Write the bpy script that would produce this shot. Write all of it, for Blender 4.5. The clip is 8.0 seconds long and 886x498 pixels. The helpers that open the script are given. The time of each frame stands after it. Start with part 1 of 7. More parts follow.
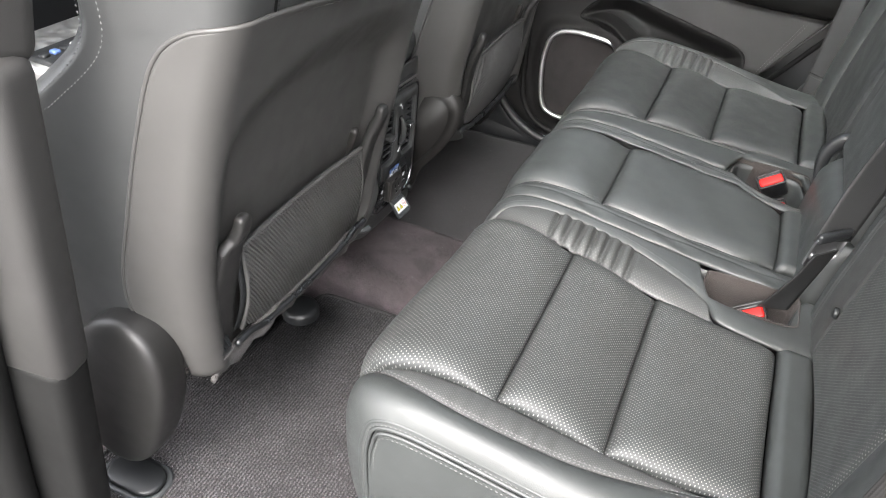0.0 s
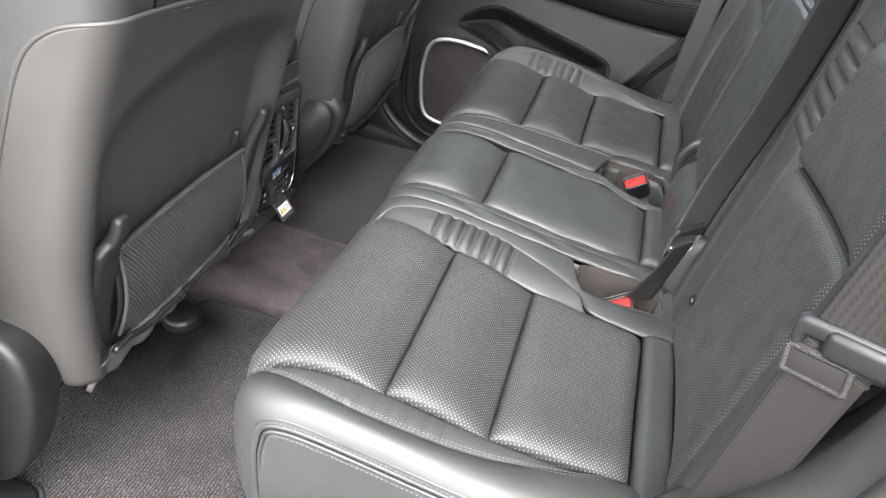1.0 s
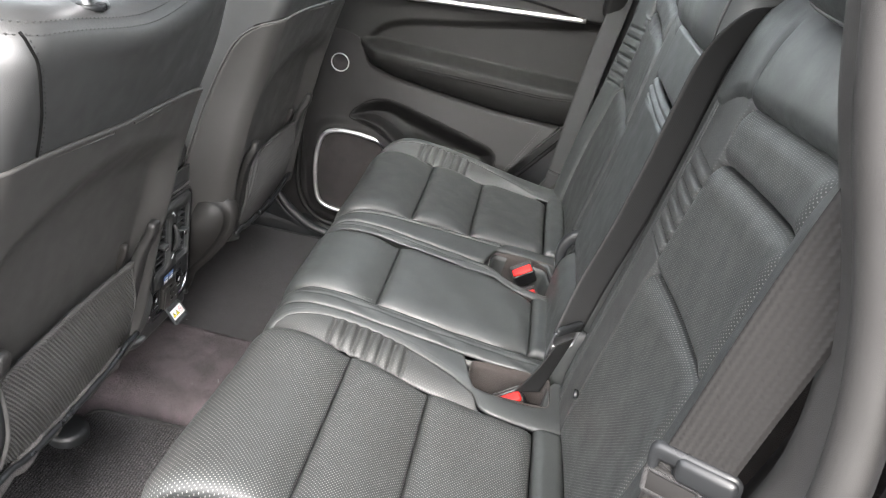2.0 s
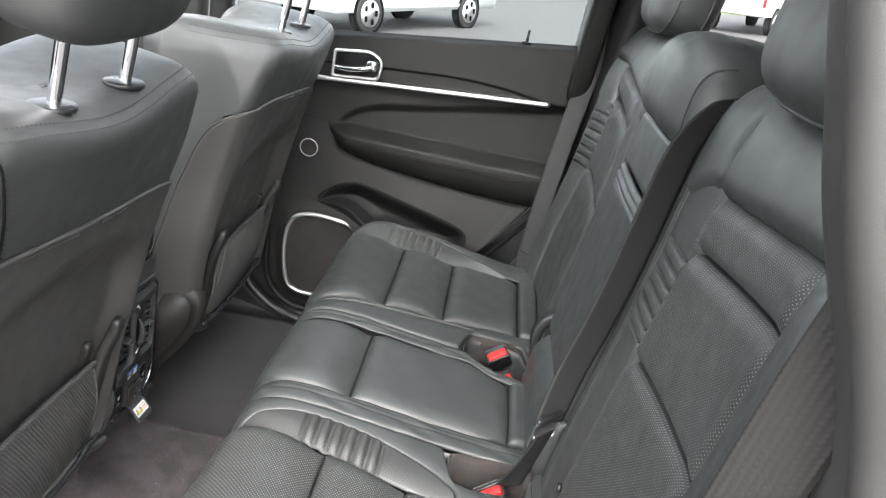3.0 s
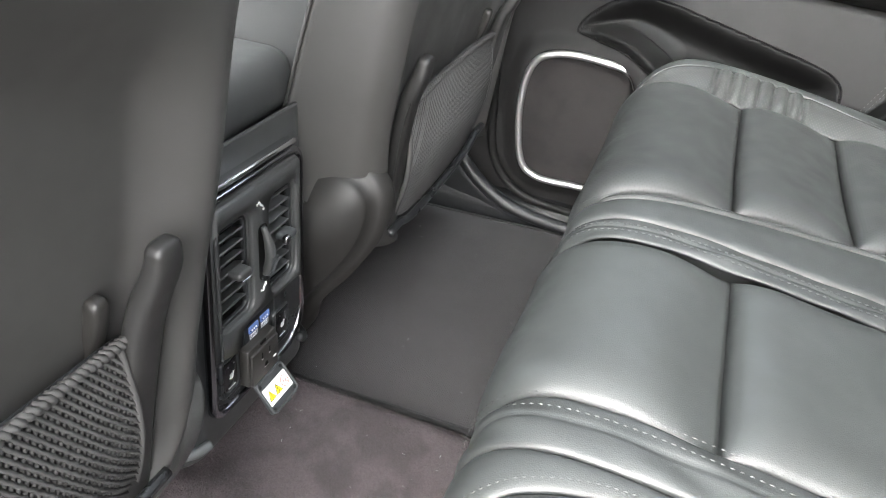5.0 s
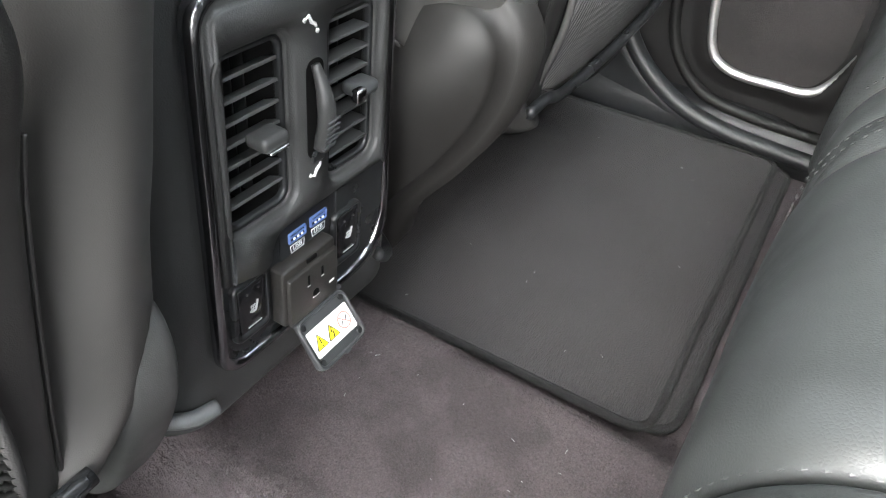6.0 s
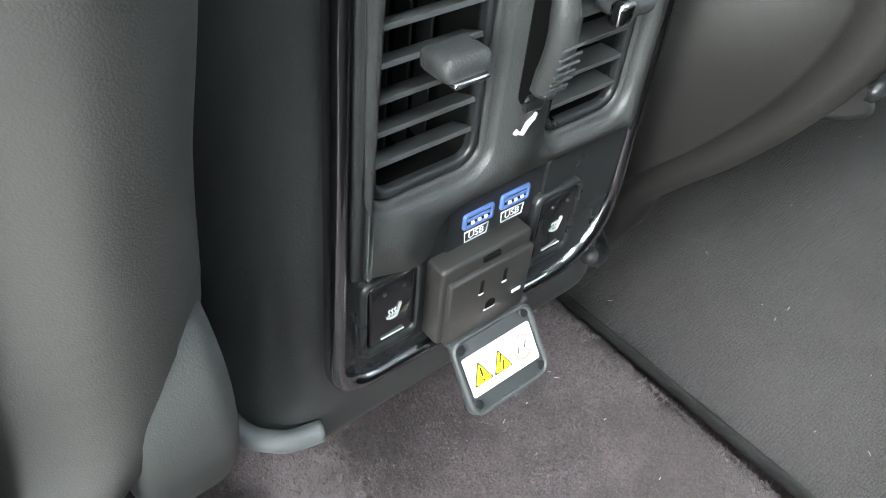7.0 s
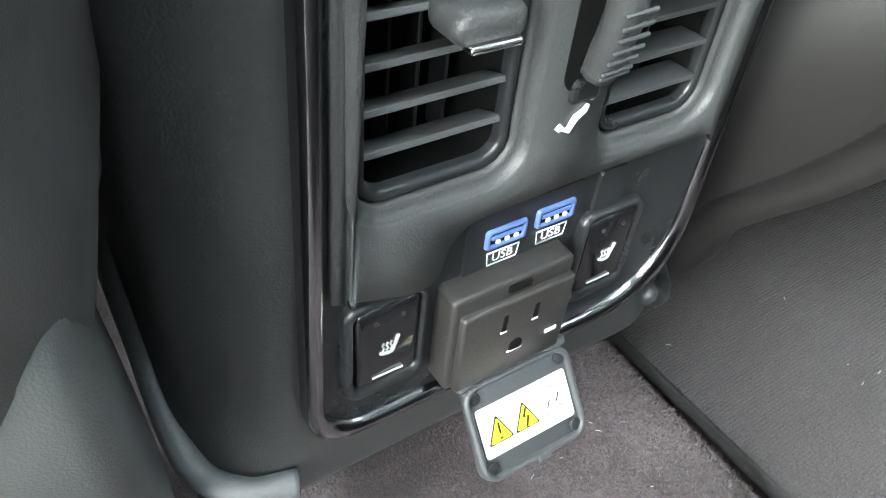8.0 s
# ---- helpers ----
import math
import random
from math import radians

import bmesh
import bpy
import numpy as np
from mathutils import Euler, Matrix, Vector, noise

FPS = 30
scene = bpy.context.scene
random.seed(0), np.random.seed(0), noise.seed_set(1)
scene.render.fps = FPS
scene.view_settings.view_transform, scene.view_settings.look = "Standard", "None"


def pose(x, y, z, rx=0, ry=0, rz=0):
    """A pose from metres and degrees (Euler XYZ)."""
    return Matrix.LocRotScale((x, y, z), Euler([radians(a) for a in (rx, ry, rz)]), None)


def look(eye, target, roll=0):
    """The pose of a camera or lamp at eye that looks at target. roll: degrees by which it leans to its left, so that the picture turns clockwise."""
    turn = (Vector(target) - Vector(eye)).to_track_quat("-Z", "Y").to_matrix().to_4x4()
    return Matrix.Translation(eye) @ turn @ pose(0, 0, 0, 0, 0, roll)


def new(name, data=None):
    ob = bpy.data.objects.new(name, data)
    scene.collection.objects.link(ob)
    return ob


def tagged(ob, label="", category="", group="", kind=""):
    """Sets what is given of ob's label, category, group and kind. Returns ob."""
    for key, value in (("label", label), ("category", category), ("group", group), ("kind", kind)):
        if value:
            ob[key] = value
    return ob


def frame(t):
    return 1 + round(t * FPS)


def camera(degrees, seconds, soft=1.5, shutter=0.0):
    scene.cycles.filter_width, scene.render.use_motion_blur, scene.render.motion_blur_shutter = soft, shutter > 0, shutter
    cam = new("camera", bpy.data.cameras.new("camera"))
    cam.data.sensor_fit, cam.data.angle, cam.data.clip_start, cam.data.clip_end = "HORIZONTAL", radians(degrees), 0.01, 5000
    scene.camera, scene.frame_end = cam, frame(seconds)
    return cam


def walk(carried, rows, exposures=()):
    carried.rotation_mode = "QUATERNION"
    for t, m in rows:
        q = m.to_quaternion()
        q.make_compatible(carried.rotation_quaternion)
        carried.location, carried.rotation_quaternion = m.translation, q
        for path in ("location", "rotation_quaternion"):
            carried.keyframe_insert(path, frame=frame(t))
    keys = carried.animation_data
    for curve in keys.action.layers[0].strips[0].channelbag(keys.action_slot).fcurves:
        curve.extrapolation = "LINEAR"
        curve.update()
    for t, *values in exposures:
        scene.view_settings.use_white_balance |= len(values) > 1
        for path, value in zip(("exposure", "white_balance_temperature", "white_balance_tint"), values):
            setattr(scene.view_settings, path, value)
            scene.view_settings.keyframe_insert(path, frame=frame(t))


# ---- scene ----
cam = camera(62.2, 8.0, 1.15)
PATH = [
    (0, (0.23, -1.075, 0.955), (-0.347, 0.429, -0.23), 5.6),
    (0.5, (0.227, -1.084, 0.963), (-0.229, 0.482, -0.193), 8.3),
    (1, (0.236, -1.1, 0.959), (-0.052, 0.524, -0.173), 10.9),
    (1.5, (0.236, -1.103, 0.984), (0.082, 0.558, -0.119), 12.5),
    (2, (0.239, -1.096, 1.04), (0.161, 0.659, 0.084), 12.4),
    (2.2, (0.236, -1.095, 1.061), (0.179, 0.694, 0.17), 12.2),
    (3.3, (0.202, -1.041, 1.043), (0.167, 0.809, 0.283), 11.7),
    (3.5, (0.177, -0.967, 0.986), (0.146, 0.849, 0.15), 11.9),
    (4, (0.117, -0.747, 0.871), (-0.121, 0.947, -0.165), 9.6),
    (4.5, (0.059, -0.6, 0.819), (-0.2, 1.057, -0.272), 9.8),
    (4.7, (0.044, -0.544, 0.78), (-0.308, 1.087, -0.322), 8.3),
    (5.8, (-0.04, -0.284, 0.566), (-0.733, 1.125, -0.673), 4.8),
    (6, (-0.063, -0.257, 0.538), (-0.783, 1.066, -0.777), 5.1),
    (6.5, (-0.104, -0.204, 0.478), (-1.023, 0.897, -0.917), 3.2),
    (7, (-0.147, -0.158, 0.449), (-1.196, 0.759, -0.985), 3.2),
    (7.5, (-0.17, -0.122, 0.409), (-1.226, 0.748, -1.049), 6.2),
    (7.8, (-0.171, -0.117, 0.393), (-1.306, 0.718, -1.027), 4.1),
    (8, (-0.171, -0.12, 0.408), (-1.343, 0.688, -0.996), 3.0),
]
EXPOSURES = [(0, 3.15, 6540, 11), (2.2, 3.24, 6590, 12), (3.3, 2.7, 6450, 10), (3.5, 2.47, 6420, 10), (3.8, 2.57, 6420, 10), (4.0, 2.95, 6420, 10), (4.5, 3.68, 6450, 10), (5.8, 3.86, 6450, 9), (6.0, 3.92, 6420, 9), (6.5, 4.36, 6300, 7), (7.0, 4.52, 6230, 3), (8, 4.8, 6240, 3)]
LEVEL = pose(0, 0, 0, 0, 6.0, 0)
walk(cam, [(t, LEVEL @ look(eye, target, roll)) for t, eye, target, roll in PATH], EXPOSURES)

# ---- world, sun and light ----
world = bpy.data.worlds.new("world")
scene.world = world
world.use_nodes = True
wn = world.node_tree.nodes
wn.clear()
sky = wn.new("ShaderNodeTexSky")
sky.sky_type, sky.sun_disc = "NISHITA", False
sky.sun_elevation, sky.sun_rotation = radians(45), radians(177)
sky.air_density, sky.dust_density, sky.ozone_density = 1.0, 4.0, 1.0
soft_sky = wn.new("ShaderNodeHueSaturation")
soft_sky.inputs["Saturation"].default_value = 0.25
wbg, wout = wn.new("ShaderNodeBackground"), wn.new("ShaderNodeOutputWorld")
wbg.inputs["Strength"].default_value = 0.15
world.node_tree.links.new(sky.outputs[0], soft_sky.inputs["Color"])
world.node_tree.links.new(soft_sky.outputs[0], wbg.inputs[0])
world.node_tree.links.new(wbg.outputs[0], wout.inputs[0])
sun = new("sun", bpy.data.lights.new("sun", "SUN"))
sun.data.energy, sun.data.angle, sun.data.color = 0.34, radians(100), (1.0, 0.96, 0.9)
sun.matrix_world = look((0.15, -2.9, 2.9), (0, 0, 0))


# ---- materials ----
def material(name):
    m = bpy.data.materials.new(name)
    m.use_nodes = True
    t = m.node_tree
    b = t.nodes["Principled BSDF"]
    return m, t, b


def node(t, kind, **inputs):
    n = t.nodes.new(kind)
    for k, v in inputs.items():
        n.inputs[k.replace("_", " ")].default_value = v
    return n


def math_node(t, op, a, b=None):
    n = t.nodes.new("ShaderNodeMath")
    n.operation = op
    for i, v in enumerate((a, b)):
        if v is None:
            continue
        if isinstance(v, (int, float)):
            n.inputs[i].default_value = v
        else:
            t.links.new(v, n.inputs[i])
    return n.outputs[0]


def mixed(t, fac, a, b):
    n = t.nodes.new("ShaderNodeMix")
    n.data_type = "RGBA"
    t.links.new(fac, n.inputs[0])
    for i, v in ((6, a), (7, b)):
        if isinstance(v, tuple):
            n.inputs[i].default_value = (*v, 1)
        else:
            t.links.new(v, n.inputs[i])
    return n.outputs[2]


def ramp(t, fac, lo, hi, a, b):
    n = t.nodes.new("ShaderNodeMapRange")
    t.links.new(fac, n.inputs[0])
    for i, v in enumerate((lo, hi, a, b)):
        n.inputs[i + 1].default_value = v
    return n.outputs[0]


def coords(t):
    return t.nodes.new("ShaderNodeTexCoord").outputs["Object"]


def tex_noise(t, scale, detail=3.0, rough=0.55, at=None):
    n = node(t, "ShaderNodeTexNoise", Scale=scale, Detail=detail, Roughness=rough)
    t.links.new(at or coords(t), n.inputs["Vector"])
    return n.outputs["Fac"]


def tex_cells(t, scale, feature="F1", at=None):
    n = node(t, "ShaderNodeTexVoronoi", Scale=scale)
    n.feature = feature
    t.links.new(at or coords(t), n.inputs["Vector"])
    return n.outputs["Distance"]


def bump(t, b, heights):
    """Chains bump nodes: (height socket, strength, distance)."""
    last = None
    for h, strength, distance in heights:
        n = node(t, "ShaderNodeBump", Strength=strength, Distance=distance)
        t.links.new(h, n.inputs["Height"])
        if last is not None:
            t.links.new(last, n.inputs["Normal"])
        last = n.outputs[0]
    t.links.new(last, b.inputs["Normal"])


def leather(name, col, rough=0.42, grain=700, dots=0.0, spec=0.85):
    m, t, b = material(name)
    b.inputs["Specular IOR Level"].default_value = spec
    big, small = tex_noise(t, 9, 4), tex_cells(t, grain, "DISTANCE_TO_EDGE")
    shade = mixed(t, big, tuple(c * 0.8 for c in col), tuple(c * 1.25 for c in col))
    heights = [(tex_noise(t, 38, 4), 0.14, 0.0025), (small, 0.4, 0.0004), (tex_noise(t, 150, 3, 0.6), 0.08, 0.0010)]
    if dots:
        uv = t.nodes.new("ShaderNodeUVMap").outputs[0]
        sep = t.nodes.new("ShaderNodeSeparateXYZ")
        t.links.new(uv, sep.inputs[0])
        p = 0.0046
        row = math_node(t, "DIVIDE", sep.outputs[1], p * 0.55)
        odd = math_node(t, "MULTIPLY", math_node(t, "MODULO", math_node(t, "FLOOR", row), 2.0), 0.5)
        u = math_node(t, "SUBTRACT", math_node(t, "FRACT", math_node(t, "ADD", math_node(t, "DIVIDE", sep.outputs[0], p), odd)), 0.5)
        v = math_node(t, "MULTIPLY", math_node(t, "SUBTRACT", math_node(t, "FRACT", row), 0.5), 0.55)
        r = math_node(t, "SQRT", math_node(t, "ADD", math_node(t, "MULTIPLY", u, u), math_node(t, "MULTIPLY", v, v)))
        hole = ramp(t, r, 0.115, 0.155, 1.0, 0.0)
        shade = mixed(t, hole, shade, (dots, dots, dots * 0.97))
        heights.append((math_node(t, "SUBTRACT", 1.0, hole), 0.04, 0.0004))
        t.links.new(ramp(t, hole, 0.0, 1.0, spec, 0.05), b.inputs["Specular IOR Level"])
    t.links.new(shade, b.inputs["Base Color"])
    t.links.new(ramp(t, tex_noise(t, 26, 5), 0.3, 0.7, rough - 0.06, rough + 0.1), b.inputs["Roughness"])
    bump(t, b, heights)
    return m


def plastic(name, col, rough=0.5, grain=900, strength=0.25, spec=0.5):
    m, t, b = material(name)
    big = tex_noise(t, 6, 4)
    t.links.new(mixed(t, big, tuple(c * 0.82 for c in col), tuple(c * 1.2 for c in col)), b.inputs["Base Color"])
    t.links.new(ramp(t, tex_noise(t, 21, 6), 0.3, 0.7, rough - 0.07, rough + 0.09), b.inputs["Roughness"])
    b.inputs["Specular IOR Level"].default_value = spec
    bump(t, b, [(tex_cells(t, grain), strength, 0.0004)])
    return m


def metal(name, col, rough):
    m, t, b = material(name)
    b.inputs["Base Color"].default_value = (*col, 1)
    b.inputs["Metallic"].default_value = 1.0
    t.links.new(ramp(t, tex_noise(t, 60, 4), 0.3, 0.7, rough * 0.7, rough * 1.4), b.inputs["Roughness"])
    return m


def carpet(name, a, c, scale, ribs=0.0, loops=0.0, ribs_deep=0.22, blotch=0.55):
    m, t, b = material(name)
    fine, big = tex_noise(t, scale, 6, 0.7), tex_noise(t, 17, 3, 0.5)
    shade = mixed(t, ramp(t, fine, 0.32, 0.68, 0.0, 1.0), a, c)
    shade = mixed(t, ramp(t, big, 0.46, 0.60, 0.0, blotch), shade, tuple(v * 0.8 for v in a))
    heights = [(fine, 0.9, 0.003), (big, 0.3, 0.01)]
    if ribs:
        w = node(t, "ShaderNodeTexWave", Scale=ribs, Distortion=1.2, Detail=3.0, Detail_Scale=6.0)
        w.bands_direction = "X"
        t.links.new(coords(t), w.inputs["Vector"])
        shade = mixed(t, ramp(t, w.outputs["Fac"], 0.25, 0.75, ribs_deep, 0.0), shade, tuple(v * 0.5 for v in a))
        heights.append((w.outputs["Fac"], 0.3 + 0.6 * ribs_deep, 0.0016))
    if loops:
        cell = tex_cells(t, loops)
        shade = mixed(t, ramp(t, cell, 0.15, 0.6, 0.0, 0.75), shade, tuple(v * 0.35 for v in a))
        heights.append((math_node(t, "SUBTRACT", 1.0, cell), 0.8, 0.003))
    t.links.new(shade, b.inputs["Base Color"])
    b.inputs["Roughness"].default_value = 0.95
    b.inputs["Specular IOR Level"].default_value = 0.1
    b.inputs["Sheen Weight"].default_value = 0.1
    bump(t, b, heights)
    return m


def webbing(name, col, deep=0.55, fine=1000.0):
    m, t, b = material(name)
    uv = t.nodes.new("ShaderNodeUVMap").outputs[0]
    sep = t.nodes.new("ShaderNodeSeparateXYZ")
    t.links.new(uv, sep.inputs[0])
    along = math_node(t, "SINE", math_node(t, "MULTIPLY", sep.outputs[0], fine))
    wob = math_node(t, "ADD", math_node(t, "MULTIPLY", sep.outputs[1], fine), math_node(t, "MULTIPLY", along, 0.42))
    rows = math_node(t, "SINE", wob)
    f = ramp(t, rows, -1.0, 1.0, 0.0, 1.0)
    t.links.new(mixed(t, f, tuple(c * 0.88 for c in col), tuple(c * 1.08 for c in col)), b.inputs["Base Color"])
    b.inputs["Roughness"].default_value = 0.7
    b.inputs["Specular IOR Level"].default_value = 0.3
    bump(t, b, [(rows, deep, 0.0010), (along, 0.15 * deep, 0.0004)])
    return m


def plain(name, col, rough=0.5, spec=0.5, emit=0.0):
    m, t, b = material(name)
    b.inputs["Base Color"].default_value = (*col, 1)
    t.links.new(ramp(t, tex_noise(t, 30, 4), 0.3, 0.7, rough - 0.04, rough + 0.05), b.inputs["Roughness"])
    b.inputs["Specular IOR Level"].default_value = spec
    if emit:
        b.inputs["Emission Color"].default_value = (*col, 1)
        b.inputs["Emission Strength"].default_value = emit
    return m


LEATHER = leather("black_leather", (0.031, 0.0337, 0.0330), 0.46, 700, 0.0, 0.66)
LEATHER_FRONT = leather("black_leather_front", (0.037, 0.038, 0.038), 0.45, 700, 0.0, 0.72)
PERF = leather("perforated_leather", (0.024, 0.0265, 0.026), 0.51, 700, 0.19, 0.46)
PERFFAR = leather("far_perforated_leather", (0.027, 0.0292, 0.0288), 0.48, 700, 0.055, 0.58)
PERFBAND = leather("finely_perforated_leather", (0.030, 0.0315, 0.031), 0.48, 700, 0.115, 0.56)
SHELL = plastic("seat_shell_plastic", (0.049, 0.0475, 0.0455), 0.50, 1900, 0.15, 0.6)
COVER = plastic("hinge_cover_plastic", (0.0115, 0.0112, 0.0108), 0.42, 1700, 0.15, 0.5)
GREYCOVER = plastic("grey_cover_plastic", (0.060, 0.062, 0.061), 0.45, 1700, 0.15, 0.5)
BROWNCOVER = plastic("brown_black_cover_plastic", (0.0135, 0.0128, 0.0121), 0.5, 1700, 0.15, 0.4)
TRIM = plastic("soft_black_trim", (0.0080, 0.0080, 0.0078), 0.50, 1700, 0.15, 0.24)
GREYTRIM = plastic("grey_vinyl_trim", (0.030, 0.029, 0.028), 0.5, 1200, 0.2, 0.6)
BLACK = plastic("black_plastic", (0.012, 0.013, 0.014), 0.42, 1300, 0.2)
SATIN = plastic("satin_black_plastic", (0.014, 0.015, 0.016), 0.3, 1500, 0.1)
GLOSS = plain("glossy_black", (0.008, 0.008, 0.009), 0.1, 0.6)
# near-black that paints the shade of hollows and openings; also black seams and seals
DEEP = plain("shade_and_joint_black", (0.004, 0.004, 0.004), 0.8, 0.1)
CONSOLE = plastic("console_plastic", (0.038, 0.039, 0.039), 0.42, 1100, 0.25)
SLAT = plastic("vent_slat_plastic", (0.06, 0.062, 0.063), 0.38, 1500, 0.1)
OUTLETGREY = plastic("outlet_grey_plastic", (0.0215, 0.0203, 0.0190), 0.4, 1200, 0.2)
FLAPGREY = plastic("flap_grey_plastic", (0.040, 0.043, 0.045), 0.42, 1200, 0.2)
CHROME = metal("chrome", (0.85, 0.85, 0.87), 0.08)
SATINMETAL = metal("satin_silver", (0.66, 0.66, 0.66), 0.42)
DARKCHROME = metal("dark_chrome", (0.32, 0.32, 0.34), 0.15)
CARPET = carpet("mauve_carpet", (0.040, 0.0335, 0.0355), (0.150, 0.124, 0.131), 760, 0, 0, blotch=0.5)
MAT = carpet("mat_carpet", (0.032, 0.0300, 0.0315), (0.27, 0.254, 0.266), 620, 62, 300, 0.7, 0.35)
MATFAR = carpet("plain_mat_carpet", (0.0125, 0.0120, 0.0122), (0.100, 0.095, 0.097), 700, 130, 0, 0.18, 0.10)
HEADLINER = carpet("headliner_cloth", (0.30, 0.29, 0.28), (0.40, 0.39, 0.37), 700)
MATEDGE = carpet("mat_binding", (0.014, 0.014, 0.014), (0.036, 0.036, 0.036), 900)
FLAPFELT = carpet("light_felt", (0.060, 0.056, 0.055), (0.165, 0.155, 0.150), 700)
BUCKLEFELT = carpet("buckle_pocket_felt", (0.026, 0.022, 0.0205), (0.068, 0.058, 0.054), 800)
MIDTRIM = plastic("grey_door_trim", (0.0148, 0.0143, 0.0143), 0.58, 1500, 0.2, 0.22)
POCKETBLACK = plastic("pocket_black_plastic", (0.0075, 0.0075, 0.0075), 0.46, 1700, 0.1, 0.16)
DOORLEATHER = leather("door_leather", (0.0100, 0.0100, 0.0096), 0.55, 700, 0.0, 0.2)
FELT = carpet("pocket_felt", (0.022, 0.020, 0.020), (0.045, 0.040, 0.040), 700)
POCKETARM = plastic("pocket_arm_plastic", (0.020, 0.0196, 0.0192), 0.44, 1700, 0.15, 0.5)
NET = plastic("net_cord", (0.050, 0.049, 0.048), 0.7, 900, 0.3)
BELT = webbing("belt_webbing", (0.0165, 0.0157, 0.0152), 0.42, 1120.0)
BELT_THIN = webbing("smooth_belt_webbing", (0.0135, 0.0140, 0.0142), 0.10, 2600.0)
BELT_FAR = webbing("grey_belt_webbing", (0.0185, 0.0190, 0.0192), 0.10, 2600.0)
BELT_LOW = webbing("fine_belt_webbing", (0.0160, 0.0152, 0.0148), 0.22, 2300.0)
STITCH = plain("grey_thread", (0.125, 0.125, 0.123), 0.7)
DARKSTITCH = plain("dark_thread", (0.036, 0.037, 0.037), 0.7)
BELTTHREAD = plain("belt_thread", (0.034, 0.033, 0.033), 0.7)
LIPGREY = plastic("lip_grey_plastic", (0.088, 0.092, 0.094), 0.45, 1200, 0.15)
RED = plain("red_plastic", (0.56, 0.012, 0.010), 0.45, 0.3)
DARKSTEEL = metal("dark_steel", (0.34, 0.34, 0.345), 0.38)
SIGNGREY = plain("grey_print", (0.42, 0.43, 0.43), 0.5)
WHITE = plain("white_print", (0.75, 0.76, 0.76), 0.5)
USBBLUE = plain("usb_blue", (0.09, 0.15, 0.36), 0.35)
YELLOW = plain("yellow_print", (0.85, 0.72, 0.02), 0.5)
INK = plain("black_print", (0.012, 0.012, 0.012), 0.5)
PINK = plain("red_print", (0.75, 0.25, 0.22), 0.5)


# ---- mesh tools ----
def link_mesh(name, verts, faces, mat, parent=None, label="", uvs=None, smooth=True):
    me = bpy.data.meshes.new(name)
    me.from_pydata([tuple(map(float, v)) for v in verts], [], [tuple(map(int, f)) for f in faces])
    if uvs is not None:
        layer = me.uv_layers.new(name="UVMap")
        idx = np.empty(len(me.loops), dtype=np.int32)
        me.loops.foreach_get("vertex_index", idx)
        layer.data.foreach_set("uv", np.asarray(uvs, dtype=np.float32)[idx].ravel())
    if smooth:
        me.polygons.foreach_set("use_smooth", [True] * len(me.polygons))
    me.materials.append(mat)
    ob = new(name, me)
    if parent is not None:
        ob.parent = parent
    if label:
        ob["label"] = label
    return ob


def part(name, bm, mat, parent, label="", smooth=True):
    """Links a bmesh as one mesh under a thing or a part."""
    me = bpy.data.meshes.new(name)
    bm.normal_update()
    bm.to_mesh(me)
    bm.free()
    if smooth:
        me.polygons.foreach_set("use_smooth", [True] * len(me.polygons))
    me.materials.append(mat)
    ob = new(name, me)
    if parent is not None:
        ob.parent = parent
    if label:
        ob["label"] = label
    return ob


def thing(name, label, category, group="", kind=""):
    return tagged(new(name), label, category, group, kind)


def grid_faces(nu, nv, wrap=False):
    i = np.arange(nu - 1)[:, None] * nv
    j = np.arange(nv if wrap else nv - 1)[None]
    k = (j + 1) % nv
    return np.stack(np.broadcast_arrays(i + j, i + k, i + nv + k, i + nv + j), -1).reshape(-1, 4)


def sheet(name, fn, us, vs, mat, parent, label="", thick=0.0, out=(0, 0, 1), uv=None):
    """A surface fn(U, V) -> X, Y, Z over two ranges of parameters, with a thickness."""
    U, V = np.meshgrid(us, vs, indexing="ij")
    X, Y, Z = fn(U, V)
    X, Y, Z = (np.broadcast_to(a, U.shape) for a in (X, Y, Z))
    faces = grid_faces(*U.shape)
    p = np.stack([X, Y, Z], -1)
    facing = np.cross(np.diff(p, axis=1)[:-1], np.diff(p, axis=0)[:, :-1]).reshape(-1, 3)
    if (facing @ np.asarray(out, float)).sum() < 0:
        faces = faces[:, ::-1]
    A, B = uv(U, V) if uv else (U, V)
    A, B = np.broadcast_to(A, U.shape), np.broadcast_to(B, U.shape)
    ob = link_mesh(name, np.stack([X, Y, Z], -1).reshape(-1, 3), faces, mat, parent, label, np.stack([A, B], -1).reshape(-1, 2))
    if thick:
        s = ob.modifiers.new("thickness", "SOLIDIFY")
        s.thickness, s.offset = thick, -1
    return ob


def smooth_path(pts, n, closed=False):
    """Points on a Catmull-Rom curve through pts."""
    p = np.asarray(pts, float)
    p = np.concatenate([p[-1:], p, p[:2]]) if closed else np.concatenate([2 * p[:1] - p[1:2], p, 2 * p[-1:] - p[-2:-1]])
    m = len(p) - 3
    t = np.linspace(0, m, n, endpoint=not closed)
    i = np.minimum(t.astype(int), m - 1)
    f = (t - i)[:, None]
    a, b, c, d = p[i], p[i + 1], p[i + 2], p[i + 3]
    return 0.5 * (2 * b + (c - a) * f + (2 * a - 5 * b + 4 * c - d) * f**2 + (3 * b - a - 3 * c + d) * f**3)


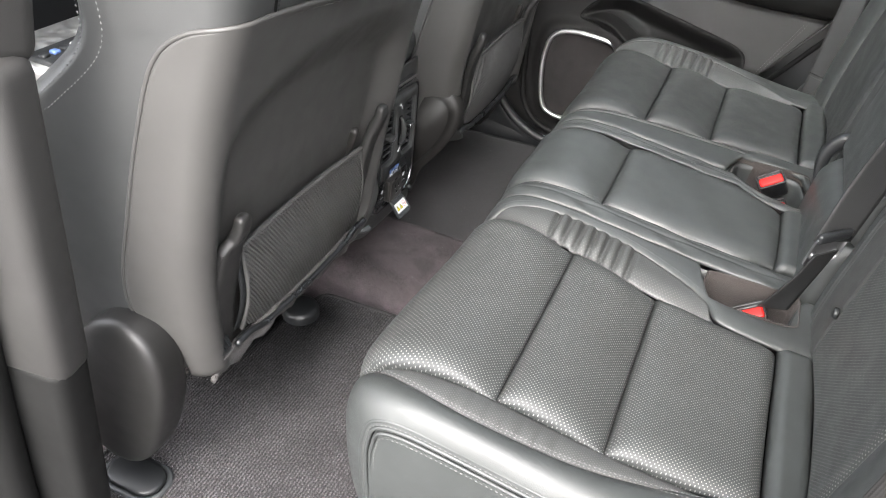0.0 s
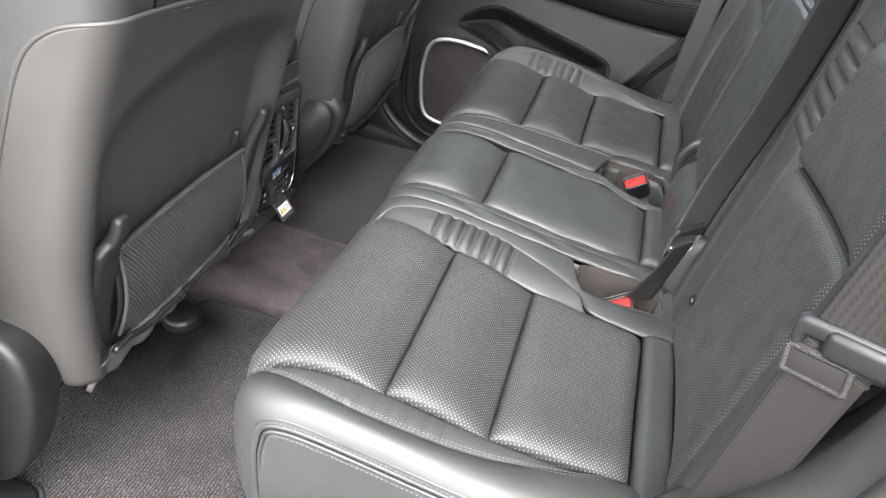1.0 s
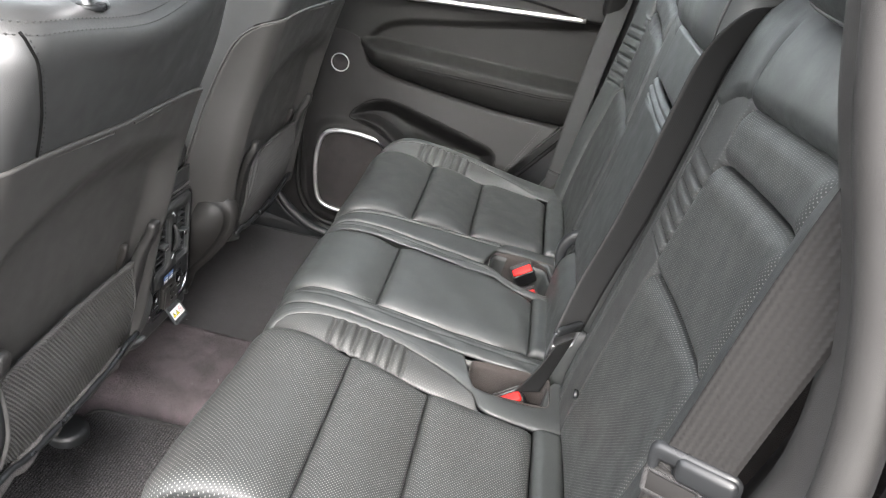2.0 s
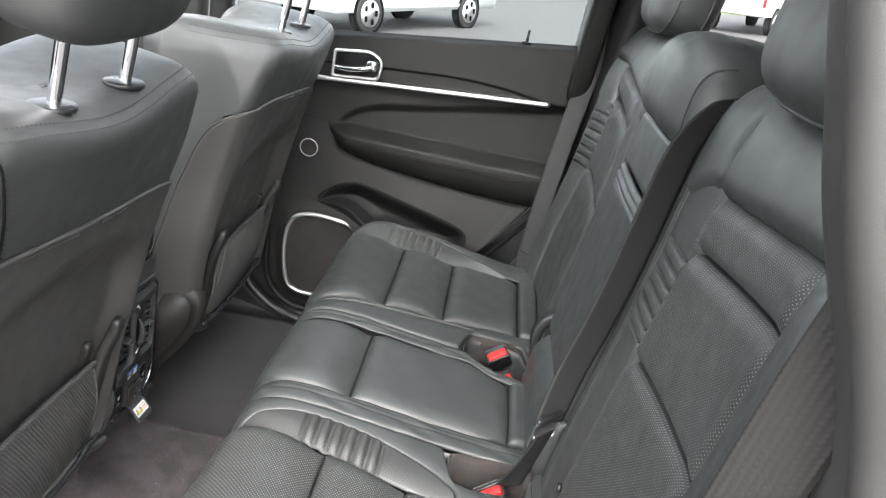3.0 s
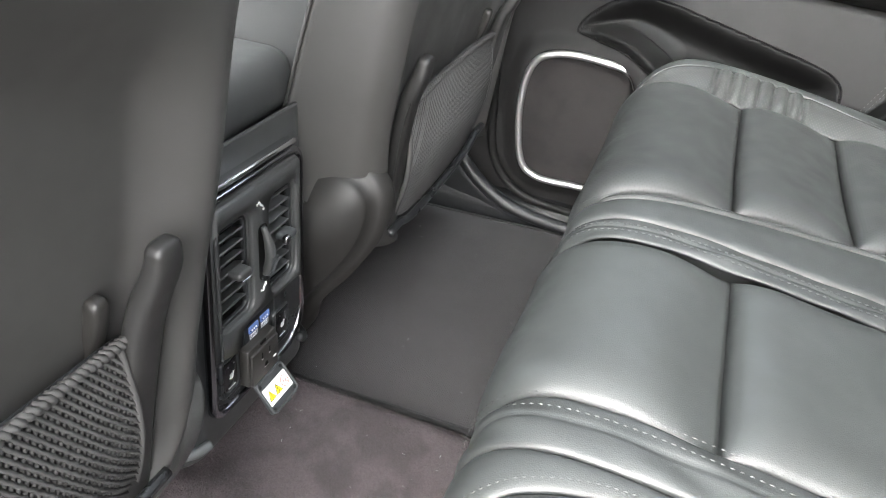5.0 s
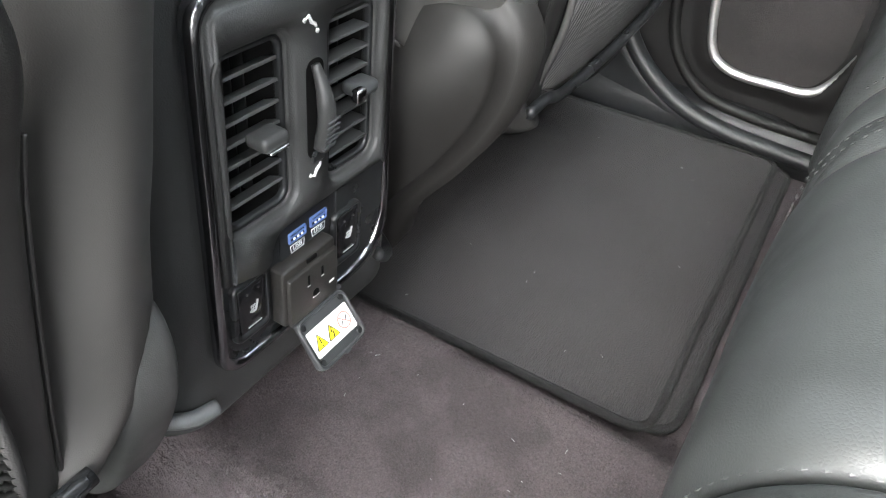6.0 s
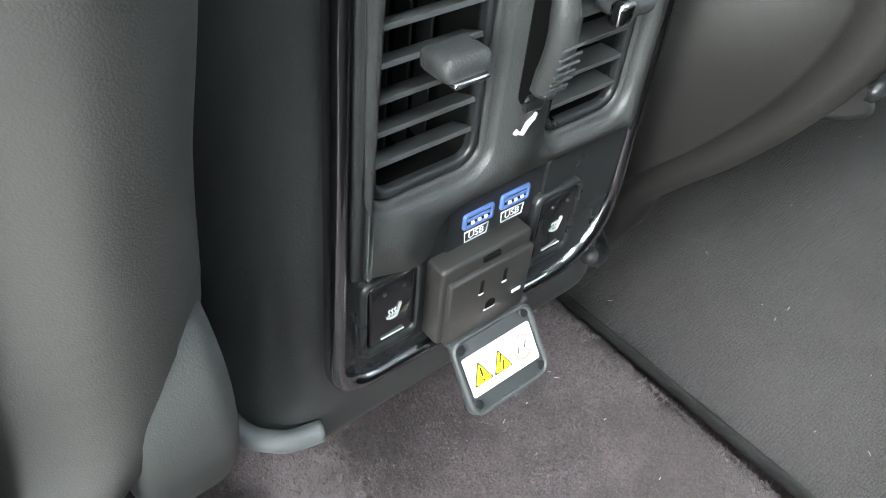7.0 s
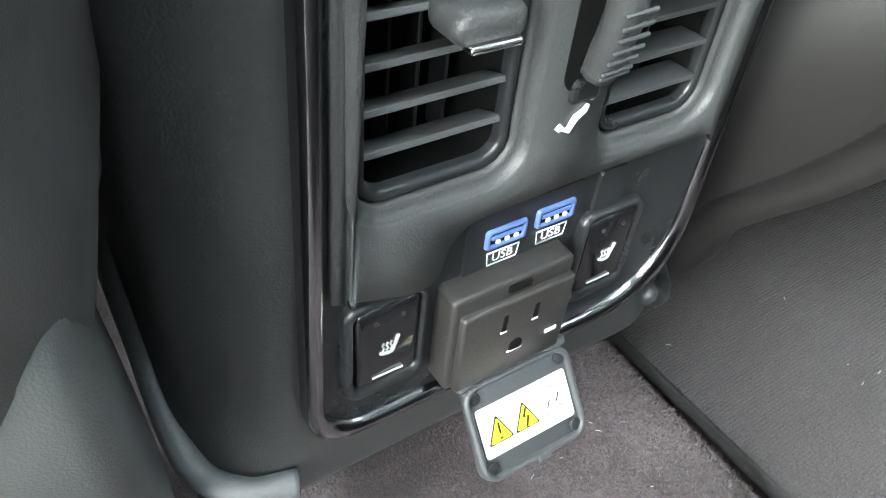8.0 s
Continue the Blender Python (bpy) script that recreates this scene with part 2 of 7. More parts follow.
def tube_data(pts, r, sides=8, closed=False, squash=1.0):
    p = np.asarray(pts, float)
    n = len(p)
    tan = np.roll(p, -1, 0) - np.roll(p, 1, 0)
    if not closed:
        tan[0], tan[-1] = p[1] - p[0], p[-1] - p[-2]
    tan /= np.linalg.norm(tan, axis=1, keepdims=True) + 1e-12
    ref = np.cross(tan[0], (0.31, 0.17, 0.93))
    out = []
    a = np.linspace(0, 2 * np.pi, sides, endpoint=False)
    rr = np.broadcast_to(np.asarray(r, float), (n,))
    for i in range(n):
        ref = ref - tan[i] * (ref @ tan[i])
        ref /= np.linalg.norm(ref) + 1e-12
        other = np.cross(tan[i], ref)
        out.append(p[i] + rr[i] * (np.cos(a)[:, None] * ref + squash * np.sin(a)[:, None] * other))
    verts = np.concatenate(out)
    faces = [tuple(f) for f in grid_faces(n, sides, True)]
    if closed:
        b = (n - 1) * sides
        faces += [(b + j, b + (j + 1) % sides, (j + 1) % sides, j) for j in range(sides)]
    else:
        faces += [tuple(range(sides))[::-1], tuple((n - 1) * sides + j for j in range(sides))]
    return verts, faces


def tube(name, pts, r, mat, parent, label="", sides=8, closed=False, squash=1.0):
    v, f = tube_data(pts, r, sides, closed, squash)
    return link_mesh(name, v, f, mat, parent, label)


def joined(datas):
    verts, faces, k = [], [], 0
    for v, f in datas:
        verts.append(np.asarray(v, float))
        faces += [tuple(i + k for i in face) for face in f]
        k += len(v)
    return np.concatenate(verts), faces


def rounded_box(size, radius=0.003, segments=2, at=(0, 0, 0), m=None):
    bm = bmesh.new()
    bmesh.ops.create_cube(bm, size=1.0)
    bmesh.ops.scale(bm, vec=size, verts=bm.verts)
    bmesh.ops.bevel(bm, geom=bm.edges[:], offset=min(radius, min(size) * 0.45), segments=segments, profile=0.5, affect="EDGES")
    bmesh.ops.transform(bm, matrix=Matrix.Translation(at), verts=bm.verts)
    if m is not None:
        bmesh.ops.transform(bm, matrix=m, verts=bm.verts)
    return bm


def cylinder(r, depth, at, axis="z", segments=32, r2=None, bevel=0.0):
    bm = bmesh.new()
    bmesh.ops.create_cone(bm, cap_ends=True, segments=segments, radius1=r, radius2=r if r2 is None else r2, depth=depth)
    if bevel:
        rim = [e for e in bm.edges if abs(e.verts[0].co.z - e.verts[1].co.z) < 1e-6]
        bmesh.ops.bevel(bm, geom=rim, offset=bevel, segments=2, profile=0.5, affect="EDGES")
    turn = {"z": pose(0, 0, 0), "x": pose(0, 0, 0, 0, 90, 0), "y": pose(0, 0, 0, 90, 0, 0)}[axis]
    bmesh.ops.transform(bm, matrix=Matrix.Translation(at) @ turn, verts=bm.verts)
    return bm


def prism(outline, depth, m, bevel=0.0):
    """A plate: the outline in local x, y, from z = 0 to depth, laid by the pose m."""
    bm = bmesh.new()
    n = len(outline)
    lo = [bm.verts.new((x, y, 0)) for x, y in outline]
    hi = [bm.verts.new((x, y, depth)) for x, y in outline]
    bm.faces.new(lo[::-1])
    top = bm.faces.new(hi)
    for i in range(n):
        bm.faces.new((lo[i], lo[(i + 1) % n], hi[(i + 1) % n], hi[i]))
    if bevel:
        bmesh.ops.bevel(bm, geom=list(top.edges), offset=bevel, segments=2, profile=0.5, affect="EDGES")
    bmesh.ops.transform(bm, matrix=m, verts=bm.verts)
    return bm


def round_rect(x0, y0, x1, y1, r, n=6):
    out = []
    for cx, cy, a0 in ((x1 - r, y1 - r, 0), (x0 + r, y1 - r, 90), (x0 + r, y0 + r, 180), (x1 - r, y0 + r, 270)):
        for k in range(n + 1):
            a = radians(a0 + 90 * k / n)
            out.append((cx + r * math.cos(a), cy + r * math.sin(a)))
    return out


def offset_outline(pts, d):
    """The outline moved inwards by d (outlines run counter-clockwise)."""
    p = np.array(pts, float)
    t = np.roll(p, -1, 0) - np.roll(p, 1, 0)
    t /= np.linalg.norm(t, axis=1, keepdims=True) + 1e-12
    return [tuple(q) for q in p + d * np.stack([-t[:, 1], t[:, 0]], 1)]


def soft_plate(outline, holes, z0, z1, r, m):
    """A plate with rounded outer and inner edges; holes run counter-clockwise too."""
    bm = bmesh.new()
    top = []
    for o, sign in [(outline, 1)] + [(h, -1) for h in holes]:
        rows = []
        for a in np.linspace(0, math.pi / 2, 5):
            rows.append([bm.verts.new((x, y, z1 - r * math.sin(a))) for x, y in offset_outline(o, sign * r * math.cos(a))])
        rows.append([bm.verts.new((x, y, z0)) for x, y in o])
        n = len(o)
        for k in range(len(rows) - 1):
            for i in range(n):
                bm.faces.new((rows[k][i], rows[k][(i + 1) % n], rows[k + 1][(i + 1) % n], rows[k + 1][i]))
        top += [bm.edges.get((rows[0][i], rows[0][(i + 1) % n])) for i in range(n)]
    bmesh.ops.triangle_fill(bm, use_beauty=True, use_dissolve=False, edges=top)
    bmesh.ops.recalc_face_normals(bm, faces=bm.faces)
    bmesh.ops.transform(bm, matrix=m, verts=bm.verts)
    return bm


def ring_plate(outer, inner, depth, m):
    """A frame between two outlines of equally many points."""
    bm = bmesh.new()
    n = len(outer)
    rows = [[bm.verts.new((x, y, z)) for x, y in o] for o, z in ((outer, 0), (outer, depth * 0.6), ([(a * 0.75 + c * 0.25, b * 0.75 + d * 0.25) for (a, b), (c, d) in zip(outer, inner)], depth), ([(a * 0.25 + c * 0.75, b * 0.25 + d * 0.75) for (a, b), (c, d) in zip(outer, inner)], depth), (inner, depth * 0.6), (inner, 0))]
    for a, b in zip(rows, rows[1:]):
        for i in range(n):
            bm.faces.new((a[i], a[(i + 1) % n], b[(i + 1) % n], b[i]))
    bmesh.ops.transform(bm, matrix=m, verts=bm.verts)
    return bm


def stitches(name, path, mat, parent, step=0.0055, size=0.0009, fill=0.62, label=""):
    """A seam of short threads along a path."""
    p = np.asarray(path, float)
    seg = np.linalg.norm(np.diff(p, axis=0), axis=1)
    s = np.r_[0, np.cumsum(seg)]
    datas = []
    for c in np.arange(step / 2, s[-1], step):
        a, b = (np.array([np.interp(c + k * step * fill / 2, s, p[:, i]) for i in range(3)]) for k in (-1, 1))
        d = b - a
        d /= np.linalg.norm(d) + 1e-12
        u = np.cross(d, (0.2, 0.1, 0.97))
        u /= np.linalg.norm(u) + 1e-12
        w = np.cross(d, u)
        mid = (a + b) / 2
        datas.append(([a, b, mid + u * size, mid + w * size, mid - u * size, mid - w * size],
                      [(0, 3, 2), (0, 4, 3), (0, 5, 4), (0, 2, 5), (1, 2, 3), (1, 3, 4), (1, 4, 5), (1, 5, 2)]))
    v, f = joined(datas)
    return tagged(link_mesh(name, v, f, mat, parent, label, smooth=False), kind="stuff")


def eased(pts):
    """A smooth function through (at, value) pairs."""
    a = np.asarray(pts, float)
    fine = smooth_path(a, 40 * len(a))
    order = np.argsort(fine[:, 0])
    return lambda q: np.interp(q, fine[order, 0], fine[order, 1])


def step(q, a, b):
    w = np.clip((q - a) / (b - a), 0, 1)
    return w * w * (3 - 2 * w)


def puff(d, w):
    """A round shoulder: 0 at an edge, 1 at w and more from it."""
    return np.sqrt(np.clip(1 - (1 - np.clip(d / w, 0, 1)) ** 2, 0, 1))


class Rail:
    """A profile in x and z, by its length from the first point, with normals to one side."""

    def __init__(self, pts, side):
        p = smooth_path(pts, 400)
        self.s = np.r_[0, np.cumsum(np.linalg.norm(np.diff(p, axis=0), axis=1))]
        self.p = p
        t = np.gradient(p, axis=0)
        t /= np.linalg.norm(t, axis=1, keepdims=True)
        self.n = side * np.stack([t[:, 1], -t[:, 0]], 1)
        self.length = self.s[-1]

    def at(self, s, h):
        x, z, nx, nz = (np.interp(s, self.s, c) for c in (*self.p.T, *self.n.T))
        return x + nx * h, z + nz * h

    def by_x(self, x, last=0.68):
        k = int(len(self.s) * last)
        q = self.p[:k, 0]
        return float(np.interp(-x, -q, self.s[:k])) if q[0] > q[-1] else float(np.interp(x, q, self.s[:k]))

    def by_z(self, z):
        k = int(np.argmax(self.p[:, 1])) + 1
        return float(np.interp(z, self.p[:k, 1], self.s[:k]))


def bar_of(name, pts, half_w, half_d, mat, parent, label=""):
    """A rounded bar along a path in one upright plane, with its width across the car."""
    p = np.asarray(pts, float)
    t = np.gradient(p, axis=0)
    t /= np.linalg.norm(t, axis=1, keepdims=True)
    nrm = np.stack([t[:, 2], 0 * t[:, 0], -t[:, 0]], 1)
    a = np.linspace(0, 2 * np.pi, 20, endpoint=False)
    cy, cn = np.sign(np.cos(a)) * np.abs(np.cos(a)) ** 0.55, np.sign(np.sin(a)) * np.abs(np.sin(a)) ** 0.55
    n = len(p)
    rows = []
    for q, (dz, k) in [(0, (-0.002, 0.75))] + [(i, (0, 1)) for i in range(n)] + [(n - 1, (0.003, 0.86)), (n - 1, (0.0052, 0.55))]:
        rows.append(p[q] + t[q] * dz + k * half_w[q] * cy[:, None] * np.array([0, 1, 0]) + k * half_d[q] * cn[:, None] * nrm[q])
    m = len(rows)
    faces = [tuple(f) for f in grid_faces(m, 20, True)] + [tuple(range(20))[::-1], tuple((m - 1) * 20 + j for j in range(20))]
    return link_mesh(name, np.concatenate(rows), faces, mat, parent, label)


# ---- rear bench ----
SEAT = Rail([(0.432, 0.334), (0.36, 0.340), (0.235, 0.352), (0.105, 0.369), (0.03, 0.375), (-0.016, 0.366), (-0.040, 0.337), (-0.046, 0.290), (-0.036, 0.20), (0.004, 0.10), (0.035, 0.03)], 1)
BACK = Rail([(0.428, 0.29), (0.434, 0.38), (0.450, 0.50), (0.468, 0.62), (0.484, 0.75), (0.498, 0.86), (0.512, 0.925), (0.535, 0.957), (0.575, 0.968), (0.63, 0.960), (0.66, 0.90), (0.665, 0.60), (0.64, 0.30)], -1)
SX = SEAT.by_x
NOSE = SX(-0.038)
END = SEAT.length


def seat_point(side):
    def place(s, t, h):
        """s along the profile from the back, t out from the car's middle, h off the surface."""
        x, z = SEAT.at(s, h)
        corner = np.clip((t - 0.50) / 0.125, 0, 1) ** 2 * step(s, SX(0.06), NOSE + 0.02)
        ahead = 0.015 * (side < 0) * step(t, 0.22, 0.48) * step(s, SX(0.03), NOSE)
        return x + 0.034 * corner - ahead, side * t, z
    return place


A_IN = eased([(0, 0.272), (SX(0.377), 0.272), (SX(0.226), 0.258), (SX(0.099), 0.237), (SX(0.02), 0.222), (NOSE, 0.212), (NOSE + 0.1, 0.21), (END, 0.21)])
A_OUT = eased([(0, 0.535), (SX(0.377), 0.537), (SX(0.226), 0.543), (SX(0.099), 0.543), (SX(0.02), 0.548), (NOSE, 0.556), (NOSE + 0.1, 0.56), (END, 0.56)])
B_IN = eased([(0, 0.272), (SX(0.315), 0.266), (SX(0.285), 0.232), (SX(0.23), 0.200), (SX(0.15), 0.176), (SX(0.06), 0.170), (SX(0.0), 0.182), (NOSE, 0.205), (NOSE + 0.1, 0.208), (END, 0.208)])
B_OUT = eased([(0, 0.537), (SX(0.36), 0.540), (SX(0.30), 0.556), (SX(0.2), 0.576), (SX(0.1), 0.582), (SX(0.02), 0.575), (NOSE, 0.560), (NOSE + 0.1, 0.562), (END, 0.562)])
G_IN = eased([(0, 0.150), (SX(0.412), 0.150), (SX(0.400), 0.185), (SX(0.385), 0.222), (SX(0.30), 0.224), (SX(0.282), 0.205), (SX(0.268), 0.165), (SX(0.255), 0.152), (SX(0.1), 0.150), (NOSE, 0.150), (END, 0.150)])
PLEATS = [SX(0.062 + 0.0195 * k) for k in range(7)]


def pleat_height(s, deep=0.009):
    h = 0 * s
    for c in PLEATS:
        h = h - deep * np.exp(-(((s - c) / 0.0040) ** 2))
    mids = step(s, PLEATS[-1] - 0.012, PLEATS[-1] + 0.004) * (1 - step(s, PLEATS[0] - 0.004, PLEATS[0] + 0.012))
    return h + 0.43 * deep * mids


def rear_cushion(side, label):
    seat = thing("rear_bench_cushion", label, "car seat", "rear seat cushions")
    at = seat_point(side)
    cuts = [SX(0.387), SX(0.227), SX(0.104), NOSE + 0.075]
    rows = (34, 28, 44)
    for k in range(3):
        a, b = cuts[k], cuts[k + 1]

        def panel(S, V, a=a, b=b, k=k):
            lo, hi = A_IN(S), A_OUT(S)
            T = lo + V * (hi - lo)
            ends = (1 - (1 - np.clip((S - a) / 0.085, 0, 1)) ** 2.2 if k else puff(S - a, 0.026)) * (puff(b - S, 0.036) if k < 2 else 1)
            sides = puff(np.minimum(V, 1 - V) * (hi - lo), 0.036)
            mid = np.sin(np.pi * V) * 0.0012 * np.sin(31 * S + 2 * k + 2.5 * V)
            h = -0.010 + 0.021 * ends * sides + mid * ends - 0.005 * np.sin(np.pi * V)
            return at(S, T, h)

        sheet("insert_panel", panel, np.linspace(a, b, rows[k]), np.linspace(0, 1, 60), PERF if side < 0 else PERFFAR, seat, "perforated black leather insert", 0.004, out=(0, 0, 1), uv=lambda S, V: (S, A_IN(S) + V * 0.305))
    # pleated bands on both sides of the insert
    far = side > 0
    b_in = (lambda S: np.maximum(B_IN(S), A_IN(S) - 0.022)) if far else B_IN
    b_out = (lambda S: A_OUT(S) + 1.75 * (B_OUT(S) - A_OUT(S))) if far else B_OUT
    rim_t = 0.652 if far else 0.626
    for name, lo, hi, s0, s1, deep in (("pleated_band", A_IN, b_in, SX(0.318), NOSE, 0.0 if far else 0.009), ("pleated_band", A_OUT, b_out, SX(0.36), NOSE, 0.009 if far else 0.0015)):
        def band(S, V, lo=lo, hi=hi, deep=deep):
            w = np.abs(hi(S) - lo(S))
            T = lo(S) + V * (hi(S) - lo(S))
            outer = (-0.7 if far else 0.5) * (1 if hi is b_out else 0)
            low_band = hi is b_out and not far
            h = -0.008 + (0.006 if low_band else 0.013) * (1 - (1 - np.clip(V * w / 0.030, 0, 1)) ** 2) * puff((1 - V) * w, 0.010) + pleat_height(S, deep) * np.sin(np.pi * np.clip(V, 0.02, 0.98)) ** 0.5 - outer * 0.02 * V**2
            return at(S, T, h)

        sheet(name, band, np.linspace(s0, s1, 190), np.linspace(0, 1, 16), PERFBAND, seat, "perforated leather band with short pleats", 0.003, out=(0, 0, 1), uv=lambda S, V: (S, V * 0.05))
    # inner bolster, from the band to the gap beside the middle seat, around the buckle pocket

    def inner(S, V):
        T = b_in(S) + V * (G_IN(S) - b_in(S))
        w = np.abs(b_in(S) - G_IN(S))
        h = -0.003 + 0.009 * puff(V * w, 0.028) - 0.008 * (1 - puff((1 - V) * w, 0.016)) ** 1.5
        return at(S, T, h)

    sheet("inner_bolster", inner, np.linspace(0.004, END, 170), np.linspace(0, 1, 22), LEATHER, seat, "", 0.003, out=(0, 0, 1))

    def lip(S, V):
        return at(S, G_IN(S), -0.010 - 0.06 * V)

    sheet("inner_side", lip, np.linspace(0.004, END, 170), np.linspace(0, 1, 6), LEATHER, seat, "", 0.003, out=(0, -side, 0))
    # outer bolster that rolls over to the piped seam, and the side below it
    section = smooth_path([(0.0, 0.004), (0.22, 0.011), (0.5, 0.011), (0.75, 0.004), (0.92, -0.008), (1.0, -0.018)], 26)

    def outer(S, V):
        T = b_out(S) + V * (rim_t - b_out(S))
        start = (-0.010 if far else 0.01) * (1 - V) ** 2 * step(B_OUT(S), 0.545, 0.575)
        return at(S, T, np.interp(V, section[:, 0], section[:, 1]) - start)

    sheet("outer_bolster", outer, np.linspace(0.02, END, 120), section[:, 0], LEATHER, seat, "smooth black leather bolster", 0.004, out=(0, 0, 1))

    def side_panel(S, V):
        x, y, z = at(S, rim_t - 0.001 + 0 * S, -0.022 + 0 * S)
        low = np.minimum(z, 0.06)
        bulge = 0.012 * np.sin(np.pi * np.clip(V * 1.3, 0, 1)) * np.clip((z - low) / 0.2, 0, 1)
        return x + 0.02 * V * step(S, NOSE - 0.05, NOSE + 0.05), y + side * (bulge - 0.02 * V), z + (low - z) * V

    sheet("side_panel", side_panel, np.linspace(0.02, END - 0.06, 110), np.linspace(0, 1, 22), LEATHER, seat, "", 0.004, out=(0, side, 0))
    S = np.linspace(0.03, END - 0.03, 200)
    for t, h, r in ((rim_t - 0.0005, -0.0185, 0.0028),):
        x, y, z = at(S, t + 0 * S, h)
        tube("piping", np.stack([x, y + 0 * x, z], 1), r, LEATHER, seat, "", 6)
    for t, h in ((rim_t - 0.0040, -0.0122), (rim_t + 0.0014, -0.0250)):
        x, y, z = at(S, t + 0 * S, h + 0 * S)
        tube("seam_ridge", np.stack([x, y + 0 * x, z], 1), 0.0025, LEATHER, seat, "", 6)
    for t, h in ((rim_t - 0.0080, -0.0058), (rim_t - 0.0008, -0.0152), (rim_t + 0.0034, -0.0305)):
        x, y, z = at(S, t + 0 * S, h + 0 * S)
        stitches("stitching", np.stack([x, y + 0 * x, z], 1), STITCH, seat, 0.0056, 0.0007)
    for fn, a, b, off, h in ((b_out, SX(0.36), NOSE, 0.003, 0.0120 if far else 0.0065), (b_out, SX(0.36), NOSE, 0.0085, 0.0140 if far else 0.0085), (b_in, SX(0.31), NOSE, -0.0045, 0.0080)):
        Q = np.linspace(a, b, 120)
        x, y, z = at(Q, fn(Q) + off, h + 0 * Q)
        stitches("stitching", np.stack([x, y, z], 1), LEATHER if far else DARKSTITCH if fn is b_in else STITCH, seat, 0.0052, 0.0006)
    # plain strip along the backrest

    def strip(S, V):
        T = 0.268 + V * (0.622 - 0.268)
        h = -0.006 + 0.017 * puff(S, 0.016) * puff(SX(0.385) - S, 0.014) * puff(np.minimum(V, 1 - V) * 0.33, 0.012)
        return at(S, T, h)

    sheet("rear_strip", strip, np.linspace(0.0, SX(0.385), 18), np.linspace(0, 1, 60), LEATHER, seat, "plain leather strip along the backrest", 0.003, out=(0, 0, 1))

    def apron(S, V):
        T = 0.152 + V * (0.608 - 0.152)
        return at(S, T, -0.012 + 0 * S)

    sheet("front_apron", apron, np.linspace(NOSE + 0.04, END, 30), np.linspace(0, 1, 40), LEATHER, seat, "", 0.004, out=(0, 0, 1))
    # pocket for the buckles
    reach = 0.092 if side > 0 else 0.149
    pocket = rounded_box((0.127, 0.225 - reach, 0.004), 0.001, 1, (0.342, side * (0.225 + reach) / 2, 0.278))
    part("pocket_floor", pocket, BUCKLEFELT, seat, "dark felt buckle pocket")

    def wall(S, V):
        a = 2 * np.pi * S
        return 0.342 + 0.064 * np.sign(np.cos(a)) * np.abs(np.cos(a)) ** 0.25, side * ((0.2255 + reach) / 2 + (0.2255 - reach) / 2 * np.sign(np.sin(a)) * np.abs(np.sin(a)) ** 0.25), 0.278 + V * (0.066 + 0.0 * a)

    sheet("pocket_wall", wall, np.linspace(0, 1, 49), np.linspace(0, 1, 5), BUCKLEFELT, seat, "", 0.002)
    return seat


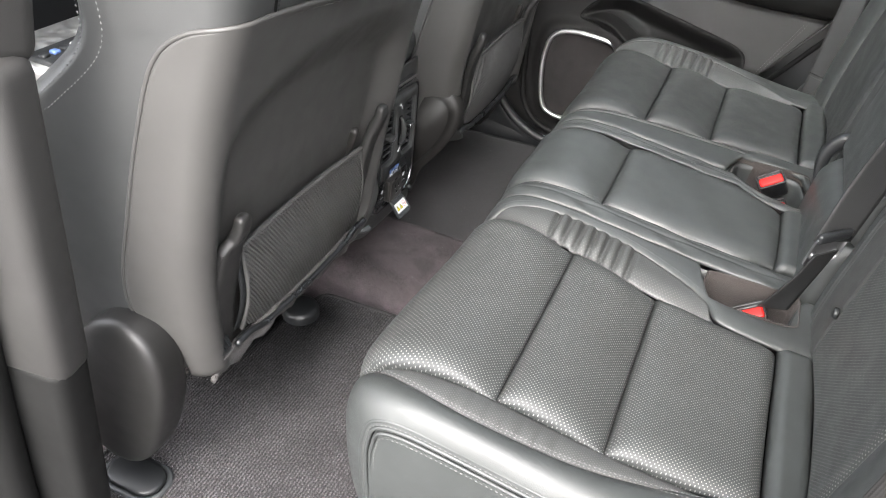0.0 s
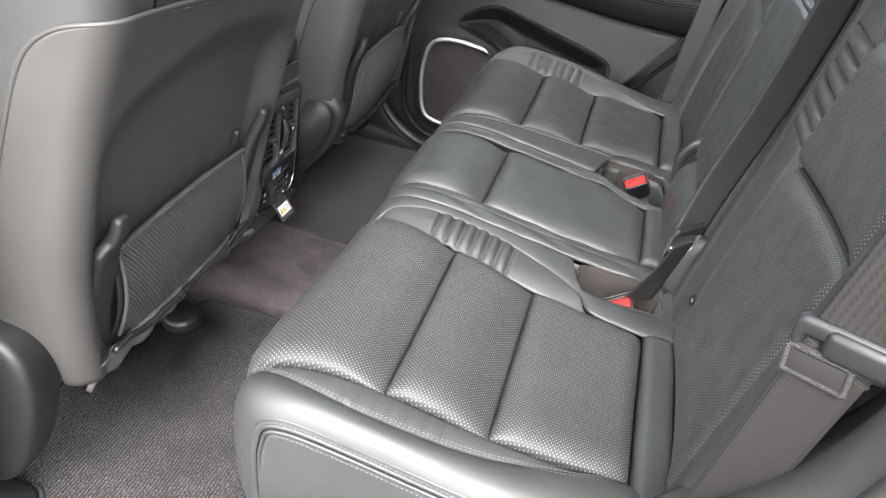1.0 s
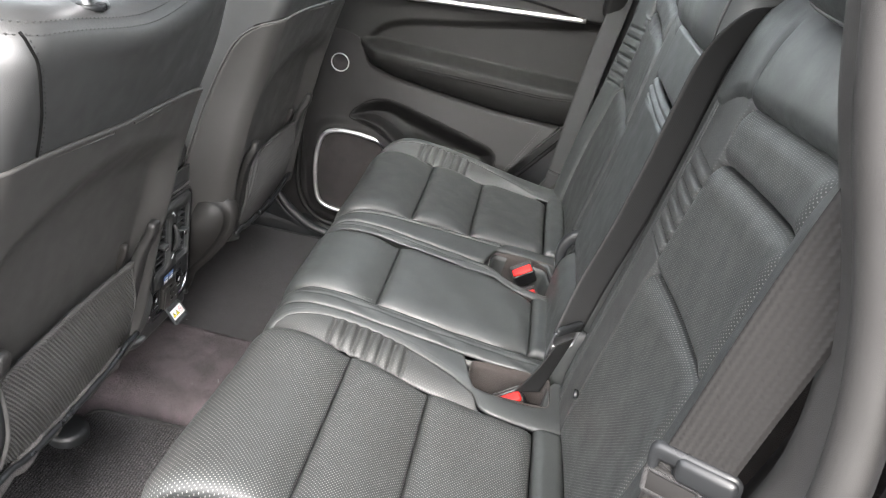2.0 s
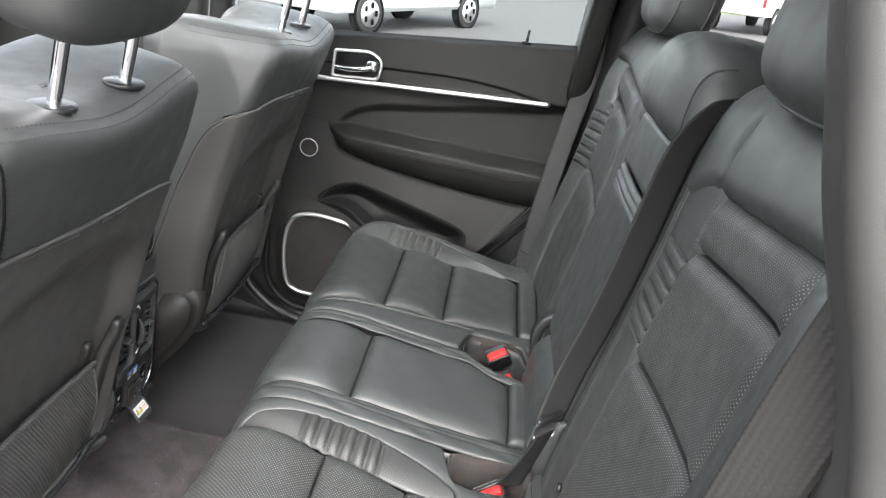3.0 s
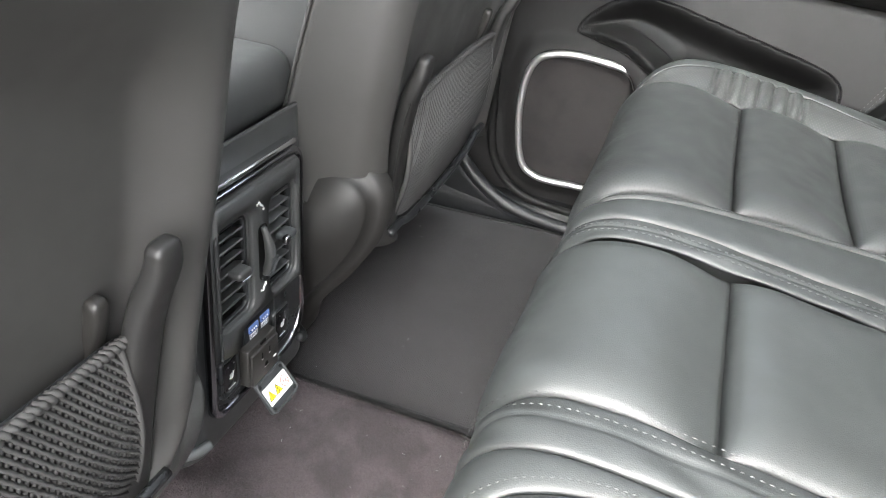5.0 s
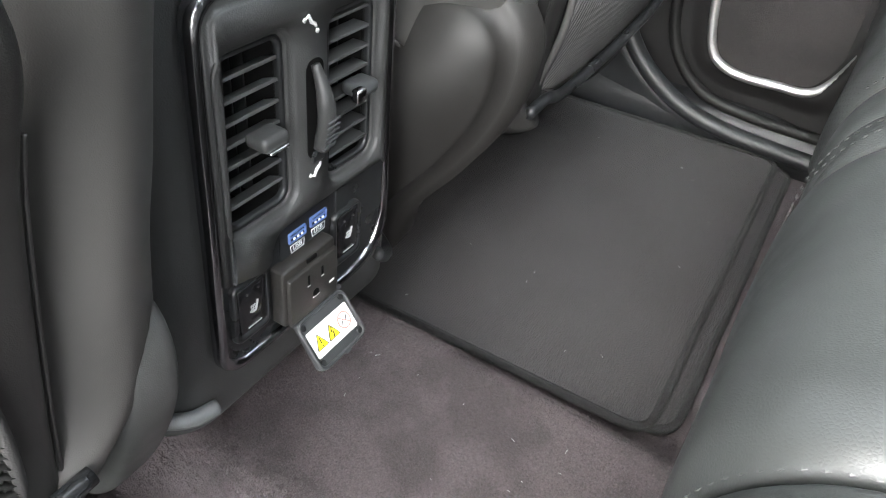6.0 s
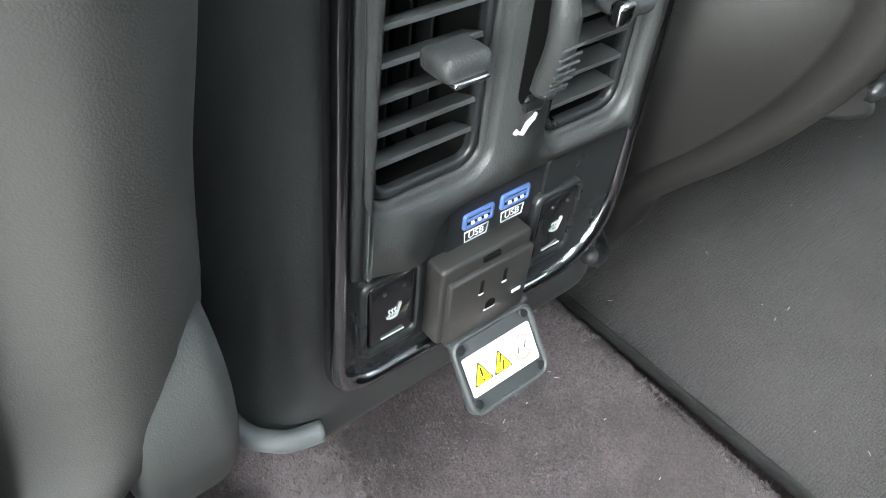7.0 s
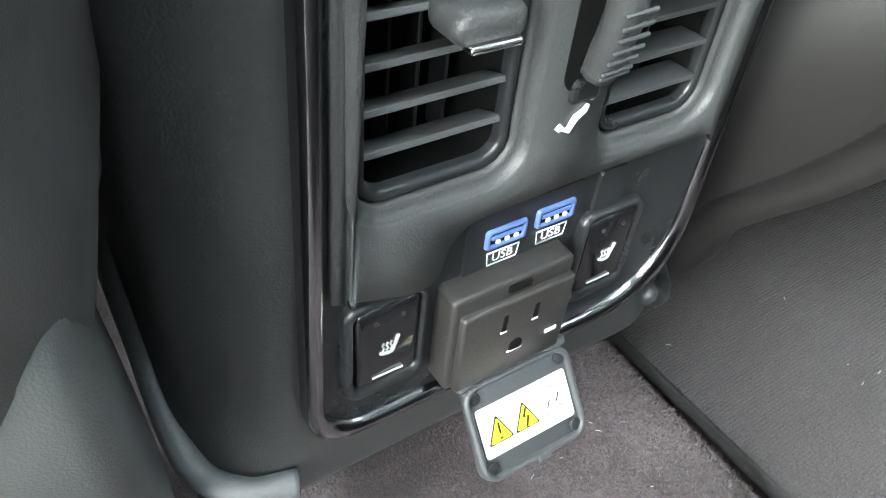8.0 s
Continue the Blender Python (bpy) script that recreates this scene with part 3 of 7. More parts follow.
def middle_cushion():
    seat = thing("middle_bench_cushion", "smooth black leather middle cushion between two outer seats", "car seat", "rear seat cushions")

    def at(s, y, h):
        x, z = SEAT.at(s, h)
        return x, 0.006 + y, z

    for a, b in ((SX(0.372), SX(0.107)), (SX(0.107), NOSE + 0.09)):
        def panel(S, V, a=a, b=b):
            w = 0.107 + 0.004 * step(S, SX(0.1), 0)
            narrow = 1 - 0.30 * step(-S, -SX(0.315), -SX(0.372)) * 0.4
            half = w * narrow - np.where(V > 0.5, 1, 0) * 0.030 * step(-S, -SX(0.275), -SX(0.345))
            Y = (2 * V - 1) * half
            h = -0.008 + 0.019 * (puff(S - a, 0.030) if a < SX(0.2) else 1 - (1 - np.clip((S - a) / 0.08, 0, 1)) ** 2.2) * puff(b - S, 0.034) * puff(np.minimum(V, 1 - V) * 2 * w, 0.036)
            return at(S, Y, h + 0.001 * np.sin(40 * Y) * np.sin(60 * S))

        sheet("seat_panel", panel, np.linspace(a, b, 50), np.linspace(0, 1, 44), LEATHER, seat, "smooth black leather panel", 0.004, out=(0, 0, 1))
    for sgn in (-1, 1):
        reach = 0.1445 if sgn > 0 else 0.1555
        cut = 0.047 if sgn > 0 else 0.0
        edge = eased([(0, reach - cut), (SX(0.36), reach - cut), (SX(0.335), reach - cut * 0.92), (SX(0.305), reach - cut * 0.55), (SX(0.280), reach - cut * 0.12), (SX(0.265), reach), (SX(0.2), reach), (END, reach)])
        root = lambda S, e=edge: np.minimum(0.108, e(S) - 0.022)

        def border(S, V, sgn=sgn):
            T = root(S) + V * (edge(S) - root(S))
            h = 0.001 + 0.005 * puff(V * 0.038, 0.018) - 0.007 * (1 - puff((1 - V) * 0.038, 0.018)) ** 1.5 - 0.0016 * np.exp(-(((V - 0.45) / 0.05) ** 2)) + 0.0012 * np.sin(70 * S + 9 * V) * np.sin(23 * S)
            return at(S, sgn * T, h)

        sheet("border", border, np.linspace(SX(0.405), END, 110), np.linspace(0, 1, 26), LEATHER, seat, "raised double-seamed leather border", 0.003, out=(0, 0, 1))

        def wall(S, V, sgn=sgn):
            return at(S, sgn * edge(S), -0.008 - 0.063 * V)

        sheet("side_wall", wall, np.linspace(SX(0.405), END, 110), np.linspace(0, 1, 5), LEATHER, seat, "", 0.003, out=(0, 0, 1))
        Q = np.linspace(SX(0.37), NOSE + 0.05, 160)
        for t in (0.0035, 0.0155):
            x, y, z = at(Q, sgn * (root(Q) + t), 0.0092 + 0 * Q)
            stitches("stitching", np.stack([x, y, z], 1), LEATHER, seat, 0.006, 0.0006)

    def rear(S, V):
        Y = -0.104 + V * 0.180
        h = -0.004 + 0.016 * puff(S, 0.015) * puff(SX(0.368) - S, 0.014) * puff(np.minimum(V, 1 - V) * 0.180, 0.012)
        return at(S, Y, h)

    sheet("rear_strip", rear, np.linspace(0.0, SX(0.368), 20), np.linspace(0, 1, 34), LEATHER, seat, "", 0.003, out=(0, 0, 1))

    def apron(S, V):
        return at(S, (2 * V - 1) * 0.11, -0.006 + 0 * S)

    sheet("front_apron", apron, np.linspace(NOSE + 0.06, END, 30), np.linspace(0, 1, 20), LEATHER, seat, "", 0.004, out=(0, 0, 1))
    return seat


rear_cushion(-1, "black perforated leather rear cushion with pleats beside the open door")
rear_cushion(1, "black perforated leather rear cushion with pleats beside the closed door")
middle_cushion()


def floor_bracket(y, label):
    """The black hinge cover on the floor below the cushion's front, with its bolt."""
    k = thing("seat_bracket", label, "bracket", "seat brackets")
    part("cover", rounded_box((0.060, 0.075, 0.070), 0.022, 4, (0.012, y, 0.034)), SATIN, k, "rounded black plastic cover")
    part("foot", rounded_box((0.085, 0.12, 0.012), 0.005, 2, (0.012, y, 0.004)), BLACK, k)
    part("bolt", cylinder(0.008, 0.010, (-0.016, y - 0.055, 0.014), "z", 12, bevel=0.002), SATINMETAL, k, "steel bolt")
    return k


for y in (0.31, 0.52):
    floor_bracket(y, "black plastic seat bracket on the carpet under the cushion")

BZ = BACK.by_z
GROOVES = [BZ(0.335), BZ(0.640), BZ(0.800), BZ(0.868)]


def rear_backrest(side, label):
    back = thing("split_folding_bench", label, "car seat", "rear seat backrests")

    def at(s, t, h):
        x, z = BACK.at(s, h)
        wing = 0.034 * np.clip((t - 0.50) / 0.13, 0, 1) ** 1.6 * (1 - step(s, BZ(0.84), BZ(0.95)))
        return x - wing, side * t, z

    t_in = eased([(0, 0.262), (BZ(0.5), 0.260), (BZ(0.64), 0.262), (BZ(0.80), 0.285), (BZ(0.87), 0.285), (BACK.length, 0.285)])
    t_out = eased([(0, 0.545), (BZ(0.65), 0.548), (BZ(0.87), 0.560), (BACK.length, 0.56)])
    if side > 0:
        t_out = eased([(0, 0.545), (BZ(0.5), 0.542), (BZ(0.62), 0.520), (BZ(0.72), 0.504), (BZ(0.80), 0.505), (BZ(0.87), 0.53), (BACK.length, 0.56)])
    inner_deep = 0.0065 if side < 0 else 0.0
    slope = lambda V: 0.030 * (V - 0.3)
    for k in range(3):
        a, b = GROOVES[k], GROOVES[k + 1]

        def panel(S, V, a=a, b=b, k=k):
            q = (S - a) / (b - a)
            s = S + slope(V) * (q + (1 - q) * (k > 0))
            T = t_in(s) + V * (t_out(s) - t_in(s))
            w = t_out(s) - t_in(s)
            h = -0.008 + 0.020 * puff((q) * (b - a), 0.022) * puff((1 - q) * (b - a), 0.028) * puff(np.minimum(V, 1 - V) * w, 0.02) - 0.006 * np.sin(np.pi * V)
            return at(s, T, h)

        sheet("insert_panel", panel, np.linspace(a, b, 40), np.linspace(0, 1, 56), PERF if side < 0 else PERFFAR, back, "perforated black leather insert", 0.004, out=(-1, 0, 0), uv=lambda S, V: (S, V * 0.29))
    # pleats beside the insert
    pl = [BZ(0.652 + 0.0205 * k) for k in range(7)]

    def band(S, V):
        T = 0.190 + V * (t_in(S) + 0.020 - 0.190)
        h = 0 * S
        for c in pl:
            h = h - inner_deep * np.exp(-(((S + 0.004 * V - c) / 0.0024) ** 2))
        h = h * step(V, 0.06, 0.2) * (1 - step(V, 0.97, 1.0))
        u = np.clip((S + 0.004 * V - pl[0]) / (pl[-1] - pl[0]), 0, 1)
        swell = 0.54 * inner_deep * np.abs(np.sin(np.pi * 6 * u)) ** 0.6 * (u > 0) * (u < 1) * step(V, 0.06, 0.2)
        return at(S, T, 0.004 + h + swell + 0.006 * puff(V * 0.06, 0.01) - 0.004 * V - 0.016 * step(T, t_in(S) - 0.002, t_in(S) + 0.014))

    sheet("pleated_band", band, np.linspace(BZ(0.335), BZ(0.868), 420), np.linspace(0, 1, 18), PERFBAND, back, "perforated leather band with short pleats", 0.003, out=(-1, 0, 0), uv=lambda S, V: (S, V * 0.06))

    def inner(S, V):
        T = 0.160 + V * (0.191 - 0.160)
        h = 0.010 - 0.022 * (1 - puff(V * 0.031, 0.012)) ** 1.5 - 0.003 * np.exp(-(((V - 0.9) / 0.08) ** 2))
        return at(S, T, h)

    sheet("inner_bolster", inner, np.linspace(0, BZ(0.94), 80), np.linspace(0, 1, 20), LEATHER, back, "", 0.004, out=(-1, 0, 0))
    Q = np.linspace(BZ(0.36), BZ(0.90), 200)
    for t in (0.1865, 0.1945):
        x, y, z = at(Q, t + 0 * Q, 0.0105 + 0 * Q)
        stitches("stitching", np.stack([x, y + 0 * x, z], 1), DARKSTITCH, back, 0.0056, 0.0006)

    def outer(S, V):
        T = t_out(S) + V * (0.628 - t_out(S))
        h = -0.004 + 0.014 * puff(V * 0.07, 0.012) - 0.05 * (1 - puff((1 - V) * 0.07, 0.035)) ** 1.3
        if side > 0:
            for c in pl:
                h = h - 0.0075 * np.exp(-(((S + 0.010 * V - c) / 0.0030) ** 2)) * step(V, 0.03, 0.10) * (1 - step(V, 0.62, 0.74))
        return at(S, T, h)

    sheet("outer_bolster", outer, np.linspace(0, GROOVES[3] + 0.02, 260 if side > 0 else 90), np.linspace(0, 1, 26), LEATHER, back, "", 0.004, out=(-1, 0, 0))

    def top(S, V):
        T = 0.168 + V * (0.625 - 0.168)
        w = np.minimum(V, 1 - V) * 0.457
        crease = 0.006 * np.exp(-(((T - 0.285) / 0.006) ** 2)) * (1 - step(S, BZ(0.93), BZ(0.95)))
        off = slope(np.clip((T - 0.285) / 0.27, 0, 1)) - 0.032 * np.clip((0.285 - T) / 0.075, 0, 1) ** 2
        under = 0.014 * step(GROOVES[3] + off - S, 0.0, 0.008)
        h = -0.010 - under + 0.022 * puff(S - GROOVES[3] - off, 0.018) * puff(w, 0.03) - np.where(V < 0.5, 0.006, 0.03) * (1 - puff(w, 0.03)) - crease
        return at(S, T, h)

    sheet("upper_panel", top, np.linspace(GROOVES[3] - 0.045, BACK.length * 0.72, 90), np.linspace(0, 1, 60), LEATHER, back, "smooth leather upper panel", 0.004, out=(-1, 0, 0))

    def rear_face(S, V):
        return at(S, 0.172 + V * 0.45, 0 * S)

    sheet("rear_shell", rear_face, np.linspace(BACK.length * 0.70, BACK.length, 24), np.linspace(0, 1, 24), FELT, back, "", 0.006, out=(-1, 0, 0))
    part("button", cylinder(0.007, 0.006, (BACK.at(BZ(0.405), 0.010)[0], side * 0.258, 0.408), "x", 20, bevel=0.0015), BLACK, back, "small round black plastic button")
    return back


rear_backrest(-1, "upright black leather backrest with perforated panels beside the open door")
rear_backrest(1, "upright black leather backrest with perforated panels beside the closed door")


def middle_backrest():
    back = thing("folded_armrest", "smooth black leather folded armrest with a pull tab", "armrest")

    def at(s, y, h):
        x, z = BACK.at(s, h)
        return x, 0.004 + y, z

    for a, b, w, name in ((BZ(0.43), BZ(0.748), 0.150, "lower_panel"), (BZ(0.762), BZ(0.868), 0.150, "upper_panel")):
        def panel(S, V, a=a, b=b, w=w):
            Y = (2 * V - 1) * w
            h = -0.016 + 0.040 * puff(S - a, 0.022) * puff(b - S, 0.016) * puff(np.minimum(V, 1 - V) * 2 * w, 0.022)
            return at(S, Y, h)

        sheet(name, panel, np.linspace(a, b, 54), np.linspace(0, 1, 48), LEATHER, back, "", 0.004, out=(-1, 0, 0))

    def low(S, V):
        Y = (2 * V - 1) * 0.150
        h = -0.010 + 0.046 * puff(S - BZ(0.30), 0.03) * puff(BZ(0.435) - S, 0.045) * puff(np.minimum(V, 1 - V) * 0.3, 0.03)
        return at(S, Y, h)

    sheet("lower_roll", low, np.linspace(BZ(0.30), BZ(0.435), 34), np.linspace(0, 1, 40), LEATHER, back, "", 0.004, out=(-1, 0, 0))

    def tab(S, V):
        """A doubled strap in three rolls across the fold."""
        q = (S - BZ(0.730)) / (BZ(0.772) - BZ(0.730))
        Y = -0.138 + V * 0.2865
        rolls = np.abs(np.sin(np.pi * 3 * q)) ** 0.6
        return at(S - 0.007 * np.sin(np.pi * V), Y, 0.0150 + 0.0060 * rolls + 0.004 * np.sin(np.pi * q) - 0.014 * (1 - puff(np.minimum(V, 1 - V) * 0.3, 0.012)))

    sheet("pull_tab", tab, np.linspace(BZ(0.730), BZ(0.772), 34), np.linspace(0, 1, 40), LEATHER, back, "doubled leather pull tab", 0.004, out=(-1, 0, 0))
    part("backing", rounded_box((0.02, 0.42, 0.60), 0.004, 2, (0, 0, 0), Matrix.Translation((0.500, 0.0, 0.62)) @ pose(0, 0, 0, 0, 8, 0)), FELT, back, "dark felt frame behind the armrest")
    for y in (0.160,):
        path = smooth_path([(0.424, y, 0.330), (0.408, y, 0.380), (0.404, y, 0.420), (0.418, y, 0.446), (0.445, y, 0.456)], 30)
        bar_of("hinge_cover", path, np.full(30, 0.010), np.linspace(0.008, 0.012, 30), BLACK, back, "curved black plastic hinge cover")
    return back


middle_backrest()


def super_solid(name, at, radii, powers, mat, parent, label="", m=None, n=(40, 28), warp=None):
    """A soft block: a superellipsoid."""
    a = np.linspace(-np.pi, np.pi, n[0], endpoint=False)
    b = np.linspace(-np.pi / 2, np.pi / 2, n[1])
    B, A = np.meshgrid(b, a, indexing="ij")
    f = lambda v, p: np.sign(v) * np.abs(v) ** p
    X = radii[0] * f(np.cos(B), powers[1]) * f(np.cos(A), powers[0])
    Y = radii[1] * f(np.cos(B), powers[1]) * f(np.sin(A), powers[0])
    Z = radii[2] * f(np.sin(B), powers[1])
    if warp:
        X, Y, Z = warp(X, Y, Z)
    p = np.stack([X, Y, Z], -1).reshape(-1, 3)
    if m is not None:
        p = p @ np.array(m.to_3x3()).T
    p = p + np.array(at)
    return link_mesh(name, p, grid_faces(n[1], n[0], True), mat, parent, label)


def headrest(name, at, radii, tilt, label, mat, posts=True, drop=0.10, powers=(0.55, 0.6)):
    h = thing(name, label, "headrest", "headrests")
    m = pose(0, 0, 0, 0, tilt, 0)
    super_solid("cushion", at, radii, powers, mat, h, m=m)
    if name == "rear_headrest":
        sg = lambda v: np.sign(v) * np.abs(v) ** 0.6
        for k in (-0.45, 0.5):
            a = np.linspace(0, 2 * np.pi, 90, endpoint=False)
            w = (1 - abs(k) ** (2 / 0.55)) ** (0.55 / 2) * 1.004
            ring = [Vector(at) + m @ Vector((k * radii[0], w * radii[1] * float(sg(np.cos(v))), w * radii[2] * float(sg(np.sin(v))))) for v in a]
            tube("piping", ring + ring[:1], 0.0022, mat, h, "", 6)
        for dy in (-0.06, 0.06):
            part("post", cylinder(0.006, 0.10, (at[0] + 0.01, at[1] + dy, at[2] - radii[2] - 0.012), "z", 14), CHROME, h, "chrome post")
            part("post_collar", cylinder(0.013, 0.012, (at[0] + 0.012, at[1] + dy, at[2] - radii[2] - 0.006), "z", 20, bevel=0.003), BLACK, h, "black plastic collar")
    if posts:
        for dy in (-0.072, 0.072):
            p = [(at[0] + k * math.tan(radians(-tilt)) * 0.6, at[1] + dy, at[2] - radii[2] * 0.6 - k) for k in np.linspace(0, drop, 8)]
            tube("post", p, 0.0065, CHROME, h, "chrome post", 12)
    return h


headrest("rear_headrest", (0.535, 0.395, 1.045), (0.058, 0.125, 0.080), 8, "black leather outer rear headrest folded upright", LEATHER, False)
headrest("rear_headrest", (0.535, -0.395, 1.050), (0.062, 0.125, 0.085), 8, "black leather outer rear headrest beside the open door", LEATHER, False)


def middle_headrest():
    h = thing("middle_headrest", "low saddle-shaped black leather middle headrest", "headrest", "headrests")

    def warp(X, Y, Z):
        return X + 0.10 * Z, Y, Z + 0.02 * np.cos(np.clip(Y / 0.15, -1, 1) * 1.5)

    super_solid("cushion", (0.535, 0.004, 0.915), (0.085, 0.150, 0.072), (0.6, 0.6), LEATHER, h, warp=warp)
    # a piped seam between the front pad and the end, lying on the surface
    a, b, c, p = 0.085, 0.150, 0.072, 0.6
    for side in (-1, 1):
        path = []
        for th in np.linspace(-1.0, 1.25, 60):
            rim = math.cos(th) ** p
            inside = 1 - (0.128 / (b * rim)) ** (2 / p)
            if inside > 0:
                X, Y, Z = warp(-a * rim * inside ** (p / 2), side * 0.128, c * math.copysign(abs(math.sin(th)) ** p, th))
                path.append((0.535 + X, 0.004 + Y, 0.915 + Z))
        tube("piping", path, 0.0022, LEATHER, h, "leather piping", 6)
    return h


middle_headrest()


# ---- belts and buckles ----
def ribbon(name, pts, width, mat, parent, label="", n=60, thick=0.0016):
    """A strap: centre points with the direction of its width."""
    c = smooth_path([p[0] for p in pts], n)
    w = smooth_path([p[1] for p in pts], n)
    w = w / np.linalg.norm(w, axis=1, keepdims=True)
    s = np.r_[0, np.cumsum(np.linalg.norm(np.diff(c, axis=0), axis=1))]

    def fn(U, V):
        i = np.round(U * (n - 1)).astype(int)
        q = c[i] + w[i] * ((V - 0.5) * width)[..., None]
        return q[..., 0], q[..., 1], q[..., 2]

    return sheet(name, fn, np.linspace(0, 1, n), np.linspace(0, 1, 9), mat, parent, label, thick, uv=lambda U, V: (np.interp(U, np.linspace(0, 1, n), s), V * width))


def buckle(name, at, m, label):
    b = thing(name, label, "seat belt buckle", "seat belt buckles")
    place = Matrix.Translation(at) @ m
    part("body", rounded_box((0.026, 0.044, 0.044), 0.005, 3, (0, 0, -0.010), place), BLACK, b, "black plastic buckle body")
    part("rim", ring_plate(round_rect(-0.0145, -0.0225, 0.0145, 0.0225, 0.004), round_rect(-0.0105, -0.0195, 0.0105, 0.0195, 0.003), 0.006, place @ pose(0, 0, 0.0085)), BLACK, b, "black buckle rim")
    part("release_button", rounded_box((0.0165, 0.039, 0.012), 0.0035, 3, (-0.0030, 0, 0.0108), place), RED, b, "red release button")
    part("slot_frame", rounded_box((0.004, 0.037, 0.006), 0.0015, 2, (0.0085, 0, 0.0105), place), OUTLETGREY, b, "grey slot frame")
    part("stalk", rounded_box((0.022, 0.028, 0.06), 0.005, 2, (0.01, 0, -0.036), place), BLACK, b)
    return b


ACROSS, DOWN = Vector((0.80, 0.20, 0.50)).normalized(), Vector((-0.1, -0.75, -0.60))
FACING = DOWN.cross(ACROSS).normalized()
LEANT = Matrix((FACING.cross(ACROSS), -ACROSS, FACING)).transposed().to_4x4()
buckle("seat_belt_buckle", (0.349, -0.194, 0.318), LEANT, "black buckle with a red button in the near pocket")
buckle("seat_belt_buckle", (0.348, 0.198, 0.326), LEANT, "black buckle with a red button in the far pocket")
buckle("seat_belt_buckle", (0.366, 0.166, 0.291), LEANT, "lower black buckle with a red button in the far pocket")


def middle_belt():
    b = thing("middle_seat_belt", "dark webbing middle seat belt running down beside the armrest", "seat belt")
    ribbon("webbing", [((0.552, -0.166, 0.950), (0.5, -0.2, 0)), ((0.508, -0.166, 0.942), (0.75, 0.15, 0.2)), ((0.474, -0.166, 0.885), (0.8, 0.30, 0.1)), ((0.461, -0.168, 0.81), (0.8, 0.30, 0)), ((0.452, -0.171, 0.74), (0.8, 0.30, 0)), ((0.436, -0.176, 0.64), (0.85, 0.32, 0)), ((0.414, -0.188, 0.545), (0.9, 0.36, 0)), ((0.398, -0.213, 0.475), (0.9, 0.5, 0))], 0.047, BELT_THIN, b, "dark webbing")
    ribbon("lower_webbing", [((0.396, -0.219, 0.462), (0.9, 1, 0)), ((0.385, -0.212, 0.41), (0.9, 0.8, 0)), ((0.370, -0.196, 0.345), (0.9, 0.3, 0))], 0.040, BELT_THIN, b, "dark webbing into the pocket")
    m = Matrix.Translation((0.396, -0.219, 0.466)) @ pose(0, 0, 0, -82, 0, 46)
    part("tongue", ring_plate(round_rect(-0.028, -0.022, 0.028, 0.022, 0.006), round_rect(-0.020, 0.005, 0.020, 0.014, 0.003), 0.004, m), DARKSTEEL, b, "dark steel latch plate")
    part("tongue_grip", rounded_box((0.052, 0.014, 0.008), 0.003, 2, (0, -0.020, 0.002), m), BLACK, b)
    return b


middle_belt()


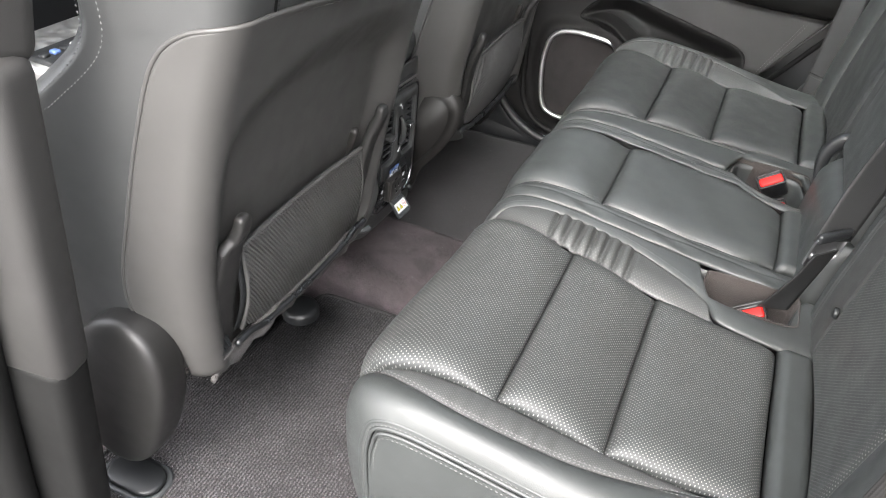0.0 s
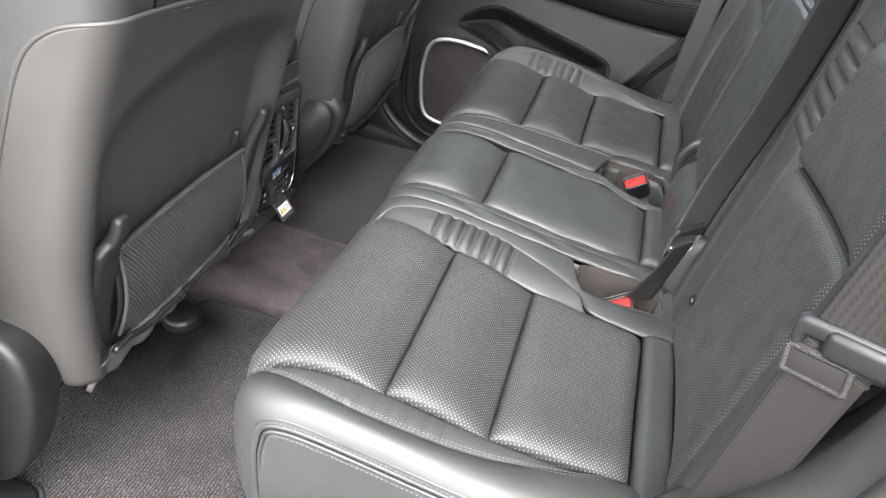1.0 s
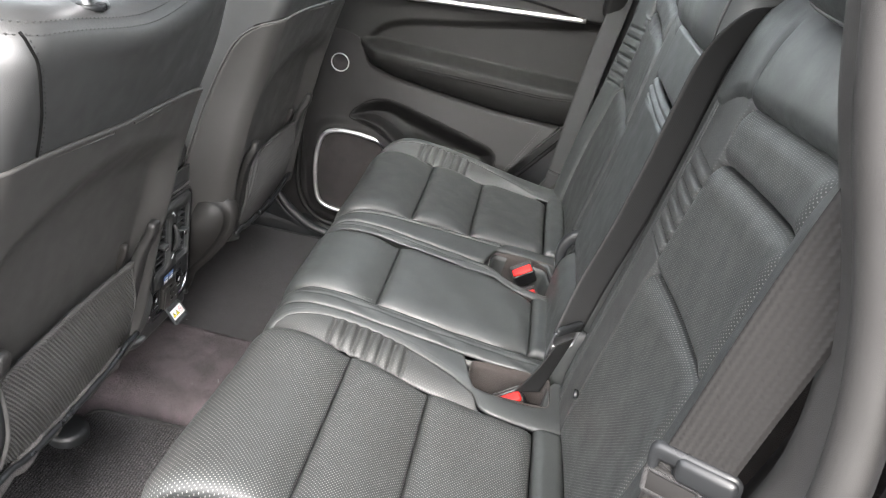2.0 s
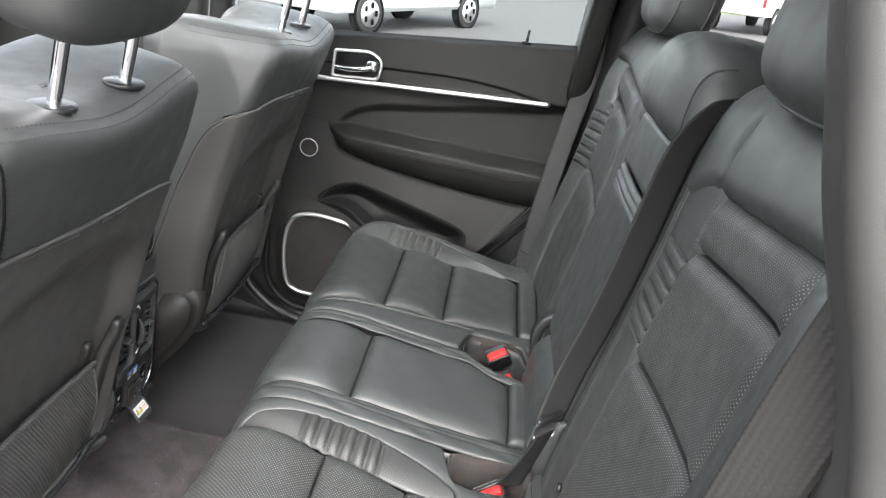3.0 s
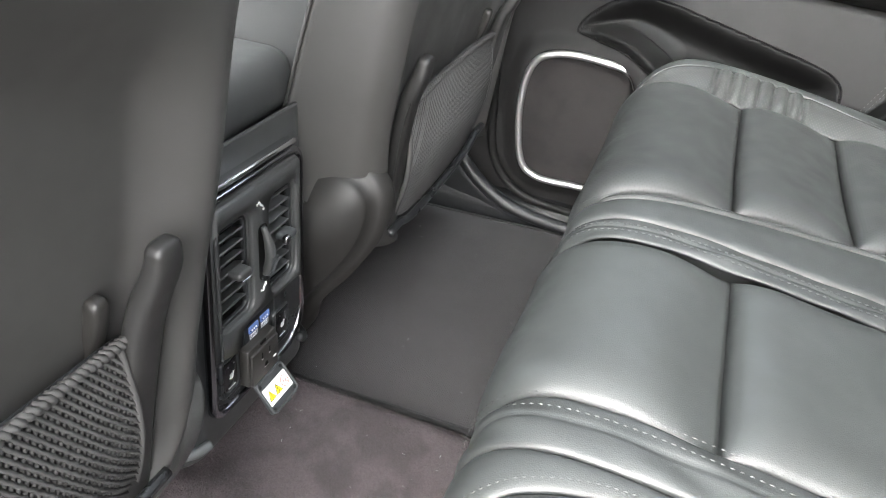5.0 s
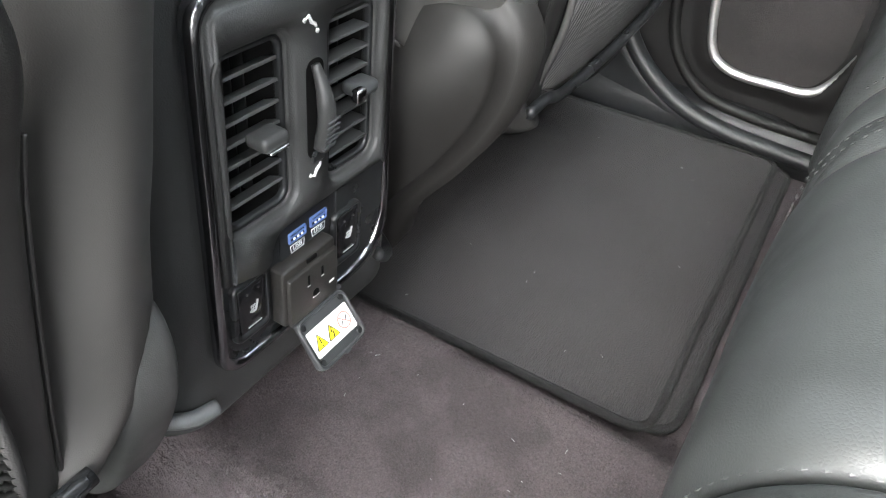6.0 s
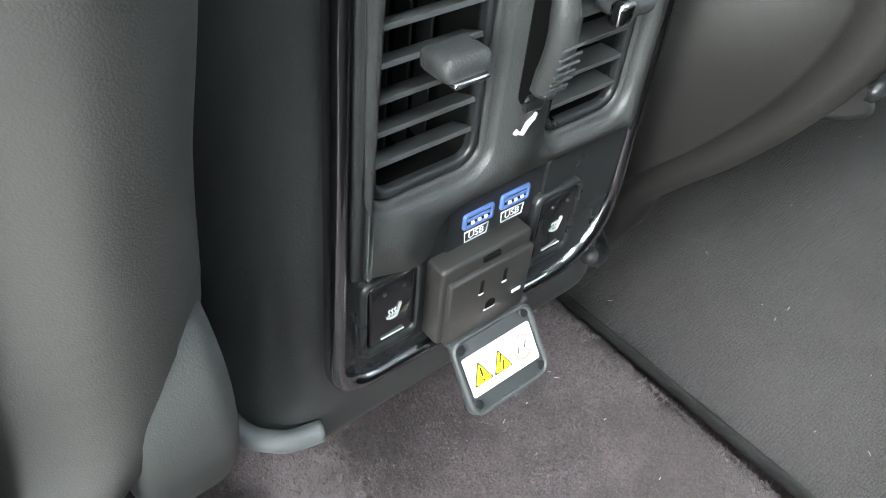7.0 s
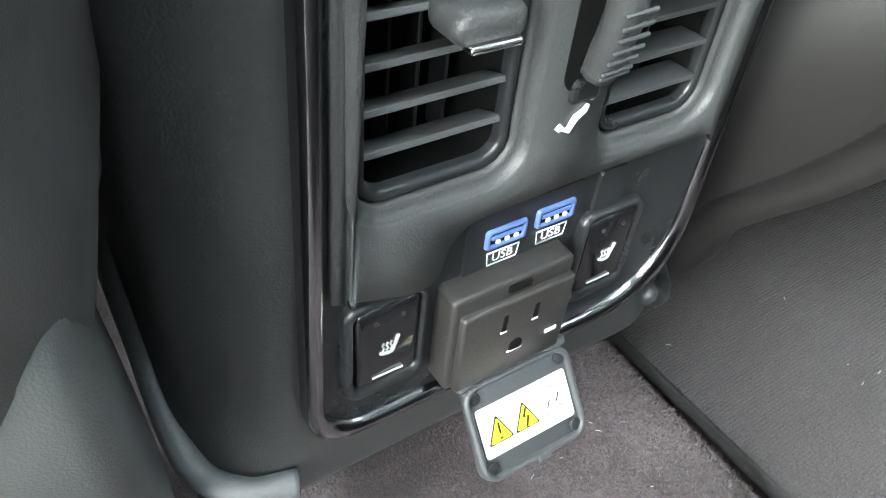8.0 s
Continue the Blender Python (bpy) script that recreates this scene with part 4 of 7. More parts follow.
def outer_belt(side, label):
    b = thing("seat_belt", label, "seat belt", "outer seat belts")
    s = side
    up = (0.86, s * 0.48, -0.22)
    if s > 0:
        up = (0.92, -0.30, -0.12)
        ribbon("webbing", [((0.466, 0.712, 1.06), up), ((0.443, 0.690, 0.86), up), ((0.420, 0.672, 0.66), up), ((0.408, 0.664, 0.52), up), ((0.401, 0.662, 0.40), up), ((0.398, 0.660, 0.30), up)], 0.046, BELT_FAR, b, "smooth grey webbing", 80)
        fold = ribbon("stitched_fold", [((0.4005, 0.6585, 0.372), up), ((0.3985, 0.6570, 0.335), up), ((0.3970, 0.6560, 0.300), up)], 0.0475, BELT_FAR, b, "stitched fold at the belt's lower end", 20, 0.004)
        across = np.array(Vector(up).normalized())
        line = [np.array((0.4000, 0.6560, 0.366)) + across * k for k in np.linspace(-0.022, 0.022, 12)]
        stitches("fold_stitching", np.array(line), STITCH, fold, 0.004, 0.0005)
        return b
    ribbon("webbing", [((0.475, s * 0.715, 1.06), up), ((0.452, s * 0.690, 0.88), up), ((0.437, s * 0.668, 0.68), up), ((0.436, s * 0.667, 0.66), up)], 0.050, BELT, b, "ribbed grey webbing", 60)
    ribbon("lower_webbing", [((0.436, s * 0.667, 0.662), up), ((0.430, s * 0.660, 0.57), up), ((0.422, s * 0.648, 0.42), up), ((0.42, s * 0.645, 0.32), up)], 0.048, BELT_LOW, b, "smoother grey webbing below the latch plate", 60)
    ax, az = Vector(up).normalized(), Vector((0.06, s * 0.075, 0.8)).normalized()
    ay = (az - ax * ax.dot(az)).normalized()
    nz = ax.cross(ay)
    m = Matrix(((ax.x, ay.x, nz.x, 0.436), (ax.y, ay.y, nz.y, s * 0.667), (ax.z, ay.z, nz.z, 0.668), (0, 0, 0, 1))) @ pose(0, 0, 0, 0, 0, 20)
    part("tongue_cover", rounded_box((0.047, 0.024, 0.015), 0.0070, 4, (0.012, 0.006, 0.002), m), SATIN, b, "rounded black plastic latch cover")
    part("tongue", ring_plate(round_rect(-0.033, -0.008, 0.037, 0.020, 0.009), round_rect(-0.024, -0.006, -0.013, 0.004, 0.003), 0.006, m), SATIN, b, "black latch plate with a slot")
    part("stitched_tab", rounded_box((0.046, 0.026, 0.007), 0.002, 2, (-0.010, -0.016, 0.002), m), BELT, b, "zigzag-stitched webbing fold")
    datas = []
    for (xa, ya), (xb, yb) in (((-0.031, -0.0275), (0.011, -0.0275)), ((0.011, -0.0275), (0.011, -0.006)), ((0.011, -0.006), (-0.031, -0.006)), ((-0.031, -0.006), (-0.031, -0.0275))):
        long = math.hypot(xb - xa, yb - ya)
        for q in np.arange(0.0006, long, 0.0014):
            x, y = xa + (xb - xa) * q / long, ya + (yb - ya) * q / long
            u, v = ((0.0004, 0.0022) if ya == yb else (0.0022, 0.0004))
            datas.append(tube_data([m @ Vector((x - u, y - v, 0.0057)), m @ Vector((x, y, 0.0064)), m @ Vector((x + u, y + v, 0.0057))], 0.0006, 4))
    tagged(link_mesh("zigzag_stitching", *joined(datas), BELTTHREAD, b), kind="stuff")
    return b


outer_belt(-1, "grey ribbed seat belt with latch plate beside the open door")
outer_belt(1, "smooth grey seat belt hanging beside the closed door")

# ---- floor ----
def floor_z(y):
    """The carpeted floor with its low tunnel."""
    y = np.asarray(y, float)
    return -0.012 + 0.052 * (step(y, -0.112, -0.048) - step(y, 0.132, 0.167))


carpet_floor = sheet("floor", lambda X, Y: (X, Y, floor_z(Y) + 0.03 * step(-X, 0.42, 0.75)), np.linspace(-1.3, 0.60, 60), np.linspace(-0.74, 0.76, 120), CARPET, None, thick=0.02)
tagged(carpet_floor, "dark mauve carpeted floor with a low middle tunnel", "floor", kind="structure")


def fibres():
    """Short pile on the tunnel carpet."""
    rng = np.random.default_rng(4)
    n = 60000
    x, y = rng.uniform(-0.46, -0.05, n), rng.uniform(-0.15, 0.20, n)
    z = floor_z(y)
    lean = rng.normal(0, 0.0012, (n, 2)) + np.stack([0.0012 * np.sin(17 * x + 9 * y), 0.0012 * np.cos(21 * y - 8 * x)], 1)
    h = rng.uniform(0.0022, 0.0046, n)
    a = rng.uniform(0, np.pi, n)
    w = 0.00055
    base = np.stack([x, y, z - 0.0006], 1)
    d = np.stack([np.cos(a) * w, np.sin(a) * w, 0 * a], 1)
    tip = base + np.stack([lean[:, 0], lean[:, 1], h], 1)
    v = np.stack([base - d, base + d, tip], 1).reshape(-1, 3)
    f = np.arange(3 * n).reshape(-1, 3)
    me = bpy.data.meshes.new("carpet_pile")
    me.from_pydata(v.tolist(), [], f.tolist())
    me.materials.append(CARPET)
    return tagged(new("carpet_pile", me), "short dark mauve carpet pile", "carpet", kind="stuff")


fibres()


def floor_mat(name, corners, mat, label, z0):
    """A mat with rounded corners and a bound edge."""
    m = thing(name, label, "floor mat", "rear floor mats")
    out = corners
    bm = prism(out, 0.007, Matrix.Translation((0, 0, z0)), 0.003)
    part("mat_body", bm, mat, m)
    pts = [(x, y, z0 + 0.0055) for x, y in out]
    tube("bound_edge", pts, 0.0045, MATEDGE, m, "stitched edge binding", 6, True)
    c = np.mean(out, axis=0)
    inner = [(x + (c[0] - x) * 0.03, y + (c[1] - y) * 0.02, z0 + 0.0085) for x, y in out]
    stitches("edge_stitching", np.array(inner + inner[:1]), DARKSTITCH, m, 0.006, 0.0006)
    return m


def round_corners(pts, r, n=6):
    out = []
    k = len(pts)
    for i in range(k):
        p, a, b = (np.array(pts[j % k], float) for j in (i, i - 1, i + 1))
        u, v = (a - p) / np.linalg.norm(a - p), (b - p) / np.linalg.norm(b - p)
        for q in np.linspace(0, 1, n + 1):
            out.append(tuple((1 - q) ** 2 * (p + u * r) + 2 * q * (1 - q) * p + q * q * (p + v * r)))
    return out


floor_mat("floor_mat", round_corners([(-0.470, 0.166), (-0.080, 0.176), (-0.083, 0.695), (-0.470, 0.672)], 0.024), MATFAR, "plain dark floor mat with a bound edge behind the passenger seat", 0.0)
floor_mat("floor_mat", round_corners([(-0.374, -0.128), (-0.08, -0.114), (-0.07, -0.70), (-0.46, -0.70), (-0.46, -0.24), (-0.385, -0.21)], 0.024), MAT, "ribbed dark grey floor mat behind the driver seat", 0.004)
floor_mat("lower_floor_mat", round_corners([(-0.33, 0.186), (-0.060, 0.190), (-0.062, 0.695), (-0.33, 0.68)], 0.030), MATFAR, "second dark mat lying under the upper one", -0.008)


# ---- front seats ----
SHELL_PROFILE = [(-0.264, 0.235), (-0.259, 0.30), (-0.249, 0.40), (-0.237, 0.465), (-0.218, 0.56), (-0.192, 0.66), (-0.168, 0.74), (-0.140, 0.84)]


def drum(name, half, power, m, mat, parent, label="", n=(56, 22)):
    """A flat round cover with rolled edges; its axis is the pose's z."""
    a = np.linspace(0, 2 * np.pi, n[0], endpoint=False)
    b = np.linspace(-np.pi / 2, np.pi / 2, n[1])
    B, A = np.meshgrid(b, a, indexing="ij")
    f = lambda v, p: np.sign(v) * np.abs(v) ** p
    rim = f(np.cos(B), power)
    p = np.stack([half[0] * rim * f(np.cos(A), 0.85), half[1] * rim * f(np.sin(A), 0.85), half[2] * f(np.sin(B), power), np.ones_like(A)], -1).reshape(-1, 4)
    return link_mesh(name, (p @ np.array(m).T)[:, :3], grid_faces(n[1], n[0], True), mat, parent, label)


def front_seat(c, side, dx, label):
    """c: middle of the seat across the car; side: outwards; dx: how far it is set back."""
    seat = thing("car_seat", label, "car seat", "front seats")
    rail = Rail([(x + dx, z) for x, z in SHELL_PROFILE], 1)
    L, Z = rail.length, rail.by_z
    R, LEAN_OUT, LEAN_IN = 0.032, 0.16, 0.36
    back_x = lambda z: np.interp(z, rail.p[:, 1], rail.p[:, 0])
    ridges = {1: eased([(0.225, 0.220), (0.27, 0.228), (0.32, 0.234), (0.40, 0.240), (0.50, 0.241), (0.60, 0.236), (0.68, 0.228), (0.76, 0.222), (0.80, 0.214), (0.86, 0.205)]),
              -1: eased([(0.225, 0.160), (0.247, 0.190), (0.268, 0.212), (0.284, 0.222), (0.309, 0.228), (0.35, 0.233), (0.40, 0.242), (0.50, 0.250), (0.60, 0.248), (0.68, 0.252), (0.74, 0.254), (0.80, 0.240), (0.86, 0.215)])}
    flank = eased([(0.225, 0.004), (0.28, 0.010), (0.305, 0.022), (0.325, 0.050), (0.345, 0.066), (0.40, 0.066), (0.50, 0.056), (0.60, 0.046), (0.66, 0.040), (0.76, 0.03)])
    front_x = eased([(0.20, -0.47), (0.50, -0.46), (0.575, -0.440), (0.614, -0.395), (0.673, -0.337), (0.724, -0.330), (0.78, -0.345), (0.86, -0.350)])
    Z0, Z1 = 0.232, 0.590
    Z2, SLANT = (0.692, 0.15) if side < 0 else (0.722, -0.10)
    slant = lambda z, q: ((0.10 * q + 0.05 * np.sqrt(q * q + 0.0009)) if side < 0 else SLANT * q) * step(z, 0.48, 0.68)

    def dome(z):
        u = np.clip((z - Z1) / (Z2 - Z1), 0, 1)
        return np.clip(1 - u ** 3.8, 0, 1) ** (1 / 3.8)

    def ridge_at(z, q):
        return np.where(q > 0, ridges[1](z), ridges[-1](z))

    def wrap(z, q):
        """Across the back at one height, by the length from the middle: how far out, and how far forward around the ridge."""
        a = ridge_at(z, q) - R
        turn = np.where(np.asarray(q) > 0, math.atan2(1, LEAN_OUT), math.atan2(1, LEAN_IN))
        w = np.abs(q)
        f = np.clip((w - a) / R, 0, turn)
        more = np.maximum(w - a - R * turn, 0)
        return np.sign(q) * (np.minimum(w, a) + R * np.sin(f) + more * np.cos(turn)), R * (1 - np.cos(f)) + more * np.sin(turn)

    def full(z, q):
        return ridge_at(z, q) - R + R * math.atan2(1, LEAN_OUT) + flank(z)

    def crown(z, q):
        return 0.012 * step(z, 0.66, 0.78) * (1 - np.clip(np.abs(q) / 0.22, 0, 1) ** 2)

    def at(s, q, h):
        x, z = rail.at(s, h)
        t, d = wrap(z, q)
        return x - d, c + side * t, z

    def scoop(z, q):
        rim = ridge_at(z, q) - 0.030
        w = np.abs(q)
        top = 0.640 - 0.05 * (w / 0.2) ** 2
        return 0.026 * (1 - step(w, rim - 0.050, rim + 0.004)) * (1 - step(z, top - 0.055, top + 0.02))

    def shell(U, V):
        z = Z0 + (Z2 - Z0) * (1 - (1 - U) ** 3.4)
        sg = np.sign(V + 1e-9)
        reach = full(z, sg) * dome(z)
        q = V * reach
        z = z + slant(z, q)
        t, d = wrap(z, q)
        lip = 0.0024 * puff((1 - np.abs(V)) * reach, 0.004)
        f = np.clip((np.abs(q) - ridge_at(z, q) + R) / R, 0, 1.4)
        return back_x(z) - d + crown(z, q) - scoop(z, q) + lip * np.cos(f), c + side * (t + np.sign(q) * lip * np.sin(f)), z

    sheet("back_shell", shell, np.linspace(0, 0.97, 190), np.linspace(-1, 1, 170), SHELL, seat, "hard matte black plastic seat-back shell", 0.005, out=(1, 0, 0))

    # leather around and above the shell: a closed body in level rings
    heights = np.r_[np.linspace(0.26, 0.80, 150), 0.858 - 0.058 * (1 - np.linspace(0.03, 1, 14)) ** 1.8]
    verts = []
    for z in heights:
        inset = 0.050 * (1 - math.sqrt(max(0.0, 1 - max(0.0, (z - 0.808) / 0.050) ** 2)))
        xb, xf = float(back_x(z)), float(front_x(z)) + dx
        q = np.linspace(-1, 1, 131)
        deep_ = np.maximum(xb - xf - 0.03, 0.05)
        reach = ridge_at(z, q) - R + R * 1.41 + deep_
        t, d = wrap(z, q * reach)
        zs = z - slant(z, t)
        under = step(dome(zs) * full(z, q) * 0.985 - np.abs(t), -0.002, 0.010) * (1 - step(zs, Z2 - 0.009, Z2 + 0.001)) * (d < 0.03)
        x = xb - d + crown(z, t) - (0.012 + scoop(z, t)) * under - 0.0028
        t = np.maximum(t, -0.252)
        rear = np.stack([x, t, 0 * t + z], 1)
        wi, wo = rear[0, 1], rear[-1, 1]
        fq = np.linspace(0, 1, 25)
        ft = wo + (wi - wo) * fq
        fx = xf - 0.030 * puff(np.minimum(fq, 1 - fq) * 0.48, 0.05) + 0.015 * step(0.13 - np.abs(ft), 0, 0.05)
        face = np.stack([fx, ft, 0 * ft + z], 1)[1:-1]
        ring = np.concatenate([rear, face])
        mid = np.array([(xb + xf) / 2, (wi + wo) / 2])
        ring[:, :2] = mid + (ring[:, :2] - mid) * np.array([1 - inset / max(0.06, (xb - xf) / 2) * 0.95, 1 - inset / 0.24])
        ring[:, 2] -= 0.022 * np.exp(-((ring[:, 1] / 0.12) ** 2)) * step(z, 0.76, 0.85)
        ring[:, 1] = c + side * ring[:, 1]
        verts.append(ring)
    last = verts[-1]
    mid = last.mean(0)
    for k in np.linspace(0.1, 0.98, 9):
        ring = mid + (last - mid) * (1 - k)
        ring[:, 2] = 0.8585 - 0.022 * np.exp(-(((ring[:, 1] - c) / 0.12) ** 2))
        verts.append(ring)
    n = len(verts[0])
    faces = grid_faces(len(verts), n, True)
    if side < 0:
        faces = faces[:, ::-1]
    link_mesh("leather_back", np.concatenate(verts), list(map(tuple, faces)) + [tuple((len(verts) - 1) * n + j for j in range(n))], LEATHER_FRONT, seat, "smooth black leather back and shoulders")
    # twin stitched seams round the shoulders, and seams down to the shell
    for row in (156, 158):
        stitches("stitching", verts[row][5:126] + np.array([0.0012, 0, 0.0006]), DARKSTITCH, seat, 0.006, 0.0009)
    if side < 0:
        # a stitched seam down the shoulder to the shell
        z = np.linspace(0.845, 0.712, 30)
        t, d = wrap(z, np.interp(z, (0.70, 0.765, 0.82, 0.858), (0.157, 0.172, 0.190, 0.212)))
        seam = np.stack([back_x(z) - d + crown(z, t) - 0.0020, c + side * t, z], 1)
        tube("shoulder_seam", seam, 0.0014, DEEP, seat, "", 6)
        stitches("shoulder_stitching", seam + np.array([0.0008, 0.004, 0]), DARKSTITCH, seat, 0.006, 0.0008)
    for dd in (-0.006, 0.016):
        path = []
        for z in np.linspace(0.50, 0.80, 40):
            xf = float(front_x(z)) + dx + 0.012 + dd
            t, d = wrap(np.array(z), np.array(float(full(z, 1))))
            path.append((xf, c + side * (float(ridges[1](z)) + LEAN_OUT * (float(back_x(z)) - xf - 0.02) + 0.0060), z))
        stitches("bolster_stitching", np.array(path), STITCH, seat, 0.006, 0.0009, label="light grey bolster stitching")
    # seam between shell and leather
    path = []
    for sg in (-1, 1):
        zz = Z2 - (Z2 - 0.245) * np.linspace(1, 0, 160) ** 3.4
        qq = sg * (full(zz, np.full(160, sg)) * dome(zz) + 0.001)
        zz = zz + slant(zz, qq)
        t, d = wrap(zz, qq)
        p = np.stack([back_x(zz) - d + crown(zz, qq) - 0.0002, c + side * t, zz], 1)
        p = p[np.abs(qq) > 0.014]
        path.append(p if sg < 0 else p[::-1])
    path = np.concatenate(path)
    radius = 0.0018 + 0.0018 * (side < 0) * np.clip(1.4 - np.arange(len(path)) / 250, 0, 1) * np.clip(np.arange(len(path)) / 60, 0, 1)
    tube("shell_seam", path, radius, SHELL, seat, "", 8)
    # net pocket: side arms with hooks, bottom bar, net
    for sg in (-1, 1):
        # a broad flat arm, parted from the shell by a groove, with a slim hook at its top and a clip beside the hook
        heights_ = (0.236, 0.28, 0.34, 0.40, 0.425, 0.440, 0.455, 0.468)
        inner_t = (0.158, 0.158, 0.156, 0.153, 0.153, 0.155, 0.157, 0.158) if sg > 0 else (0.132, 0.134, 0.142, 0.150, 0.153, 0.156, 0.158, 0.159)
        outer_t = (0.208, 0.206, 0.202, 0.197, 0.194, 0.181, 0.179, 0.178) if sg > 0 else (0.160, 0.164, 0.171, 0.178, 0.181, 0.183, 0.183, 0.181)
        stand = (-0.020, -0.016, -0.012, -0.006, -0.003, 0.002, 0.006, 0.006) if sg > 0 else (-0.012, -0.010, -0.007, -0.003, 0.0, 0.003, 0.006, 0.006)
        pts = [(rail.at(Z(z), h)[0], c + side * sg * (a + b) / 2, z) for z, a, b, h in zip(heights_, inner_t, outer_t, stand)]
        width = np.interp(np.linspace(0, 1, 60), np.linspace(0, 1, 8), [(b - a) / 2 for a, b in zip(inner_t, outer_t)])
        hook = bar_of("pocket_arm", smooth_path(pts, 60), width, np.r_[np.full(44, 0.0085), np.linspace(0.0085, 0.0070, 16)], POCKETARM, seat, "flat black plastic pocket arm with a hooked end")
        edge = [(rail.at(Z(z), h + 0.0055)[0], c + side * sg * (b + 0.0008), z) for z, b, h in zip(heights_[:5], outer_t, stand)]
        tube("parting_groove", smooth_path(edge, 40), 0.0008, POCKETARM, hook, "", 5)
        tab = [rail.at(Z(z), h) for z, h in ((0.385, -0.026), (0.405, -0.021), (0.422, -0.018), (0.430, -0.018))]
        y = pts[-1][1] - (0.026 if side * sg < 0 else 0.027)
        bar_of("hook_clip", smooth_path([(x, y, z) for x, z in tab], 14), np.full(14, 0.0065), np.full(14, 0.006), OUTLETGREY, hook, "small grey clip beside the hook")

    low = eased([(-0.14, 0.262), (-0.10, 0.250), (0.0, 0.246), (0.10, 0.250), (0.14, 0.262)])
    high = lambda t: 0.402 + 0.012 * np.cos(t / 0.14 * 1.5)
    belly = lambda t, q: 0.010 + 0.012 * np.sin(np.pi * np.clip(q, 0, 1)) - 0.022 * (1 - np.cos(np.clip(t / 0.14, -1, 1) * 1.2)) * 0.2
    cords = []
    spacing = 0.0058
    span = 0.285
    for d in (-1, 1):
        for k in range(-36, int(span / spacing) + 36):
            t = np.linspace(0, 1, 46)
            tt = -0.1425 + k * spacing + d * t * 0.10
            keep = np.abs(tt) < 0.1465
            if keep.sum() < 4:
                continue
            tt, q = tt[keep], t[keep]
            zz = low(tt) + q * (high(tt) - low(tt))
            zig = 0.0006 * np.sin(q * 2 * np.pi * 23)
            x, z = rail.at(np.interp(zz, rail.p[:, 1], rail.s), belly(tt, q) - 0.014 + d * 0.0006)
            cords.append(tube_data(np.stack([x, c + side * (tt + zig), z], 1), 0.00165, 4))
    for sg in (-1, 1):
        q = np.linspace(0, 1, 40)
        tt = sg * 0.1465 + 0 * q
        zz = low(tt) + q * (high(tt) - low(tt))
        x, z = rail.at(np.interp(zz, rail.p[:, 1], rail.s), belly(tt, q) - 0.014)
        tube("net_border", np.stack([x, c + side * tt, z], 1), 0.0030, NET, seat, "", 6)
    tagged(link_mesh("net", *joined(cords), NET, seat, "black knitted elastic net"), kind="stuff")
    T = np.linspace(-0.155, 0.155, 130)
    x, z = rail.at(np.interp(high(T), rail.p[:, 1], rail.s), belly(T, 1 + 0 * T) - 0.013)
    for ph in (0, np.pi):
        tube("net_hem", np.stack([x + 0.0022 * np.cos(T * 620 + ph), c + side * T, z + 0.0024 * np.sin(T * 620 + ph)], 1), 0.0026, NET, seat, "", 6)

    def net_back(S, V):
        t = (2 * S - 1) * 0.156
        zz = low(t) + V * (high(t) - low(t))
        x, z = rail.at(np.interp(zz, rail.p[:, 1], rail.s), belly(t, V) - 0.019)
        return x, c + side * t, z

    sheet("net_lining", net_back, np.linspace(0, 1, 30), np.linspace(0, 1, 16), BLACK, seat, "", 0.001, out=(1, 0, 0))
    T = np.linspace(-0.17, 0.17, 50)
    x, z = rail.at(np.interp(low(np.clip(T, -0.14, 0.14)) - 0.004, rail.p[:, 1], rail.s), 0.003)
    tube("pocket_rail", np.stack([x, c + side * T, z], 1), 0.0048, SATIN, seat, "black rail along the net's lower edge", 8)

    def flap(S, V):
        t = -0.150 + S * 0.350 + 0.006 * V
        return dx - 0.262 - 0.012 * V + 0.0016 * np.sin(40 * S), c + side * t, 0.252 - (0.042 + 0.003 * np.sin(31 * S) + 0.002 * np.sin(83 * S)) * V

    if side < 0:
        sheet("carpet_flap", flap, np.linspace(0, 1, 40), np.linspace(0, 1, 6), FLAPFELT, seat, "light felt strip under the seat back", 0.007, out=(1, 0, 0))
    # cushion, seen only past its rear end, with its hinge covers and feet
    part("cushion", rounded_box((0.44, 0.47, 0.16), 0.05, 4, (-0.64, c, 0.27)), LEATHER_FRONT, seat)
    part("frame", rounded_box((0.44, 0.38, 0.06), 0.01, 2, (-0.62, c, 0.14)), BLACK, seat)
    for sg, y0, y1, mid, half in ((1, 0.225, 0.283, (-0.376, 0.196), (0.074, 0.146)), (-1, 0.205 if side > 0 else 0.190, 0.246 if side > 0 else 0.227, (-0.326 if side < 0 else -0.320, 0.262 if side > 0 else 0.225), (0.064 if side > 0 else 0.046, 0.112))):
        if sg < 0 and side > 0:
            # the inner cover draws in along a slanting lower edge
            shape = [(-0.44, 0.10), (-0.335, 0.118), (-0.312, 0.166), (-0.291, 0.197), (-0.268, 0.227), (-0.244, 0.266), (-0.230, 0.303), (-0.228, 0.336), (-0.239, 0.358), (-0.258, 0.370), (-0.286, 0.373), (-0.325, 0.360), (-0.40, 0.330), (-0.45, 0.25)]
            shape = [tuple(q) for q in smooth_path(shape, 90, True)]
            inner_side = c - y1
            plate = soft_plate(shape, [], 0.0, y1 - y0, 0.018, Matrix(((1, 0, 0, 0), (0, 0, -1, inner_side + y1 - y0), (0, 1, 0, 0), (0, 0, 0, 1))))
            part("hinge_cover", plate, BROWNCOVER, seat, "rounded black plastic hinge cover")
            continue
